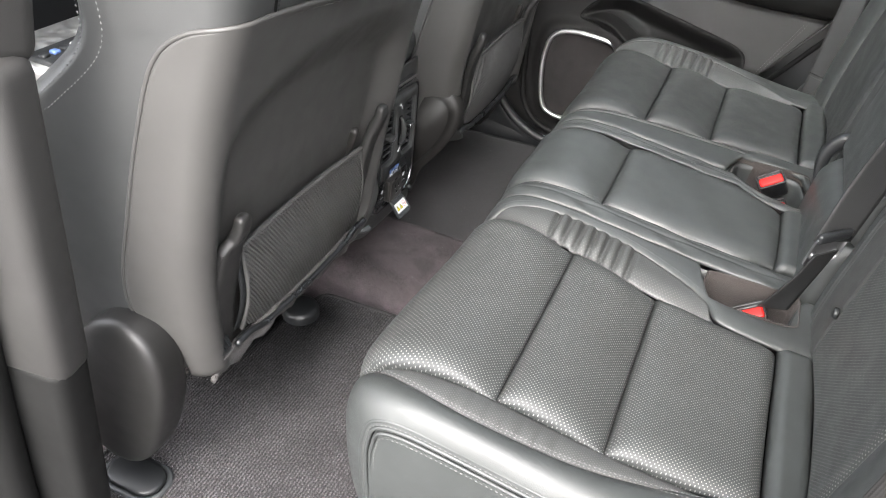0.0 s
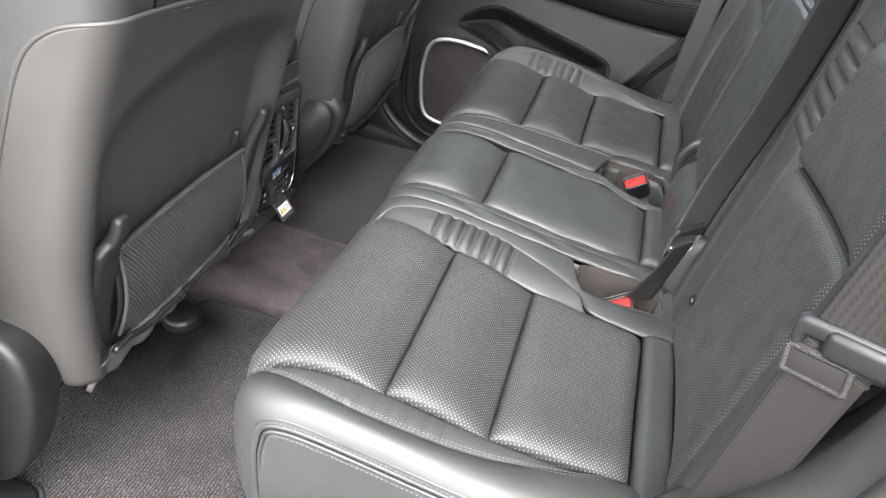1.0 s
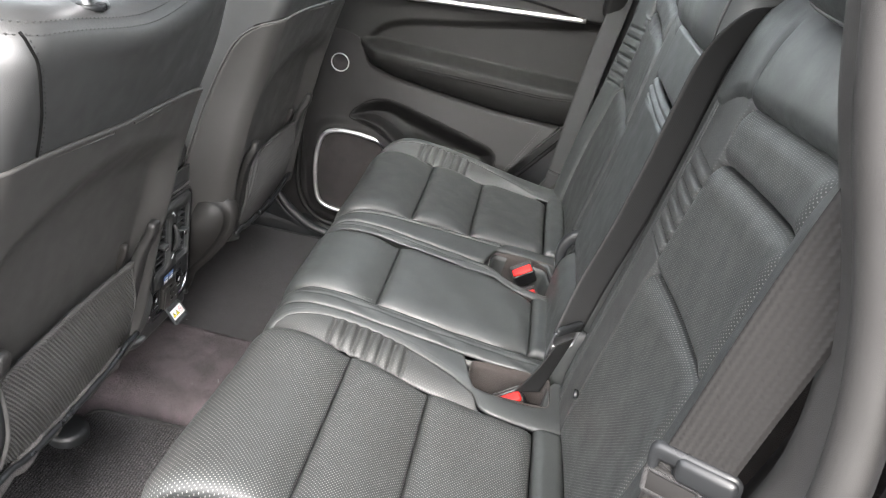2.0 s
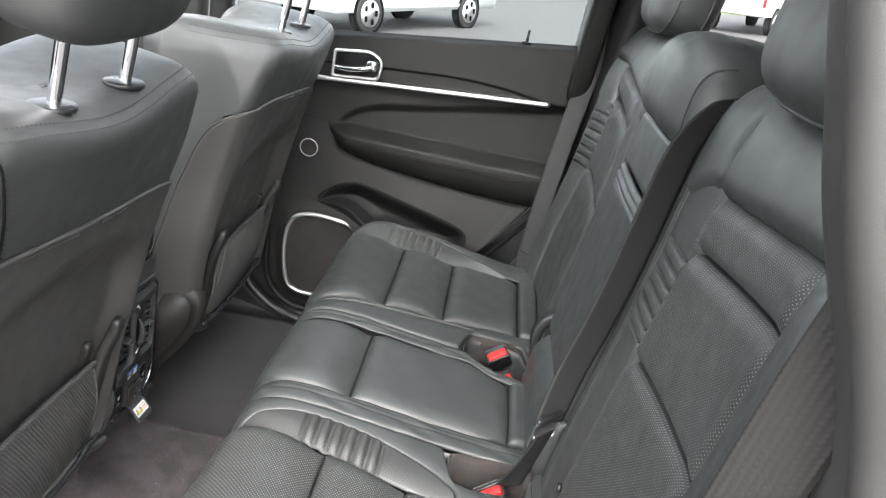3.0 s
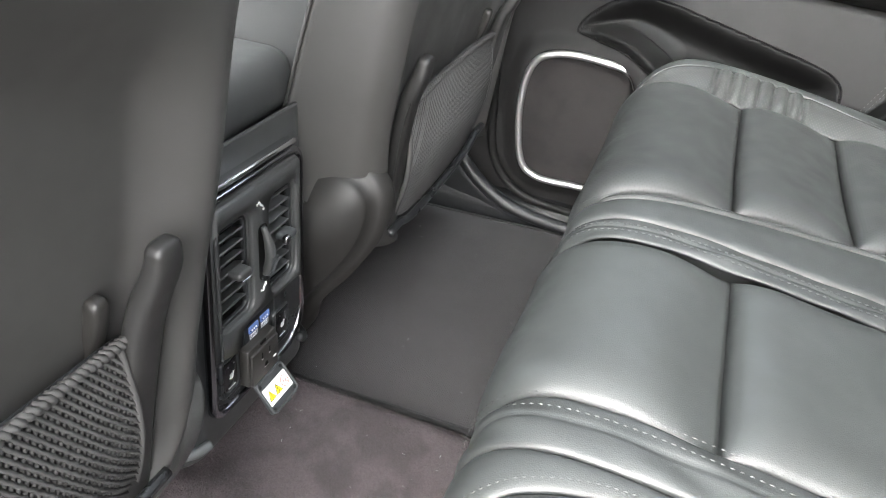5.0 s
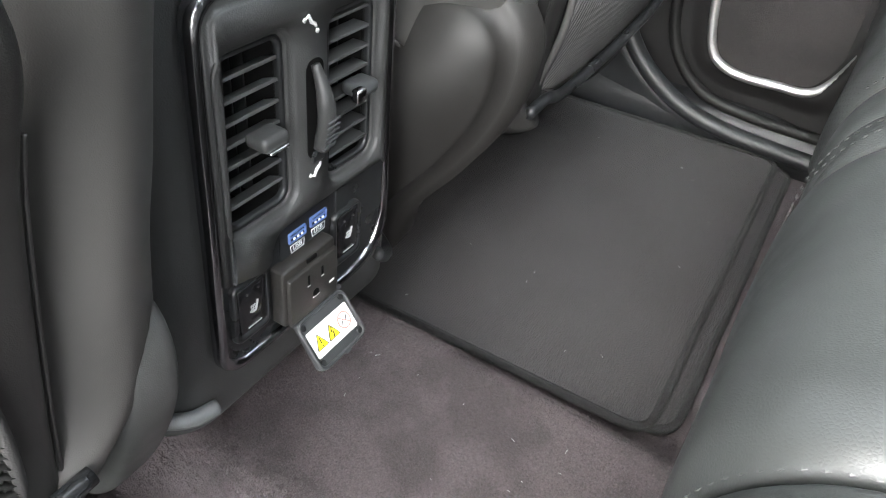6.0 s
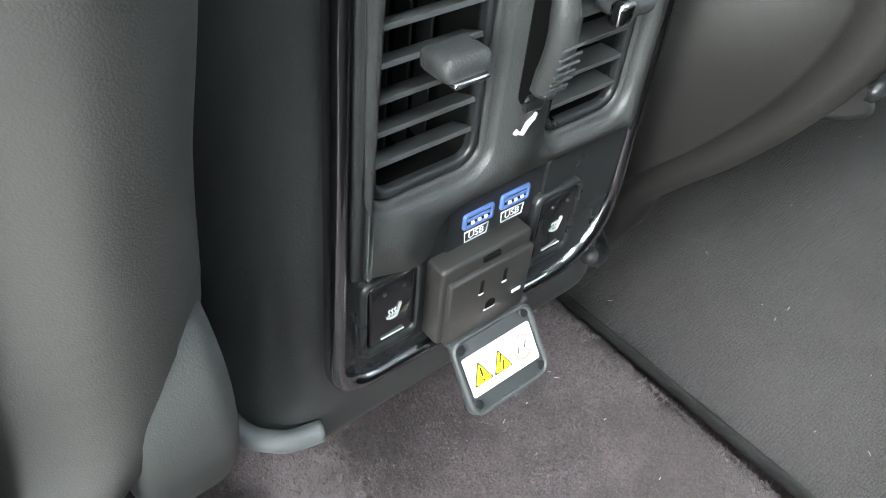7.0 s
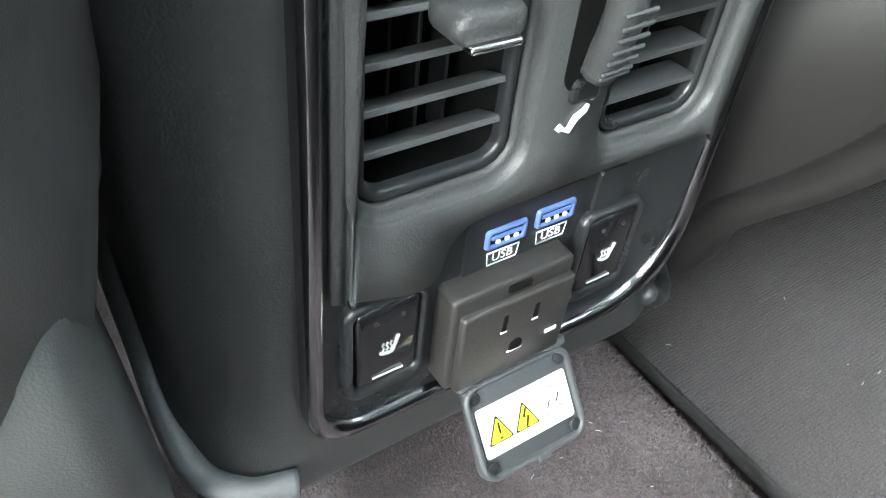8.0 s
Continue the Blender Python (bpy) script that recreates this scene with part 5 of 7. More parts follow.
        lie = Matrix.Translation((dx + mid[0], c + side * sg * (y0 + y1) / 2, mid[1])) @ pose(0, 0, 0, 90, 0, 0) @ pose(0, 0, 0, 0, 0, -17 if sg > 0 else -26)
        drum("hinge_cover", (half[0], half[1], (y1 - y0) / 2), 0.34, lie, GREYCOVER if sg < 0 else COVER, seat, "rounded grey-black plastic hinge cover" if sg < 0 else "rounded black plastic hinge cover")
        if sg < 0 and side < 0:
            # a solid black drum stands in for the shade inside the cover
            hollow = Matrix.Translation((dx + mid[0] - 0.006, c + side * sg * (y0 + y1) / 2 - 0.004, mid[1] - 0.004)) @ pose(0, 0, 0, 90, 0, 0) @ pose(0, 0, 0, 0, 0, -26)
            drum("cover_shade", (half[0] * 0.86, half[1] * 0.90, (y1 - y0) / 2), 0.34, hollow, DEEP, seat, "black drum painted as the shade inside the hinge cover")
            part("rail_foot", cylinder(0.034, 0.040, (-0.378, c + 0.150, 0.014), "z", 36, bevel=0.010), BLACK, seat, "round black plastic foot of the seat rail")
            continue
        if side > 0:
            continue
        oval = round_rect(-0.045, -0.026, 0.045, 0.026, 0.024)
        foot = part("rail_foot", prism(oval, 0.012, pose(dx - 0.388, c + side * sg * 0.268, 0.010), 0.004), BLACK, seat, "flat black plastic seat rail cover")
        part("rail_rim", ring_plate(round_rect(-0.053, -0.034, 0.053, 0.034, 0.030), oval, 0.006, pose(dx - 0.388, c + side * sg * 0.268, 0.009)), FLAPGREY, foot, "grey rim round the rail cover")
        part("pivot", cylinder(0.022, 0.03, (dx - 0.282, c + side * sg * 0.190, 0.262), "y", 28, bevel=0.006), SATIN, seat)
    return seat


front_seat(-0.352, -1, 0.0, "black leather driver seat with hard back shell and net pocket")
front_seat(0.362, 1, 0.014, "black leather passenger seat with hard back shell and net pocket")


def front_headrest(c, label):
    h = thing("front_headrest", label, "headrest", "headrests")
    super_solid("cushion", (-0.165, c, 0.990), (0.060, 0.135, 0.088), (0.55, 0.6), LEATHER_FRONT, h, m=pose(0, 0, 0, 0, 8, 0))
    for dy in (-0.068, 0.068):
        p = [(-0.178 + 0.16 * (z - 0.835), c + dy, z) for z in np.linspace(0.80, 0.935, 10)]
        post = tube("post", p, 0.0068, CHROME, h, "chrome post", 14)
        part("collar", cylinder(0.022, 0.007, (-0.178, c + dy, 0.8410), "z", 28, bevel=0.0025), SATIN, post, "black oval collar")
    return h


front_headrest(-0.352, "black leather front headrest on two chrome posts of the driver seat")
front_headrest(0.362, "black leather front headrest on two chrome posts of the passenger seat")

# ---- middle console ----
LEANING = radians(3.0)
FACE = Matrix(((0, 0, 1, -0.300), (math.cos(LEANING), math.sin(LEANING), 0, 0.0), (-math.sin(LEANING), math.cos(LEANING), 0, 0.280), (0, 0, 0, 1)))


def face_point(v, w, d):
    return FACE @ Vector((v, w, d))


def mapped(fn):
    def go(U, V):
        v, w, d = fn(U, V)
        q = np.array(FACE)
        return tuple(q[i, 0] * v + q[i, 1] * w + q[i, 2] * d + q[i, 3] for i in range(3))
    return go


VENTS = ((-0.0615, 0.0040, -0.0170, 0.1000), (0.0170, 0.0020, 0.0575, 0.0990))


def panel_outline(grow=0.0, n=7):
    """The tapered outline of the rear panel."""
    pts = [(-0.0745 - grow, -0.088 - grow), (0.078 + grow, -0.089 - grow), (0.073 + grow, 0.128 + grow), (-0.068 - grow, 0.128 + grow)]
    return round_corners_list(pts, [0.018, 0.040, 0.02, 0.02], n)


def round_corners_list(pts, rs, n=6):
    out = []
    k = len(pts)
    for i, r in enumerate(rs):
        p, a, b = (np.array(pts[j % k], float) for j in (i, i - 1, i + 1))
        u, v = (a - p) / np.linalg.norm(a - p), (b - p) / np.linalg.norm(b - p)
        for q in np.linspace(0, 1, n + 1):
            out.append(tuple((1 - q) ** 2 * (p + u * r) + 2 * q * (1 - q) * p + q * q * (p + v * r)))
    return out


def seat_icon(parent, v, w, d, scale, mat):
    """A heated seat sign: a seat outline and two wavy lines."""
    up = lambda pts: [face_point(v + scale * a, w + scale * b, d) for a, b in pts]
    tube("seat_sign", smooth_path(up([(0.75, 1.0), (0.45, -0.1), (0.25, -0.55), (-0.35, -0.55), (-0.75, -0.35)]), 18), scale * 0.15, mat, parent, "", 5)
    datas = []
    for k in range(3):
        x = -0.55 + 0.33 * k
        datas.append(tube_data(smooth_path(up([(x, -0.25), (x + 0.16, 0.05), (x - 0.02, 0.3), (x + 0.12, 0.6)]), 10), scale * 0.08, 4))
    link_mesh("heat_sign", *joined(datas), mat, parent)


def figure_sign(parent, v, w, d, size, flip):
    """An air-flow sign: a bent arrow of plain strokes with a dot."""
    s = -1 if flip else 1
    p = lambda a, b: face_point(v + size * a, w + s * size * b, d)
    sign = tube("air_flow_sign", [p(-0.85, -0.72), p(-0.40, -0.95), p(-0.05, -0.30), p(0.45, -0.02), p(0.62, 0.30)], size * np.array([0.10, 0.17, 0.20, 0.17, 0.12]), WHITE, parent, "white air-flow sign", 6)
    part("dot", cylinder(size * 0.24, 0.0005, p(0.78, 0.72), "x", 14), WHITE, sign)
    part("arrow_tip", cylinder(size * 0.26, 0.0005, p(-0.95, -0.66), "x", 4), WHITE, sign)


def open_box(outline, z0, z1, m):
    """The inside of a box that is open at z1."""
    bm = bmesh.new()
    n = len(outline)
    lo = [bm.verts.new((x, y, z0)) for x, y in outline]
    hi = [bm.verts.new((x, y, z1)) for x, y in outline]
    bm.faces.new(lo)
    for i in range(n):
        bm.faces.new((lo[i], hi[i], hi[(i + 1) % n], lo[(i + 1) % n]))
    bmesh.ops.transform(bm, matrix=m, verts=bm.verts)
    return bm


def holed_plate(outline, holes, z0, z1, m):
    """A plate with the outline and round-cornered holes let through it."""
    bm = bmesh.new()
    loops = []
    for o in [outline] + holes:
        vs = [bm.verts.new((x, y, z1)) for x, y in o]
        loops.append([bm.edges.new((vs[i], vs[(i + 1) % len(vs)])) for i in range(len(vs))])
    bmesh.ops.triangle_fill(bm, use_beauty=True, use_dissolve=False, edges=[e for l in loops for e in l])
    ring = [e for e in bm.edges if len(e.link_faces) == 1]
    low = bmesh.ops.extrude_edge_only(bm, edges=ring)["geom"]
    for v in low:
        if isinstance(v, bmesh.types.BMVert):
            v.co.z = z0
    bmesh.ops.recalc_face_normals(bm, faces=bm.faces)
    bmesh.ops.transform(bm, matrix=m, verts=bm.verts)
    return bm


def console():
    con = thing("centre_console", "black plastic centre console between the front seats", "console")
    arc = np.linspace(0, 1, 12)
    quarter = [(-0.079 - 0.034 * math.cos(k * math.pi / 2), -0.040 + 0.037 * math.sin(k * math.pi / 2)) for k in arc]
    rim = np.array([(-0.113, -0.46), (-0.113, -0.25), (-0.113, -0.10)] + quarter + [(v, -0.003) for v in np.linspace(-0.077, 0.077, 60)] + [(-v, d) for v, d in quarter[::-1]] + [(0.113, -0.10), (0.113, -0.25), (0.113, -0.46)])
    along = np.linspace(0, 1, len(rim))

    def body(U, V):
        v, d = np.interp(U, along, rim[:, 0]), np.interp(U, along, rim[:, 1])
        w = V * 0.32 - 0.155
        tuck = 0.026 * (1 - step(V, 0.0, 0.10)) ** 2
        hollow = 0.031 * (1 - step(np.abs(v), 0.066, 0.071)) * step(w, -0.086, -0.082) * (1 - step(w, 0.120, 0.125))
        return 0.002 + v * (1.02 - 0.05 * V) * (1 - tuck * 1.2), w, d - hollow - tuck

    sheet("body", mapped(body), along, np.linspace(0, 1, 110), CONSOLE, con, "black plastic console body", 0.003, out=(1, 0, 0))
    part("back_panel", holed_plate(panel_outline(), [round_rect(*VENTS[0], 0.006), round_rect(*VENTS[1], 0.006)], -0.001, 0.004, FACE), SATIN, con, "satin black rear panel", False)
    part("bezel", ring_plate(panel_outline(0.0045), panel_outline(-0.0012), 0.008, FACE), DARKCHROME, con, "dark chrome bezel")
    plate = [(-0.0695, -0.0265), (-0.0560, -0.0310), (-0.0462, -0.0335), (-0.0385, -0.0325), (-0.0340, -0.0275), (-0.0318, -0.0190), (-0.0263, -0.0140), (-0.0093, -0.0130), (0.0167, -0.0122), (0.0388, -0.0122), (0.0735, -0.0130), (0.0705, 0.1180), (0.0630, 0.1250), (-0.0590, 0.1250), (-0.0665, 0.1180)]
    plate = [tuple(q) for q in smooth_path(plate[:11], 60)] + plate[11:]
    holes = [round_rect(a - 0.0012, b - 0.0012, c + 0.0012, d + 0.0012, 0.009) for a, b, c, d in VENTS]
    part("upper_panel", soft_plate(plate, holes, 0.0035, 0.0105, 0.0040, FACE), CONSOLE, con, "soft black raised panel around the vents")
    # lid above
    lid = rounded_box((0.50, 0.205, 0.060), 0.022, 4, (-0.565, 0.018, 0.455))
    part("lid", lid, LEATHER_FRONT, con, "padded black leather lid")
    part("lid_trim", rounded_box((0.012, 0.120, 0.005), 0.002, 2, (0.0, 0.0, 0.0), FACE @ Matrix(((0, 1, 0, 0.005), (0, 0, 1, 0.138), (1, 0, 0, 0.002), (0, 0, 0, 1)))), CHROME, con, "chrome strip under the lid")
    # lower lip along the carpet
    for sg in (-1, 1):
        pts = smooth_path([(-0.420, 0.004 + sg * 0.118, 0.262), (-0.365, 0.002 + sg * 0.119, 0.205), (-0.322, sg * 0.116 - 0.002, 0.178), (-0.304, sg * 0.104 - 0.002, 0.172), (-0.298, sg * 0.088, 0.170)] if sg < 0 else [(-0.40, 0.118, 0.20), (-0.345, 0.116, 0.165), (-0.315, 0.108, 0.150), (-0.303, 0.090, 0.160), (-0.300, 0.078, 0.172)], 40)
        tube("lower_lip", pts, 0.0052, LIPGREY if sg < 0 else BLACK, con, "plastic lip along the carpet", 8)

    # air vents: boxes let into the panel, inner shade painted black, with thin tilted slats
    for (v0, w0, v1, w1), chrome_knob in zip(VENTS, (False, True)):
        vent = tagged(new("air_vent"), "rectangular air vent with horizontal slats")
        vent.parent = con
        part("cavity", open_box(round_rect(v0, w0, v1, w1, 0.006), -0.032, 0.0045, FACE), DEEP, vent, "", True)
        part("vent_frame", ring_plate(round_rect(v0 - 0.0006, w0 - 0.0006, v1 + 0.0006, w1 + 0.0006, 0.0082), round_rect(v0 + 0.0022, w0 + 0.0030, v1 - 0.0022, w1 - 0.0022, 0.006), 0.0040, FACE @ pose(0, 0, 0.0020)), SATIN, vent, "satin black vent frame")
        for k in range(8):
            w = w0 + 0.0095 + k * 0.0117
            slat = prism(round_rect(v0 + 0.0012, -0.0009, v1 - 0.0012, 0.0009, 0.0004, 3), 0.011, FACE @ pose(0, w, -0.0060) @ pose(0, 0, 0, -22 if not chrome_knob else -4, 0, 0), 0.0003)
            part("slat", slat, SLAT, vent, "", False)
        for k in range(4):
            x = v0 + (v1 - v0) * (k + 1) / 5
            part("rear_fin", rounded_box((0.0012, w1 - w0 - 0.002, 0.008), 0.0003, 1, (x, (w0 + w1) / 2, -0.016), FACE), BLACK, vent, "", False)
        kv, kw = (v0 + v1) / 2 + 0.004, 0.0520
        knob = part("knob", rounded_box((0.019, 0.0085, 0.015), 0.0036, 4, (kv, kw, 0.0105), FACE), FLAPGREY if chrome_knob else CONSOLE, vent, "dark slider knob")
        part("knob_tip", rounded_box((0.0085, 0.0085, 0.006) if chrome_knob else (0.014, 0.002, 0.004), 0.0018, 3, (kv - 0.009, kw, 0.0165) if chrome_knob else (kv, kw - 0.0036, 0.0172), FACE), CHROME, knob, "chrome end")
    # thumb wheel in a slot between the vents, with its signs
    part("wheel_slot", prism(round_rect(-0.0055, 0.024, 0.0085, 0.082, 0.006), 0.0012, FACE @ pose(0, 0, 0.0096), 0), DEEP, con, "", False)
    wheel_pts = smooth_path([face_point(0.0000 + 0.004 * k, 0.080 - 0.050 * k, 0.009 + 0.009 * math.sin(math.pi * (0.12 + 0.76 * k))) for k in np.linspace(0, 1, 9)], 30)
    wheel = tube("thumb_wheel", wheel_pts, np.r_[np.linspace(0.0025, 0.0048, 12), np.full(18, 0.0050)], CONSOLE, con, "ribbed dark thumb wheel", 10)
    for k in range(7):
        q = wheel_pts[17 + k * 2 - (1 if k > 5 else 0)]
        part("rib", rounded_box((0.0012, 0.0104, 0.0013), 0.0004, 1, (q[0] + 0.0050, q[1], q[2])), FLAPGREY, wheel, "", False)
    part("wheel_end", rounded_box((0.010, 0.007, 0.004), 0.0015, 2, (0.0025, 0.0245, 0.0105), FACE), SATIN, con, "", False)
    figure_sign(con, 0.0018, 0.0175, 0.0108, 0.0056, False)
    figure_sign(con, -0.0005, 0.1000, 0.0108, 0.0056, True)
    # heated seat switches
    for v, lab in ((-0.0520, "black heated seat switch with a white sign"), (0.0360, "black heated seat switch with a white sign")):
        well = part("switch_well", ring_plate(round_rect(v - 0.0145, -0.0740, v + 0.0135, -0.0310, 0.005), round_rect(v - 0.0112, -0.0690, v + 0.0112, -0.0335, 0.003), 0.005, FACE @ pose(0, 0, 0.003)), SATIN, con, "recessed switch surround")
        sw = part("seat_heat_switch", rounded_box((0.0215, 0.034, 0.006), 0.002, 2, (v, -0.0512, 0.0050), FACE), GLOSS, con, lab)
        seat_icon(sw, v, -0.0520, 0.0083, 0.0041, SIGNGREY)
        for dv in (-0.0045, 0.0045):
            part("lamp", cylinder(0.0008, 0.0006, face_point(v + dv, -0.0395, 0.0082), "x", 12), OUTLETGREY, sw)
        part("mark", rounded_box((0.011, 0.0008, 0.0006), 0.0002, 1, (v, -0.0645, 0.0082), FACE), SIGNGREY, sw, "", False)
    part("blank_cover", prism(round_rect(0.026, -0.032, 0.038, -0.0145, 0.002), 0.0016, FACE @ pose(0, 0, 0.004), 0.0005), SATIN, con, "small dark sensor window", False)
    # charging ports
    part("port_plate", prism(round_rect(-0.025, -0.0400, 0.0205, -0.0150, 0.003), 0.0012, FACE @ pose(0, 0, 0.0038), 0.0004), BLACK, con, "black port plate", False)
    for v, w in ((-0.0104, -0.0257), (0.0088, -0.0247)):
        port = part("charging_port", ring_plate(round_rect(v - 0.0078, w - 0.0038, v + 0.0078, w + 0.0038, 0.0012, 3), round_rect(v - 0.0062, w - 0.0022, v + 0.0062, w + 0.0022, 0.0006, 3), 0.0018, FACE @ pose(0, 0, 0.0045)), USBBLUE, con, "blue charging port")
        part("port_mouth", rounded_box((0.0124, 0.0046, 0.0008), 0.0002, 1, (v, w, 0.0052), FACE), DEEP, port, "", False)
        part("port_tongue", rounded_box((0.0116, 0.0016, 0.0012), 0.0002, 1, (v, w + 0.0006, 0.0056), FACE), USBBLUE, port, "", False)
        for k in (-1, 0, 1):
            part("contact", rounded_box((0.0016, 0.0014, 0.0008), 0.0002, 1, (v + 0.0034 * k, w - 0.0010, 0.0062), FACE), WHITE, port, "", False)
        frame_pts = [face_point(v + a, w + b, 0.0053) for a, b in ((-0.0062, -0.0060), (0.0062, -0.0060), (0.0056, -0.0112), (-0.0056, -0.0112))]
        tube("port_sign", frame_pts, 0.00028, WHITE, port, "", 4, True)
        cu = bpy.data.curves.new("port_word", "FONT")
        cu.body, cu.size, cu.extrude, cu.align_x, cu.align_y = "USB", 0.0048, 0.0001, "CENTER", "CENTER"
        cu.materials.append(WHITE)
        word = new("port_word", cu)
        word.parent = port
        word.matrix_local = FACE @ pose(v, w - 0.0086, 0.0053)
    return con


con = console()


def outlet():
    """The raised household socket, with its cover hanging open."""
    out = thing("power_outlet", "grey household power outlet on the console with its cover hanging open", "power outlet")
    tip = FACE @ pose(-0.0095, -0.0595, 0.0020)
    part("housing", rounded_box((0.0475, 0.0430, 0.012), 0.002, 3, (0, 0, 0.006), tip), OUTLETGREY, out, "dark grey socket housing")
    part("face", rounded_box((0.0445, 0.036, 0.004), 0.0012, 2, (0.001, -0.003, 0.0128), tip), OUTLETGREY, out, "flat socket face")
    part("latch_notch", rounded_box((0.009, 0.003, 0.002), 0.0004, 1, (0.001, 0.0185, 0.0120), tip), DEEP, out, "", False)
    for x, h in ((-0.0064, 0.0078), (0.0064, 0.0066)):
        part("slot", rounded_box((0.0020, h, 0.0006), 0.0003, 1, (x + 0.0016, 0.0060, 0.0148), tip), DEEP, out, "", False)
        part("slot_lip", rounded_box((0.0026, 0.0007, 0.0007), 0.0002, 1, (x + 0.0016, 0.0018, 0.0148), tip), WHITE, out, "", False)
    part("earth_hole", prism(round_corners_list([(-0.0026, -0.0026), (0.0026, -0.0026), (0.0026, 0.0012), (0, 0.0030), (-0.0026, 0.0012)], [0.0006, 0.0006, 0.001, 0.002, 0.001], 4), 0.0006, tip @ pose(0.0016, -0.0072, 0.0146), 0), DEEP, out, "", False)
    part("earth_lip", rounded_box((0.0062, 0.0009, 0.0007), 0.0002, 1, (0.0016, -0.0102, 0.0148), tip), WHITE, out, "", False)
    part("status_lamp", rounded_box((0.0050, 0.0018, 0.0008), 0.0003, 1, (0.0170, -0.0085, 0.0148), tip), WHITE, out, "", False)
    # cover: hinged along the lower edge
    hinge = tip @ pose(0.0045, -0.0220, 0.0130) @ pose(0, 0, 0, -38, 0, 0)
    W, H = 0.0232, 0.0370
    cover = part("cover", prism(round_corners_list([(-W, -H), (W, -H), (W * 0.93, 0), (-W * 0.93, 0)], [0.006, 0.006, 0.002, 0.002]), 0.0036, hinge @ pose(0, 0, -0.0036), 0.0008), FLAPGREY, out, "grey plastic cover hanging open")
    part("rim", ring_plate(round_rect(-W, -H, W, -0.001, 0.006), round_rect(-W + 0.0022, -H + 0.0022, W - 0.0022, -0.003, 0.0045), 0.0020, hinge), FLAPGREY, cover)
    part("sticker", prism(round_rect(-W + 0.0035, -0.0285, W - 0.0035, -0.0100, 0.0012), 0.0004, hinge @ pose(0, 0, 0.0001), 0), WHITE, cover, "white warning sticker", False)
    for k, x in enumerate((-0.0125, -0.0010)):
        tri = [(-0.0054, -0.0048), (0.0054, -0.0048), (0.0, 0.0054)]
        part("warning_edge", prism(round_corners_list(tri, [0.001] * 3, 3), 0.0003, hinge @ pose(x, -0.0195, 0.0006), 0), INK, cover, "", False)
        part("warning_triangle", prism(round_corners_list([(a * 0.84, b * 0.84 - 0.0002) for a, b in tri], [0.0008] * 3, 3), 0.0003, hinge @ pose(x, -0.0195, 0.0008), 0), YELLOW, cover, "yellow warning triangle", False)
        if k == 0:
            part("exclamation_mark", rounded_box((0.0009, 0.0042, 0.0003), 0.0001, 1, (x, -0.0190, 0.0013), hinge), INK, cover, "", False)
            part("exclamation_dot", rounded_box((0.0010, 0.0010, 0.0003), 0.0001, 1, (x, -0.0227, 0.0013), hinge), INK, cover, "", False)
        else:
            tube("lightning_sign", [hinge @ Vector((x + a, -0.0200 + b, 0.0013)) for a, b in ((0.0008, 0.0036), (-0.0010, 0.0004), (0.0010, 0.0002), (-0.0006, -0.0034))], 0.00045, INK, cover, "", 4)
    ringp = [hinge @ Vector((0.0118 + 0.0054 * math.cos(a), -0.0193 + 0.0054 * math.sin(a), 0.0008)) for a in np.linspace(0, 2 * np.pi, 28, endpoint=False)]
    tube("prohibition_ring", ringp, 0.00045, PINK, cover, "", 4, True)
    tube("prohibition_bar", [hinge @ Vector((0.0118 - 0.0038, -0.0155, 0.0008)), hinge @ Vector((0.0118 + 0.0038, -0.0231, 0.0008))], 0.00045, PINK, cover, "", 4)
    tube("sign_stroke", smooth_path([hinge @ Vector((0.0118 + a, -0.0193 + b, 0.0008)) for a, b in ((-0.003, -0.002), (-0.001, 0.001), (0.001, -0.001), (0.003, 0.002))], 12), 0.0003, INK, cover, "", 4)
    for x in (-W + 0.0045, W - 0.0045):
        for y in (-0.0055, -H + 0.0050):
            cap = cylinder(0.0024, 0.0012, (0, 0, 0), "z", 18, bevel=0.0003)
            bmesh.ops.transform(cap, matrix=hinge @ pose(x, y, 0.0006), verts=cap.verts)
            part("corner_cap", cap, BLACK, cover)
    part("catch", rounded_box((0.006, 0.0030, 0.0030), 0.0008, 2, (0.002, -H + 0.0005, 0.001), hinge), FLAPGREY, cover, "", False)
    for x in (-W * 0.8, W * 0.8):
        part("hinge_knuckle", rounded_box((0.010, 0.0045, 0.005), 0.0015, 2, (x, 0.0, -0.001), hinge), FLAPGREY, out)
    return out


outlet()

# ---- closed rear door on the far side ----
DOOR_Y = 0.735


def in_shape(X, Z, pts, edge):
    """How far inside a smooth closed outline, as 0 to 1 over the edge width."""
    c = smooth_path(pts, 80, True)
    d = np.full(X.shape, 1e9)
    inside = np.zeros(X.shape, bool)
    for a, b in zip(c, np.roll(c, -1, 0)):
        ab = b - a
        t = np.clip(((X - a[0]) * ab[0] + (Z - a[1]) * ab[1]) / (ab @ ab + 1e-12), 0, 1)
        d = np.minimum(d, np.hypot(X - a[0] - t * ab[0], Z - a[1] - t * ab[1]))
        crosses = ((a[1] > Z) != (b[1] > Z)) & (X < ab[0] * (Z - a[1]) / (ab[1] + 1e-12) + a[0])
        inside ^= crosses
    return step(np.where(inside, d, -d), 0.0, edge)


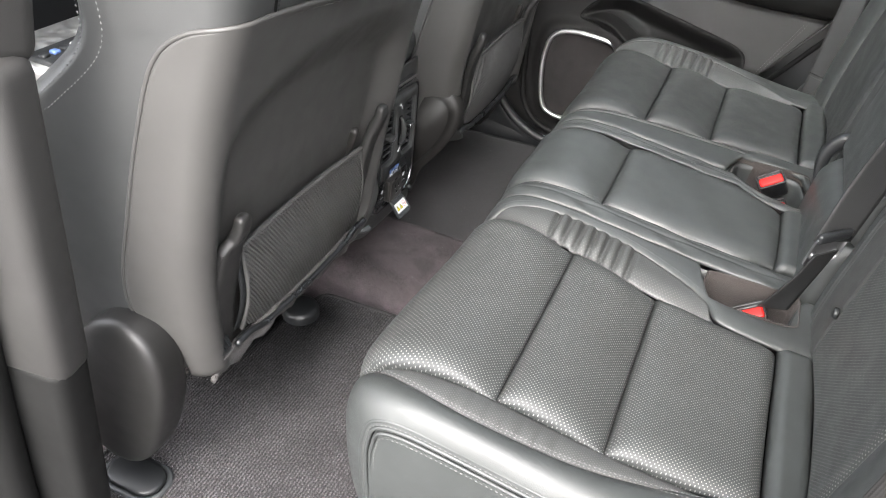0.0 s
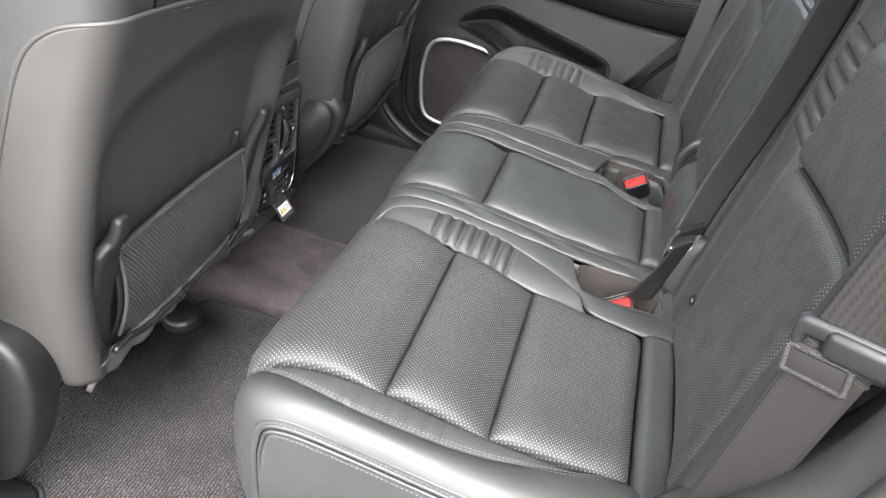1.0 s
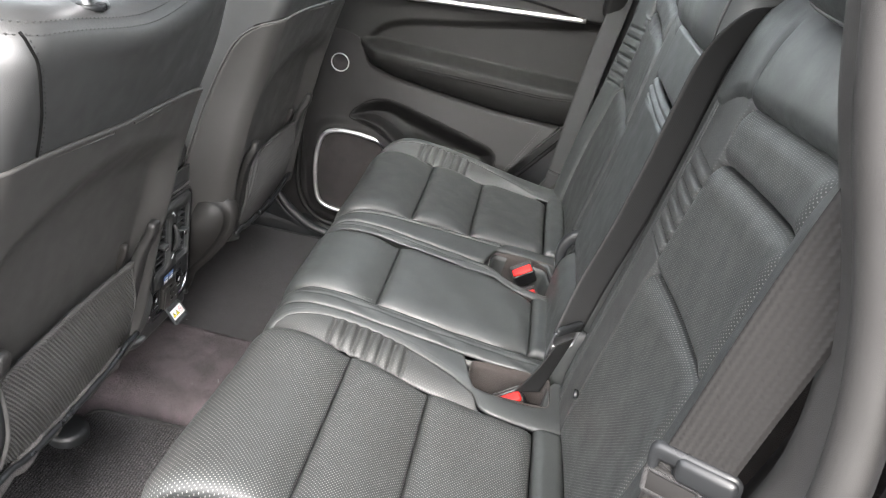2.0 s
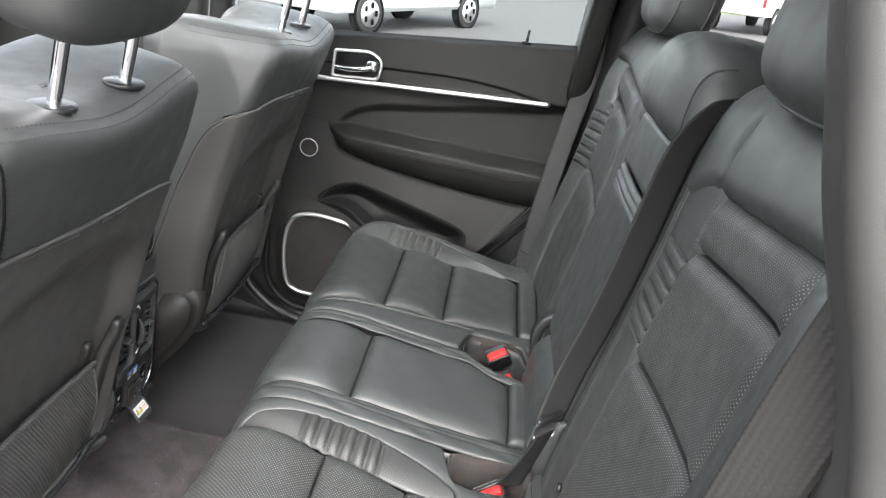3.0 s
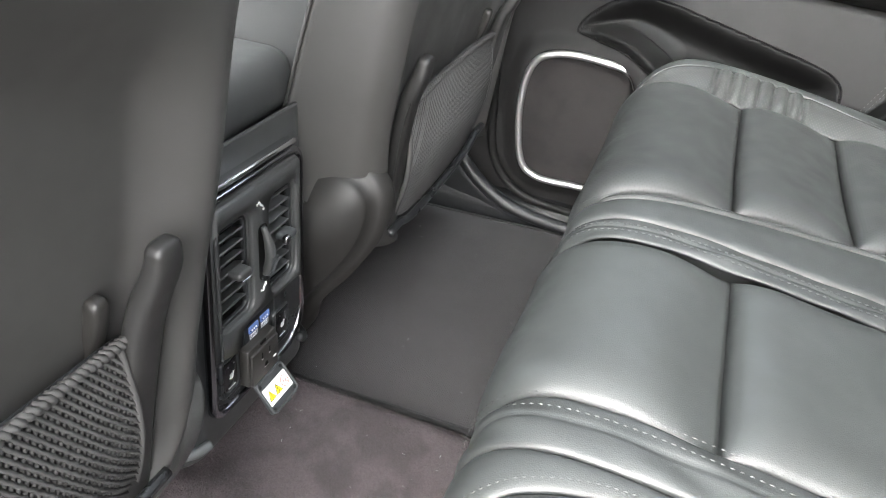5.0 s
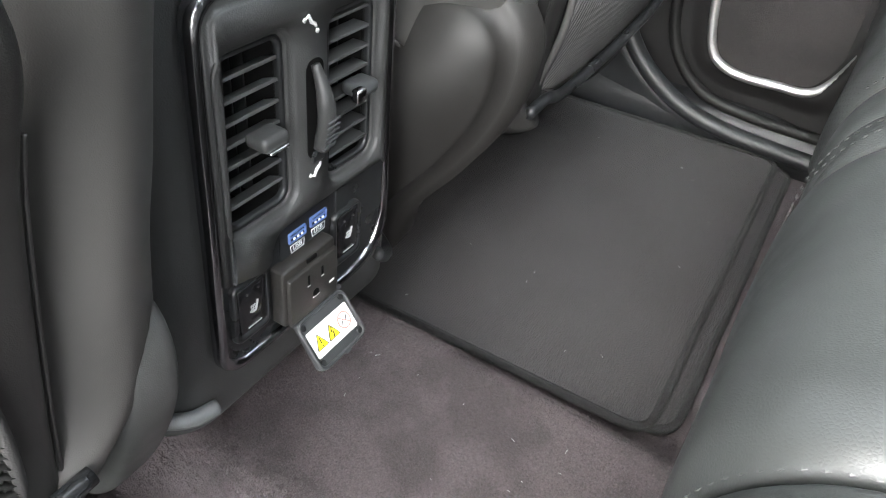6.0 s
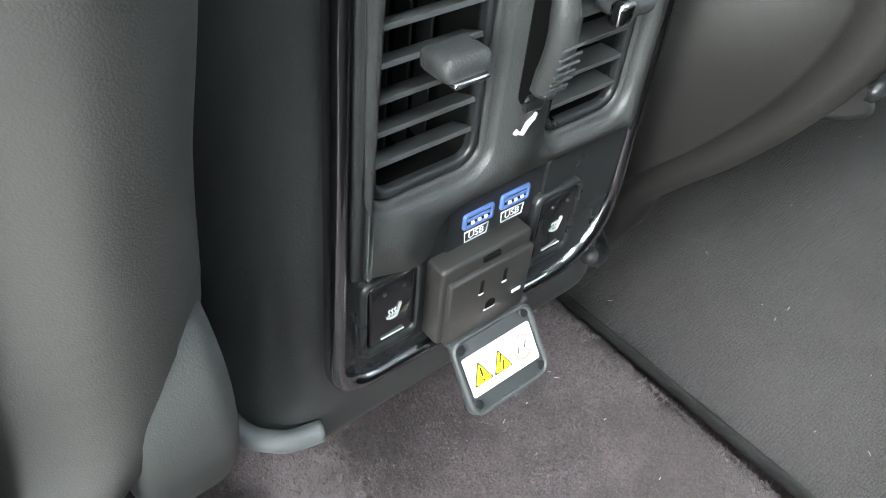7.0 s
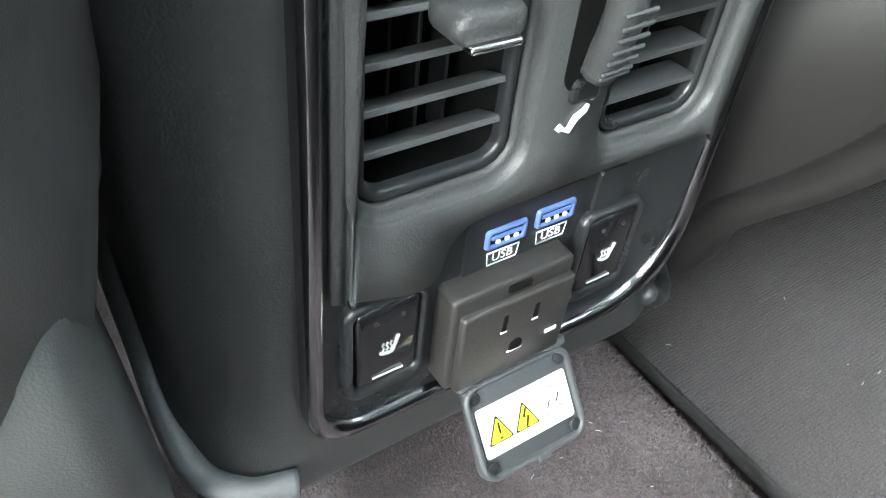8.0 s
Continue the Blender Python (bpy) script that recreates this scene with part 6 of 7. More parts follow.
POCKET = [(-0.164, 0.363), (-0.150, 0.394), (-0.114, 0.424), (-0.073, 0.440), (-0.029, 0.439), (0.044, 0.424), (0.109, 0.409), (0.188, 0.391), (0.229, 0.376), (0.246, 0.353), (0.240, 0.315), (0.19, 0.285), (0.0, 0.285), (-0.033, 0.321), (-0.079, 0.342), (-0.127, 0.351)]
CUP = [(-0.160, 0.362), (-0.134, 0.378), (-0.089, 0.382), (-0.04, 0.367), (-0.003, 0.345), (0.02, 0.31), (-0.02, 0.310), (-0.042, 0.327), (-0.080, 0.346), (-0.127, 0.355)]
SPEAKER = [(-0.218, 0.130), (-0.232, 0.223), (-0.222, 0.298), (-0.185, 0.326), (-0.109, 0.328), (-0.052, 0.308), (-0.035, 0.21), (-0.07, 0.112), (-0.126, 0.098), (-0.187, 0.100)]
ARM_LOW = eased([(-0.50, 0.60), (-0.20, 0.585), (-0.153, 0.557), (-0.125, 0.518), (-0.08, 0.503), (-0.02, 0.492), (0.119, 0.478), (0.259, 0.469), (0.50, 0.468)])
RECESS_TOP = eased([(-0.50, 0.55), (-0.20, 0.565), (-0.155, 0.570), (-0.108, 0.618), (-0.046, 0.646), (0.08, 0.670), (0.206, 0.695), (0.433, 0.738), (0.50, 0.742)])


def sill_z(x):
    return 0.812 + 0.135 * (x + 0.12)


def strip_z(x):
    return 0.697 + 0.085 * (x + 0.10)


def far_door():
    door = thing("rear_door", "closed rear door with black trim, silver strip and speaker", "car door")

    def depth(X, Z):
        top = sill_z(X)
        pocket = in_shape(X, Z, POCKET, 0.062)
        cup = in_shape(X, Z, CUP, 0.022)
        spk = in_shape(X, Z, SPEAKER, 0.010)
        rim = in_shape(X, Z, [(x + (x + 0.13) * 0.36, z + (z - 0.21) * 0.30) for x, z in SPEAKER], 0.030)
        low, high = ARM_LOW(X), RECESS_TOP(X)
        ahead = step(X, -0.165, -0.10)
        top_edge = 0.572
        # armrest: stands out most at its upper edge and draws in towards its lower one
        u = np.clip((Z - low) / np.maximum(top_edge - low, 0.01), 0, 1)
        arm = ahead * np.sin(0.5 * np.pi * np.clip(u * 1.15, 0, 1)) ** 0.8 * (1 - step(Z, top_edge - 0.010, top_edge + 0.012))
        recess = ahead * step(Z, top_edge - 0.004, top_edge + 0.014) * (1 - step(Z, high - 0.022, high + 0.004))
        upper = step(Z, strip_z(X) - 0.012, strip_z(X) + 0.002)
        leaf_top = strip_z(X) + 0.040 * np.clip(1 - (np.clip(X - 0.06, 0, 1) / 0.31) ** 2.2, 0, 1)
        leaf = step(Z, strip_z(X), strip_z(X) + 0.004) * (1 - step(Z, leaf_top - 0.004, leaf_top)) * step(X, -0.22, -0.2) * (1 - step(X, 0.365, 0.375))
        under = step(low - Z, 0.0, 0.008) * np.clip((low - Z) / 0.13, 0, 1) * step(X, -0.14, 0.02)
        groove = np.exp(-(((Z - low) / 0.006) ** 2)) * step(X, -0.16, -0.13)
        Y = DOOR_Y - 0.016 * upper - 0.050 * arm + 0.016 * recess + 0.008 * leaf - 0.030 * under + 0.006 * groove
        Y = Y + 0.044 * pocket - 0.024 * cup - 0.012 * rim + 0.016 * spk
        Y = Y + 0.02 * step(Z, top - 0.012, top)
        return Y

    # rows of the trim follow the armrest's lower edge and the silver strip
    xs = np.linspace(-0.50, 0.50, 300)
    bands = ((-0.02 + 0 * xs, ARM_LOW(xs), 160), (ARM_LOW(xs), strip_z(xs) - 0.006, 80), (strip_z(xs) - 0.006, sill_z(xs), 50))
    made = (("lower_panel", MIDTRIM, "dark grey lower door panel"), ("armrest_panel", DOORLEATHER, "black leather armrest panel"), ("door_panel", TRIM, "soft black moulded door trim"))
    for (lo, hi, rows), (name, mat, lab) in zip(bands, made):
        V = np.linspace(0, 1, rows)
        X, Z = xs[:, None] + 0 * V, lo[:, None] + (hi - lo)[:, None] * V
        p = np.stack([X, depth(X, Z), Z], -1).reshape(-1, 3)
        faces = grid_faces(*X.shape)[:, ::-1]
        mx, mz = p[faces].mean(1)[:, [0, 2]].T
        # the trim ends in a slanting rear edge beside the seat
        keep = ~((mz < 0.475) & (mx > 0.274 + (mz - 0.32) * 0.735))
        hollow = keep & (in_shape(mx, mz, POCKET, 0.012) > 0.5)
        for nm, where, mt, lb in ((name, keep & ~hollow, mat, lab), ("door_pocket", hollow, POCKETBLACK, "smooth black map pocket")):
            if where.any():
                used, index = np.unique(faces[where], return_inverse=True)
                ob = link_mesh(nm, p[used], index.reshape(-1, 4), mt, door, lb)
                s = ob.modifiers.new("thickness", "SOLIDIFY")
                s.thickness, s.offset = 0.01, -1
    for shape, lift in ((offset_outline(smooth_path(POCKET, 160, True), -0.004), 0.0005), (smooth_path(CUP, 120, True)[:70], 0.0)):
        q = np.array(shape)
        tube("pocket_line", np.stack([q[:, 0], depth(q[:, 0], q[:, 1]) - lift, q[:, 1]], 1), 0.0011, DEEP, door, "", 5, len(q) > 100)
    for k, (off, r, mat) in enumerate(((0.002, 0.003, MIDTRIM), (0.034, 0.006, DEEP))):
        tube("rear_edge" if k == 0 else "rear_seal", [(0.274 + off + (z - 0.32) * 0.735, DOOR_Y + 0.006 * k - 0.016 - 0.02 * (0.475 - z), z) for z in np.linspace(0.10, 0.478, 24)], r, mat, door, "", 8)
    xs = np.linspace(0.0, 0.42, 80)
    for dz in (0.0, 0.006):
        zs = 0.549 - dz + 0.010 * step(xs, 0.3, 0.42)
        stitches("armrest_stitching", np.stack([xs, depth(xs, zs) - 0.0006, zs], 1), STITCH, door, 0.006, 0.0004)
        tube("armrest_seam", np.stack([xs, depth(xs, zs - 0.003) - 0.0002, zs - 0.003], 1), 0.0008, DEEP, door, "", 5)
    xs = np.linspace(-0.42, 0.372, 60)
    zs = strip_z(xs)
    tube("trim_strip", np.stack([xs, DOOR_Y - 0.022 + 0 * xs, zs], 1), 0.0062, SATINMETAL, door, "satin silver trim strip", 10)
    c = smooth_path(SPEAKER, 140, True)
    tube("speaker_ring", np.stack([c[:, 0], DOOR_Y - 0.019 + 0 * c[:, 0], c[:, 1]], 1), 0.0060, SATINMETAL, door, "satin silver speaker ring", 10, True)
    g = prism([tuple(q) for q in c[::-1] * 1.0], 0.004, Matrix(((1, 0, 0, 0), (0, 0, 1, DOOR_Y - 0.011), (0, 1, 0, 0), (0, 0, 0, 1))))
    part("speaker_grille", g, FELT, door, "dark cloth speaker grille", False)
    part("tweeter", cylinder(0.021, 0.008, (-0.200, DOOR_Y - 0.006, 0.505), "y", 32, bevel=0.002), FELT, door, "round tweeter")
    a = np.linspace(0, 2 * np.pi, 40, endpoint=False)
    tube("tweeter_ring", np.stack([-0.200 + 0.0225 * np.cos(a), DOOR_Y - 0.011 + 0 * a, 0.505 + 0.0225 * np.sin(a)], 1), 0.0017, SATINMETAL, door, "", 6, True)
    # the lower edge of the trim, curving round below the speaker
    e = smooth_path([(-0.285, DOOR_Y - 0.012, 0.45), (-0.280, DOOR_Y - 0.016, 0.33), (-0.280, DOOR_Y - 0.018, 0.236), (-0.268, DOOR_Y - 0.020, 0.127), (-0.219, DOOR_Y - 0.022, 0.066), (-0.142, DOOR_Y - 0.022, 0.048), (0.0, DOOR_Y - 0.02, 0.045), (0.25, DOOR_Y - 0.02, 0.045)], 80)
    tube("lower_edge", e, np.r_[np.linspace(0.002, 0.008, 20), np.full(60, 0.008)], TRIM, door, "rolled lower trim edge", 10)
    # inner handle in its bezel
    m = Matrix(((1, 0, 0, 0), (0, 0, -1, DOOR_Y - 0.022), (0, 1, 0, 0), (0, 0, 0, 1)))
    outer = round_corners_list([(-0.165, 0.698), (-0.045, 0.710), (-0.040, 0.760), (-0.075, 0.778), (-0.165, 0.766)], [0.008, 0.014, 0.02, 0.016, 0.008])
    inner = round_corners_list([(-0.158, 0.705), (-0.052, 0.716), (-0.048, 0.757), (-0.077, 0.770), (-0.158, 0.759)], [0.006, 0.01, 0.014, 0.012, 0.006])
    part("handle_bezel", ring_plate(outer, inner, 0.008, m), SATINMETAL, door, "satin silver handle bezel")
    part("handle_cup", prism(inner, 0.003, m), GLOSS, door, "dark handle recess", False)
    lever = tube("handle_lever", smooth_path([(-0.155, DOOR_Y - 0.024, 0.722), (-0.11, DOOR_Y - 0.036, 0.727), (-0.075, DOOR_Y - 0.034, 0.735), (-0.060, DOOR_Y - 0.026, 0.742)], 24), 0.010, CHROME, door, "chrome door lever", 10, squash=0.6)
    super_solid("lever_end", (-0.068, DOOR_Y - 0.032, 0.742), (0.014, 0.008, 0.013), (0.7, 0.7), CHROME, door, n=(18, 12))
    pin = tube("lock_pin", [(0.284, DOOR_Y + 0.006, 0.862), (0.284, DOOR_Y + 0.006, 0.895)], 0.0035, BLACK, door, "black lock pin", 8)
    part("pin_collar", cylinder(0.012, 0.004, (0.284, DOOR_Y + 0.006, 0.866), "z", 20), BLACK, pin)
    # stitched seam near the rear corner of the lower panel
    for off in (0.0, 0.007):
        k = np.linspace(0, 1, 40)
        x, z = 0.345 - off - 0.105 * k, 0.453 - 0.19 * k
        stitches("stitching", np.stack([x, depth(x, z) - 0.0006, z], 1), STITCH, door, 0.006, 0.0005)
    return door


far_door()

gm, gt, gb = material("window_glass")
gb.inputs["Base Color"].default_value = (0.75, 0.8, 0.79, 1)
gb.inputs["Roughness"].default_value = 0.02
gb.inputs["Transmission Weight"].default_value = 1.0
gb.inputs["IOR"].default_value = 1.02


def pane(name, pts, label):
    bm = bmesh.new()
    bm.faces.new([bm.verts.new(p) for p in pts])
    ob = part(name, bm, gm, None, "", False)
    s = ob.modifiers.new("thickness", "SOLIDIFY")
    s.thickness = 0.004
    ob.visible_shadow = False
    return tagged(ob, label, "car window", kind="structure")


pane("window_1", [(-0.42, 0.755, 0.755), (0.43, 0.755, 0.870), (0.44, 0.63, 1.19), (-0.40, 0.63, 1.19)], "clear side window of the closed rear door")


# ---- shell of the car ----
def box_between(name, a, b, w, d, mat, label, category, parent=None):
    """A rounded bar from a to b, of section w by d."""
    A, B = Vector(a), Vector(b)
    q = (B - A).to_track_quat("Z", "X").to_matrix().to_4x4()
    bm = rounded_box((w, d, (B - A).length), min(w, d) * 0.3, 3, (0, 0, (B - A).length / 2), Matrix.Translation(A) @ q)
    ob = part(name, bm, mat, parent)
    return tagged(ob, label, category, kind="structure") if parent is None else ob


def headliner(X, Y):
    return X, Y, 1.24 - 0.10 * (np.abs(Y) / 0.62) ** 4 - 0.06 * np.clip((np.abs(X - 0.1) - 0.5) / 0.8, 0, 2) ** 2


def roof_panel():
    """The headliner, open under a small glass roof."""
    xs, ys = np.linspace(-0.70, 1.65, 55), np.linspace(-0.62, 0.62, 41)
    X, Y = np.meshgrid(xs, ys, indexing="ij")
    p = np.stack(headliner(X, Y), -1).reshape(-1, 3)
    f = grid_faces(len(xs), len(ys))
    mid = p[f].mean(1)
    hole = (mid[:, 0] > -0.52) & (mid[:, 0] < 0.42) & (np.abs(mid[:, 1]) < 0.27)
    ob = link_mesh("ceiling", p, f[~hole], HEADLINER)
    s = ob.modifiers.new("thickness", "SOLIDIFY")
    s.thickness = 0.03
    return tagged(ob, "light grey cloth headliner around a glass roof", "ceiling", kind="structure")


roof_panel()
pane("window_2", [(-0.54, -0.29, 1.248), (0.44, -0.29, 1.248), (0.44, 0.29, 1.248), (-0.54, 0.29, 1.248)], "glass roof panel above the seats")
pane("window_3", [(-0.68, -0.58, 1.17), (-0.68, 0.58, 1.17), (-1.36, 0.66, 0.86), (-1.36, -0.66, 0.86)], "sloping windscreen above the dashboard")
box_between("pillar_1", (0.47, 0.775, 0.50), (0.50, 0.62, 1.20), 0.16, 0.05, TRIM, "black trim of the pillar behind the far door", "pillar")
box_between("pillar_1_frame", (0.428, 0.772, 0.78), (0.425, 0.632, 1.20), 0.17, 0.05, TRIM, "black window frame before the rear pillar", "pillar")
box_between("pillar_2", (-0.46, 0.78, 0.10), (-0.42, 0.63, 1.20), 0.10, 0.05, TRIM, "black trim of the far pillar behind the front seat", "pillar")
box_between("pillar_3", (-0.375, -0.705, 0.33), (-0.345, -0.700, 0.70), 0.092, 0.055, GREYTRIM, "grey trimmed pillar between the doors on the open side", "pillar")
box_between("pillar_3_lower", (-0.418, -0.712, -0.10), (-0.373, -0.706, 0.352), 0.090, 0.053, TRIM, "black plastic lower cover of the pillar", "pillar")
box_between("pillar_3_upper", (-0.345, -0.700, 0.69), (-0.320, -0.605, 1.22), 0.092, 0.055, GREYTRIM, "upper grey trimmed pillar on the open side", "pillar")
box_between("door_jamb", (-0.520, -0.800, -0.15), (-0.455, -0.790, 0.75), 0.11, 0.05, BLACK, "black painted door jamb", "door jamb")
tagged(tube("door_seal_1", smooth_path([(-0.450, -0.757, -0.08), (-0.432, -0.757, 0.10), (-0.414, -0.752, 0.28), (-0.396, -0.748, 0.42), (-0.380, -0.743, 0.56), (-0.362, -0.705, 0.95), (-0.348, -0.645, 1.2)], 50), 0.021, TRIM, None, "", 14), "black rubber seal along the door opening", "door seal", kind="structure")
for k, dx in enumerate((0.034, 0.052)):
    tagged(tube("jamb_edge_%d" % (k + 1), smooth_path([(-0.452 - dx, -0.775, -0.08), (-0.416 - dx, -0.770, 0.28), (-0.382 - dx, -0.760, 0.56), (-0.364 - dx, -0.72, 0.95)], 30), 0.006, GREYTRIM if k else BLACK, None, "", 8), "thin folded edge of the door jamb", "door jamb", kind="structure")
SEAL = [(0.14, 0.0), (0.24, 0.20), (0.34, 0.40), (0.405, 0.49), (0.455, 0.585), (0.474, 0.66), (0.480, 0.72), (0.474, 0.785), (0.460, 0.845), (0.440, 0.90), (0.414, 0.96), (0.397, 1.01), (0.375, 1.08), (0.35, 1.18)]
for k, (y, r, back, mat, lab) in enumerate(((-0.742, 0.016, 0.010, GREYTRIM, "grey rubber seal along the rear door opening"), (-0.772, 0.012, 0.030, TRIM, "black outer lip of the rear door opening"))):
    tagged(tube("door_seal_%d" % (k + 2), smooth_path([(x + back, y + 0.10 * max(0.0, z - 0.72), z) for x, z in SEAL], 70), r, mat, None, "", 14), lab, "door seal", kind="structure")


def quarter_trim(side, name, label):
    """Trim panel beside the backrest, curving around the wheel arch."""
    def fn(U, V):
        edge = smooth_path([(x + 0.012, z) for x, z in SEAL], 60)
        i = np.clip(np.round(U * 59).astype(int), 0, 59)
        Z = edge[i, 1] + 0 * V
        X = edge[i, 0] + 0.004 + 0.075 * (side > 0) + 0.030 * V**2 - 0.022 * np.sin(np.pi * np.clip(V * 1.2, 0, 1)) ** 1.5 - 0.006 * np.exp(-(((V - 0.06) / 0.03) ** 2))
        Y = side * (0.752 - 0.150 * V - 0.10 * np.maximum(0, Z - 0.72) * (1 - V))
        return X, Y, Z
    return tagged(sheet(name, fn, np.linspace(0, 1, 60), np.linspace(0, 1, 20), GREYTRIM, None, thick=0.01, out=(0, -side, 0)), label, "wall trim", kind="structure")


quarter_trim(-1, "wall_trim_1", "grey plastic trim beside the near backrest")
quarter_trim(1, "wall_trim_2", "grey plastic trim beside the far backrest")
curve = smooth_path([(-0.42, 0.722, 0.42), (-0.375, 0.716, 0.22), (-0.325, 0.706, 0.115), (-0.26, 0.70, 0.055), (-0.17, 0.697, 0.025), (0.0, 0.697, 0.018), (0.30, 0.70, 0.018)], 70)
tagged(tube("trim_1", curve, 0.012, BLACK, None, "", 10), "curved black sill trim rising to the pillar", "trim", kind="structure")
tagged(sheet("trim_2", lambda U, V: (curve[np.round(U * 69).astype(int), 0] - 0.16 * V, curve[np.round(U * 69).astype(int), 1] + 0.015 * V, curve[np.round(U * 69).astype(int), 2] - 0.10 * V), np.linspace(0, 1, 70), np.linspace(0, 1, 8), BLACK, None, thick=0.006, out=(0, -1, 0)), "black plastic kick panel below the pillar", "trim", kind="structure")
tagged(part("bench_base", rounded_box((0.56, 1.26, 0.255), 0.01, 2, (0.36, 0.010, 0.125)), BLACK, None), "black frame under the rear bench", "seat base", kind="structure")
tagged(part("bench_hinge_bar", rounded_box((0.05, 1.24, 0.13), 0.01, 2, (0.479, 0.010, 0.305)), BLACK, None), "black bar between cushion and backrest", "seat base", kind="structure")
tagged(part("trim_3", rounded_box((0.34, 0.48, 0.012), 0.005, 2, (0.135, 0.435, -0.002)), BLACK, None), "black plastic floor trim under the far cushion", "trim", kind="structure")
tagged(part("sill_1", rounded_box((1.0, 0.09, 0.10), 0.03, 4, (-0.05, 0.745, 0.0)), BLACK, None), "black plastic sill along the closed door", "door sill", kind="structure")
tagged(part("sill_2", rounded_box((0.95, 0.09, 0.09), 0.03, 4, (-0.06, -0.775, -0.015)), BLACK, None), "black plastic sill along the open door", "door sill", kind="structure")
tagged(part("wall_front", rounded_box((0.10, 1.46, 0.82), 0.03, 2, (-1.33, 0, 0.40)), BLACK, None), "dark lower wall under the dashboard", "wall", kind="structure")
# added plate: keeps daylight out of the gap behind the door trim's rear edge
tagged(part("wall_far_backing", rounded_box((0.50, 0.03, 0.60), 0.01, 2, (0.36, 0.800, 0.25)), BLACK, None), "black plate added behind the closed rear door to shut out daylight", "door jamb", kind="structure")
tagged(part("wall_far_front", rounded_box((0.85, 0.05, 0.86), 0.02, 2, (-0.92, 0.75, 0.40)), TRIM, None), "black trim of the far front door", "wall", kind="structure")
tagged(part("wall_far_rear", rounded_box((1.1, 0.05, 0.90), 0.02, 2, (1.10, 0.70, 0.42)), GREYTRIM, None), "grey trim of the far side of the boot", "wall", kind="structure")
tagged(part("wall_near_rear", rounded_box((1.1, 0.05, 0.90), 0.02, 2, (1.10, -0.70, 0.42)), GREYTRIM, None), "grey trim of the near side of the boot", "wall", kind="structure")
tagged(part("wall_rear", rounded_box((0.06, 1.40, 0.90), 0.02, 2, (1.66, 0, 0.42)), GREYTRIM, None), "grey trim of the tailgate", "wall", kind="structure")
tagged(part("sill_3", rounded_box((0.85, 0.09, 0.09), 0.03, 4, (-0.94, -0.775, -0.015)), BLACK, None), "black plastic sill along the front door opening", "door sill", kind="structure")


def dashboard():
    d = thing("dashboard", "grey and black dashboard with small coloured buttons", "dashboard")
    part("body", rounded_box((0.32, 1.44, 0.22), 0.07, 5, (-1.17, 0, 0.74)), TRIM, d)
    part("deck", rounded_box((0.26, 0.30, 0.05), 0.015, 3, (-0.95, -0.05, 0.345), pose(0, 0, 0)), SATINMETAL, d, "satin silver console deck")
    part("button_plate", rounded_box((0.09, 0.14, 0.012), 0.005, 2, (-0.93, -0.12, 0.373)), BLACK, d)
    for k in range(5):
        part("button", rounded_box((0.016, 0.016, 0.008), 0.003, 2, (-0.935, -0.175 + 0.024 * k, 0.381)), USBBLUE if k == 1 else SIGNGREY if k % 2 else BLACK, d)
    return d


dashboard()

def lint():
    """Specks and fibres lying on the mats and the carpet."""
    rng = np.random.default_rng(12)
    datas = []
    for k in range(36):
        x, y = (rng.uniform(-0.36, -0.10), rng.uniform(0.19, 0.62)) if k % 2 else (rng.uniform(-0.32, -0.10), rng.uniform(-0.10, 0.10))
        z = 0.0085 if k % 2 else float(floor_z(y)) + 0.0035
        a, l = rng.uniform(0, 6.28), rng.uniform(0.0006, 0.0022)
        d = np.array([math.cos(a), math.sin(a), 0.1]) * l
        p = np.array([x, y, z])
        datas.append(tube_data([p - d, p + 0.3 * d + (0, 0, 0.0004), p + d], 0.00022, 4))
    return tagged(link_mesh("lint", *joined(datas), SIGNGREY), "pale lint specks scattered on the mats", "lint", kind="stuff")


lint()

# ---- outside ----
am, at_, ab = material("asphalt")
t_f = tex_noise(at_, 220, 6, 0.7)
at_.links.new(mixed(at_, t_f, (0.036, 0.036, 0.036), (0.075, 0.075, 0.073)), ab.inputs["Base Color"])
ab.inputs["Roughness"].default_value = 0.9
bump(at_, ab, [(t_f, 0.5, 0.004)])
vm, vt, vb = material("lawn")
v_f = tex_noise(vt, 60, 6, 0.7)
vt.links.new(mixed(vt, v_f, (0.06, 0.12, 0.02), (0.20, 0.26, 0.05)), vb.inputs["Base Color"])
vb.inputs["Roughness"].default_value = 0.95
PAINT = plain("white_car_paint", (0.55, 0.56, 0.56), 0.2, 0.6)
GREYPAINT = plain("dark_car_paint", (0.03, 0.035, 0.04), 0.2, 0.6)
TYRE = plain("tyre_rubber", (0.015, 0.015, 0.015), 0.8)
DARKGLASS = plain("dark_glass", (0.02, 0.025, 0.025), 0.06, 0.6)
GROUND = -0.52
tagged(sheet("ground", lambda X, Y: (X, Y, GROUND + 0 * X), np.linspace(-400, 400, 21), np.linspace(-400, 400, 21), am, None, thick=0.05), "grey asphalt car park", "ground", kind="structure")
tagged(sheet("lawn", lambda X, Y: (X, Y, GROUND + 0.02 + 0.01 * np.sin(X)), np.linspace(8, 90, 30), np.linspace(31, 90, 20), vm, None, thick=0.04), "strip of green lawn beyond the car park", "lawn", kind="structure")


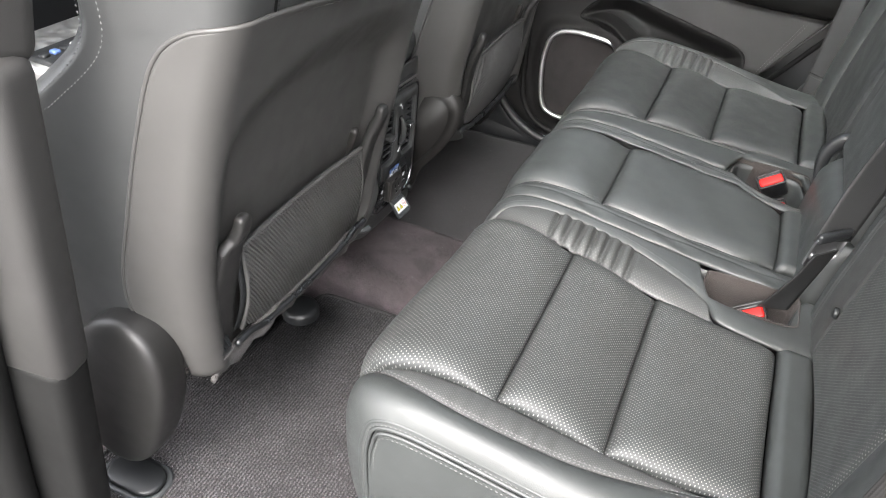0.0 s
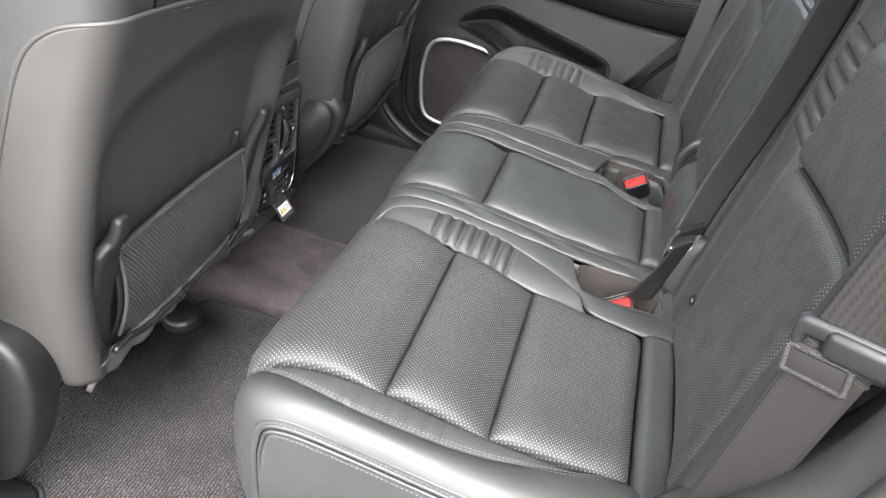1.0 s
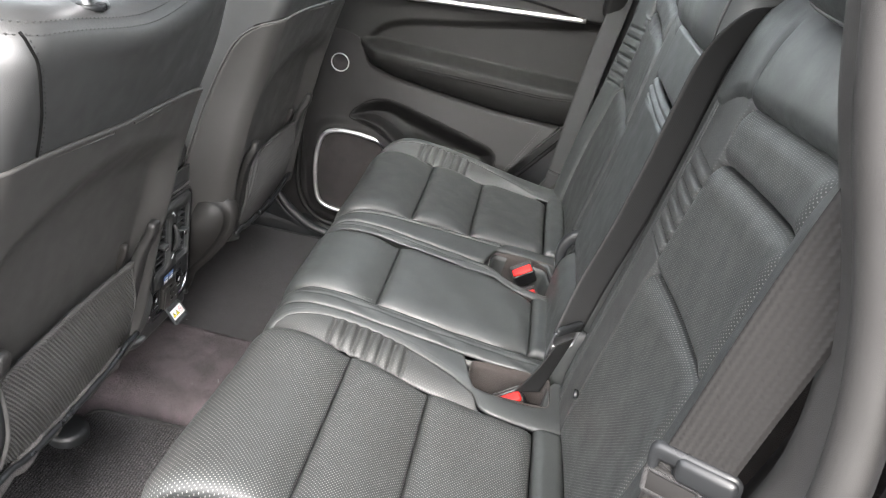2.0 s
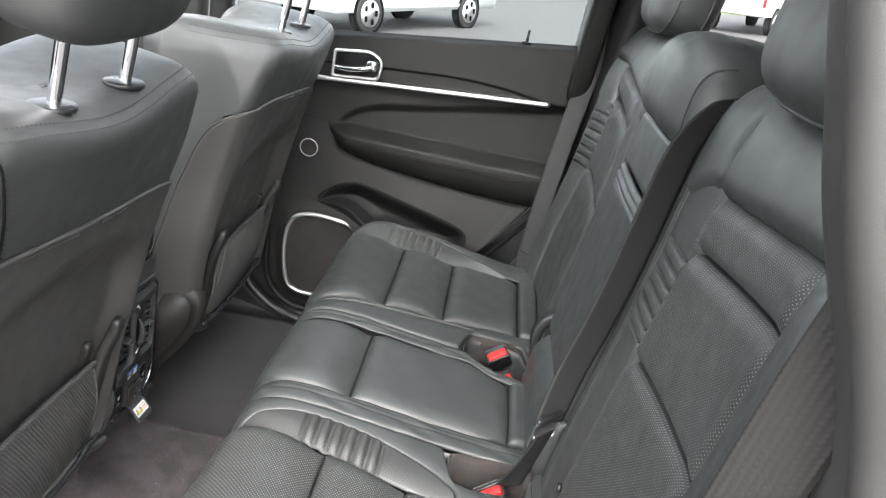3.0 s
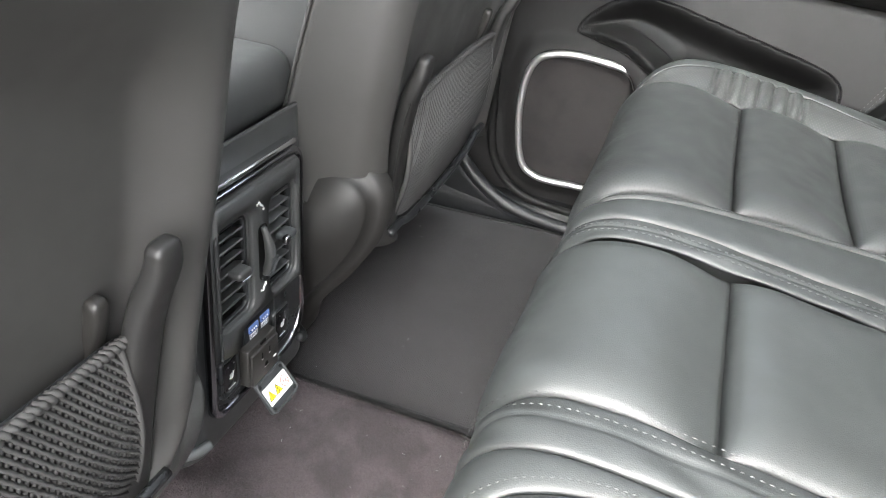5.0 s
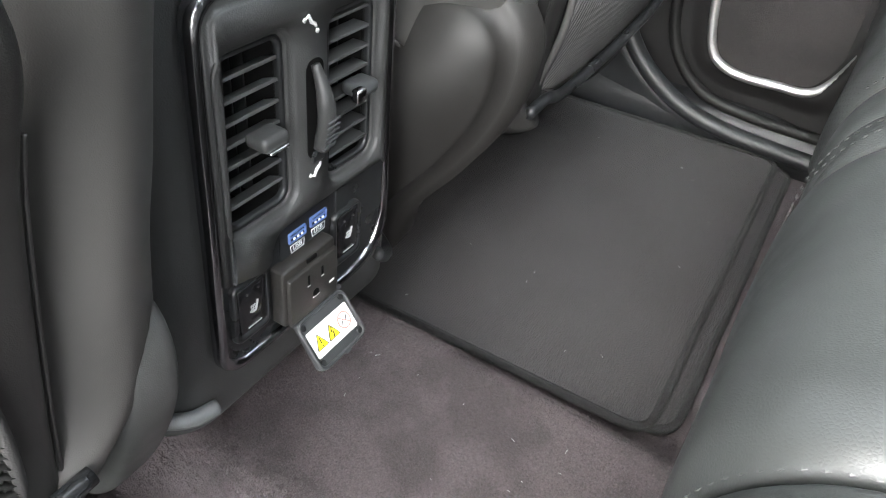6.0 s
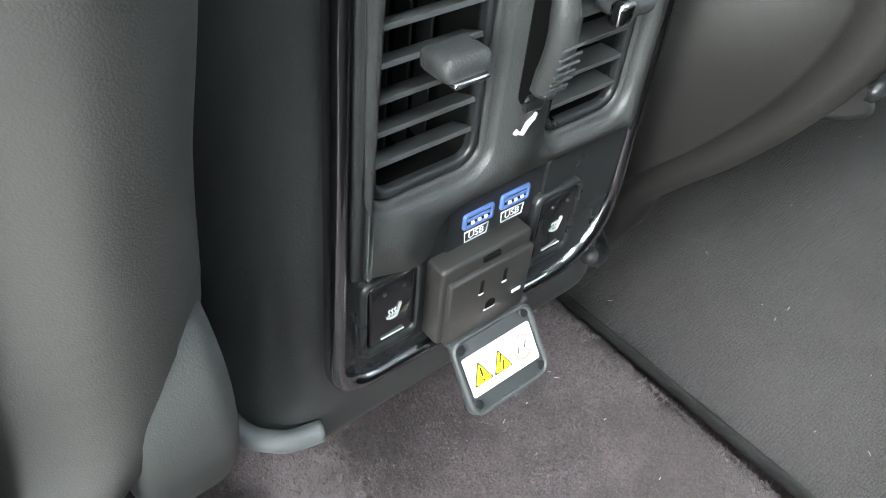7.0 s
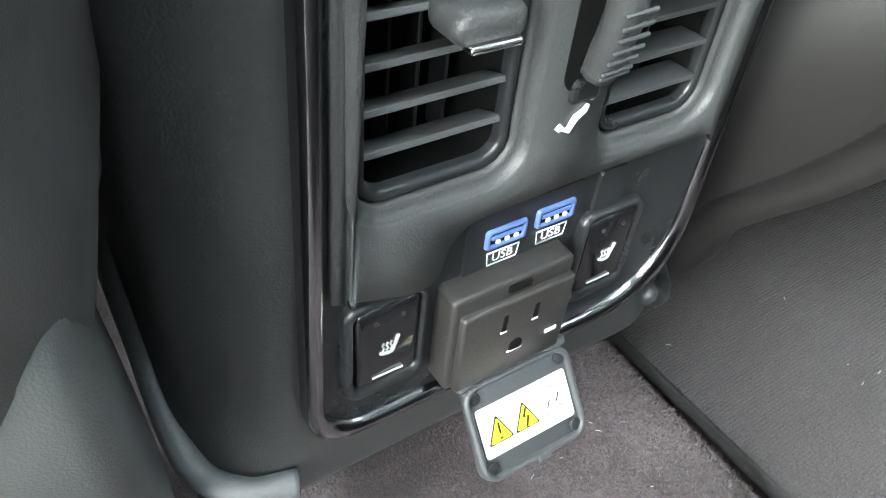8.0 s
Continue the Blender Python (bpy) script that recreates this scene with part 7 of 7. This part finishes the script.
def parked_car(m, paint, label, length=4.9, height=1.75, truck=False):
    car = thing("parked_car", label, "car", "parked cars")
    h = height
    if truck:
        low = [(0, 0.55), (0.1, 1.05), (1.2, 1.12), (length, 1.10), (length, 0.50)]
        cab = [(1.1, 1.10), (1.55, h), (3.3, h), (3.45, 1.10)]
    else:
        low = [(0, 0.35), (0.05, 0.80), (0.95, 1.02), (length - 0.1, 1.08), (length, 0.40)]
        cab = [(0.95, 1.0), (1.75, h), (length - 0.7, h - 0.02), (length - 0.12, 1.06)]
    flat = Matrix(((1, 0, 0, 0), (0, 0, 1, -0.92), (0, 1, 0, 0), (0, 0, 0, 1)))
    flat2 = Matrix(((1, 0, 0, 0), (0, 0, 1, -0.80), (0, 1, 0, 0), (0, 0, 0, 1)))
    part("body", prism(round_corners_list(low, [0.12] * 5), 1.84, m @ flat, 0.08), paint, car)
    part("cabin", prism(round_corners_list(cab, [0.12] * 4), 1.60, m @ flat2, 0.08), paint, car)
    x0, x1 = (1.55, 3.2) if truck else (1.7, length - 0.55)
    for s in (-1, 1):
        for a, b in ((x0, (x0 + x1) / 2 - 0.05), ((x0 + x1) / 2 + 0.05, x1)):
            part("window", rounded_box((b - a, 0.02, h - 1.32), 0.006, 2, ((a + b) / 2, s * 0.805, (h + 1.12) / 2), m), DARKGLASS, car, "dark side window")
        for wx in (0.95, length - 1.05):
            wheel = part("tyre", cylinder(0.34, 0.22, (0, 0, 0), "y", 36, bevel=0.03), TYRE, car, "black tyre")
            wheel.matrix_local = m @ pose(wx, s * 0.83, 0.34)
            rim = part("rim", cylinder(0.235, 0.05, (0, s * 0.10, 0), "y", 30), SATINMETAL, wheel, "silver wheel rim")
            for k in range(5):
                part("spoke_gap", rounded_box((0.07, 0.02, 0.10), 0.01, 1, (0.15 * math.cos(k * 1.257), s * 0.13, 0.15 * math.sin(k * 1.257))), DEEP, rim)
    for s in (-1, 1):
        part("side_molding", rounded_box((length - 2.75, 0.03, 0.07), 0.012, 2, (length / 2 - 0.05, s * 0.93, 0.46), m), paint, car, "long side molding")
        for wx in (1.62, 2.75, 3.62):
            part("door_gap", rounded_box((0.012, 0.010, 0.62), 0.002, 1, (wx, s * 0.9185, 0.74), m), DEEP, car)
        for wx in (0.95, length - 1.05):
            part("wheel_arch", cylinder(0.40, 0.02, (wx, s * 0.912, 0.36), "y", 36), DEEP, car, "dark wheel arch", smooth=False).matrix_world = m
    for s in (-0.86, 0.86):
        part("tail_lamp", rounded_box((0.06, 0.10, 0.30), 0.02, 2, (length - 0.02, s, 0.90), m), RED, car)
    return car


def on_ground(x, y, yaw):
    return pose(x, y, GROUND, 0, 0, yaw)


OUTSIDE = [bpy.data.objects["ground"], bpy.data.objects["lawn"]]
OUTSIDE += [
    parked_car(on_ground(-3.47, 12.04, 59), PAINT, "white minivan parked on the asphalt", 5.1, 1.78),
    parked_car(on_ground(1.5, 33.0, 10), GREYPAINT, "dark car parked far off on the asphalt"),
    parked_car(on_ground(-4.5, 31.0, 12), GREYPAINT, "dark grey car parked behind the minivan"),
    parked_car(on_ground(9.4, 25.4, 236), PAINT, "white pickup truck parked on the asphalt", 5.6, 1.85, True),
    parked_car(on_ground(13.2, 29.0, 236), GREYPAINT, "black pickup truck parked beside the lawn", 5.4, 1.85, True),
    parked_car(on_ground(19.0, 44.0, 20), PAINT, "white car parked far off by the lawn"),
]

# the car stands nose up by a few degrees: set all that belongs to it level with the ground
for ob in list(scene.objects):
    if ob.parent is None and ob not in OUTSIDE and ob not in (cam, sun):
        ob.matrix_world = LEVEL @ ob.matrix_world
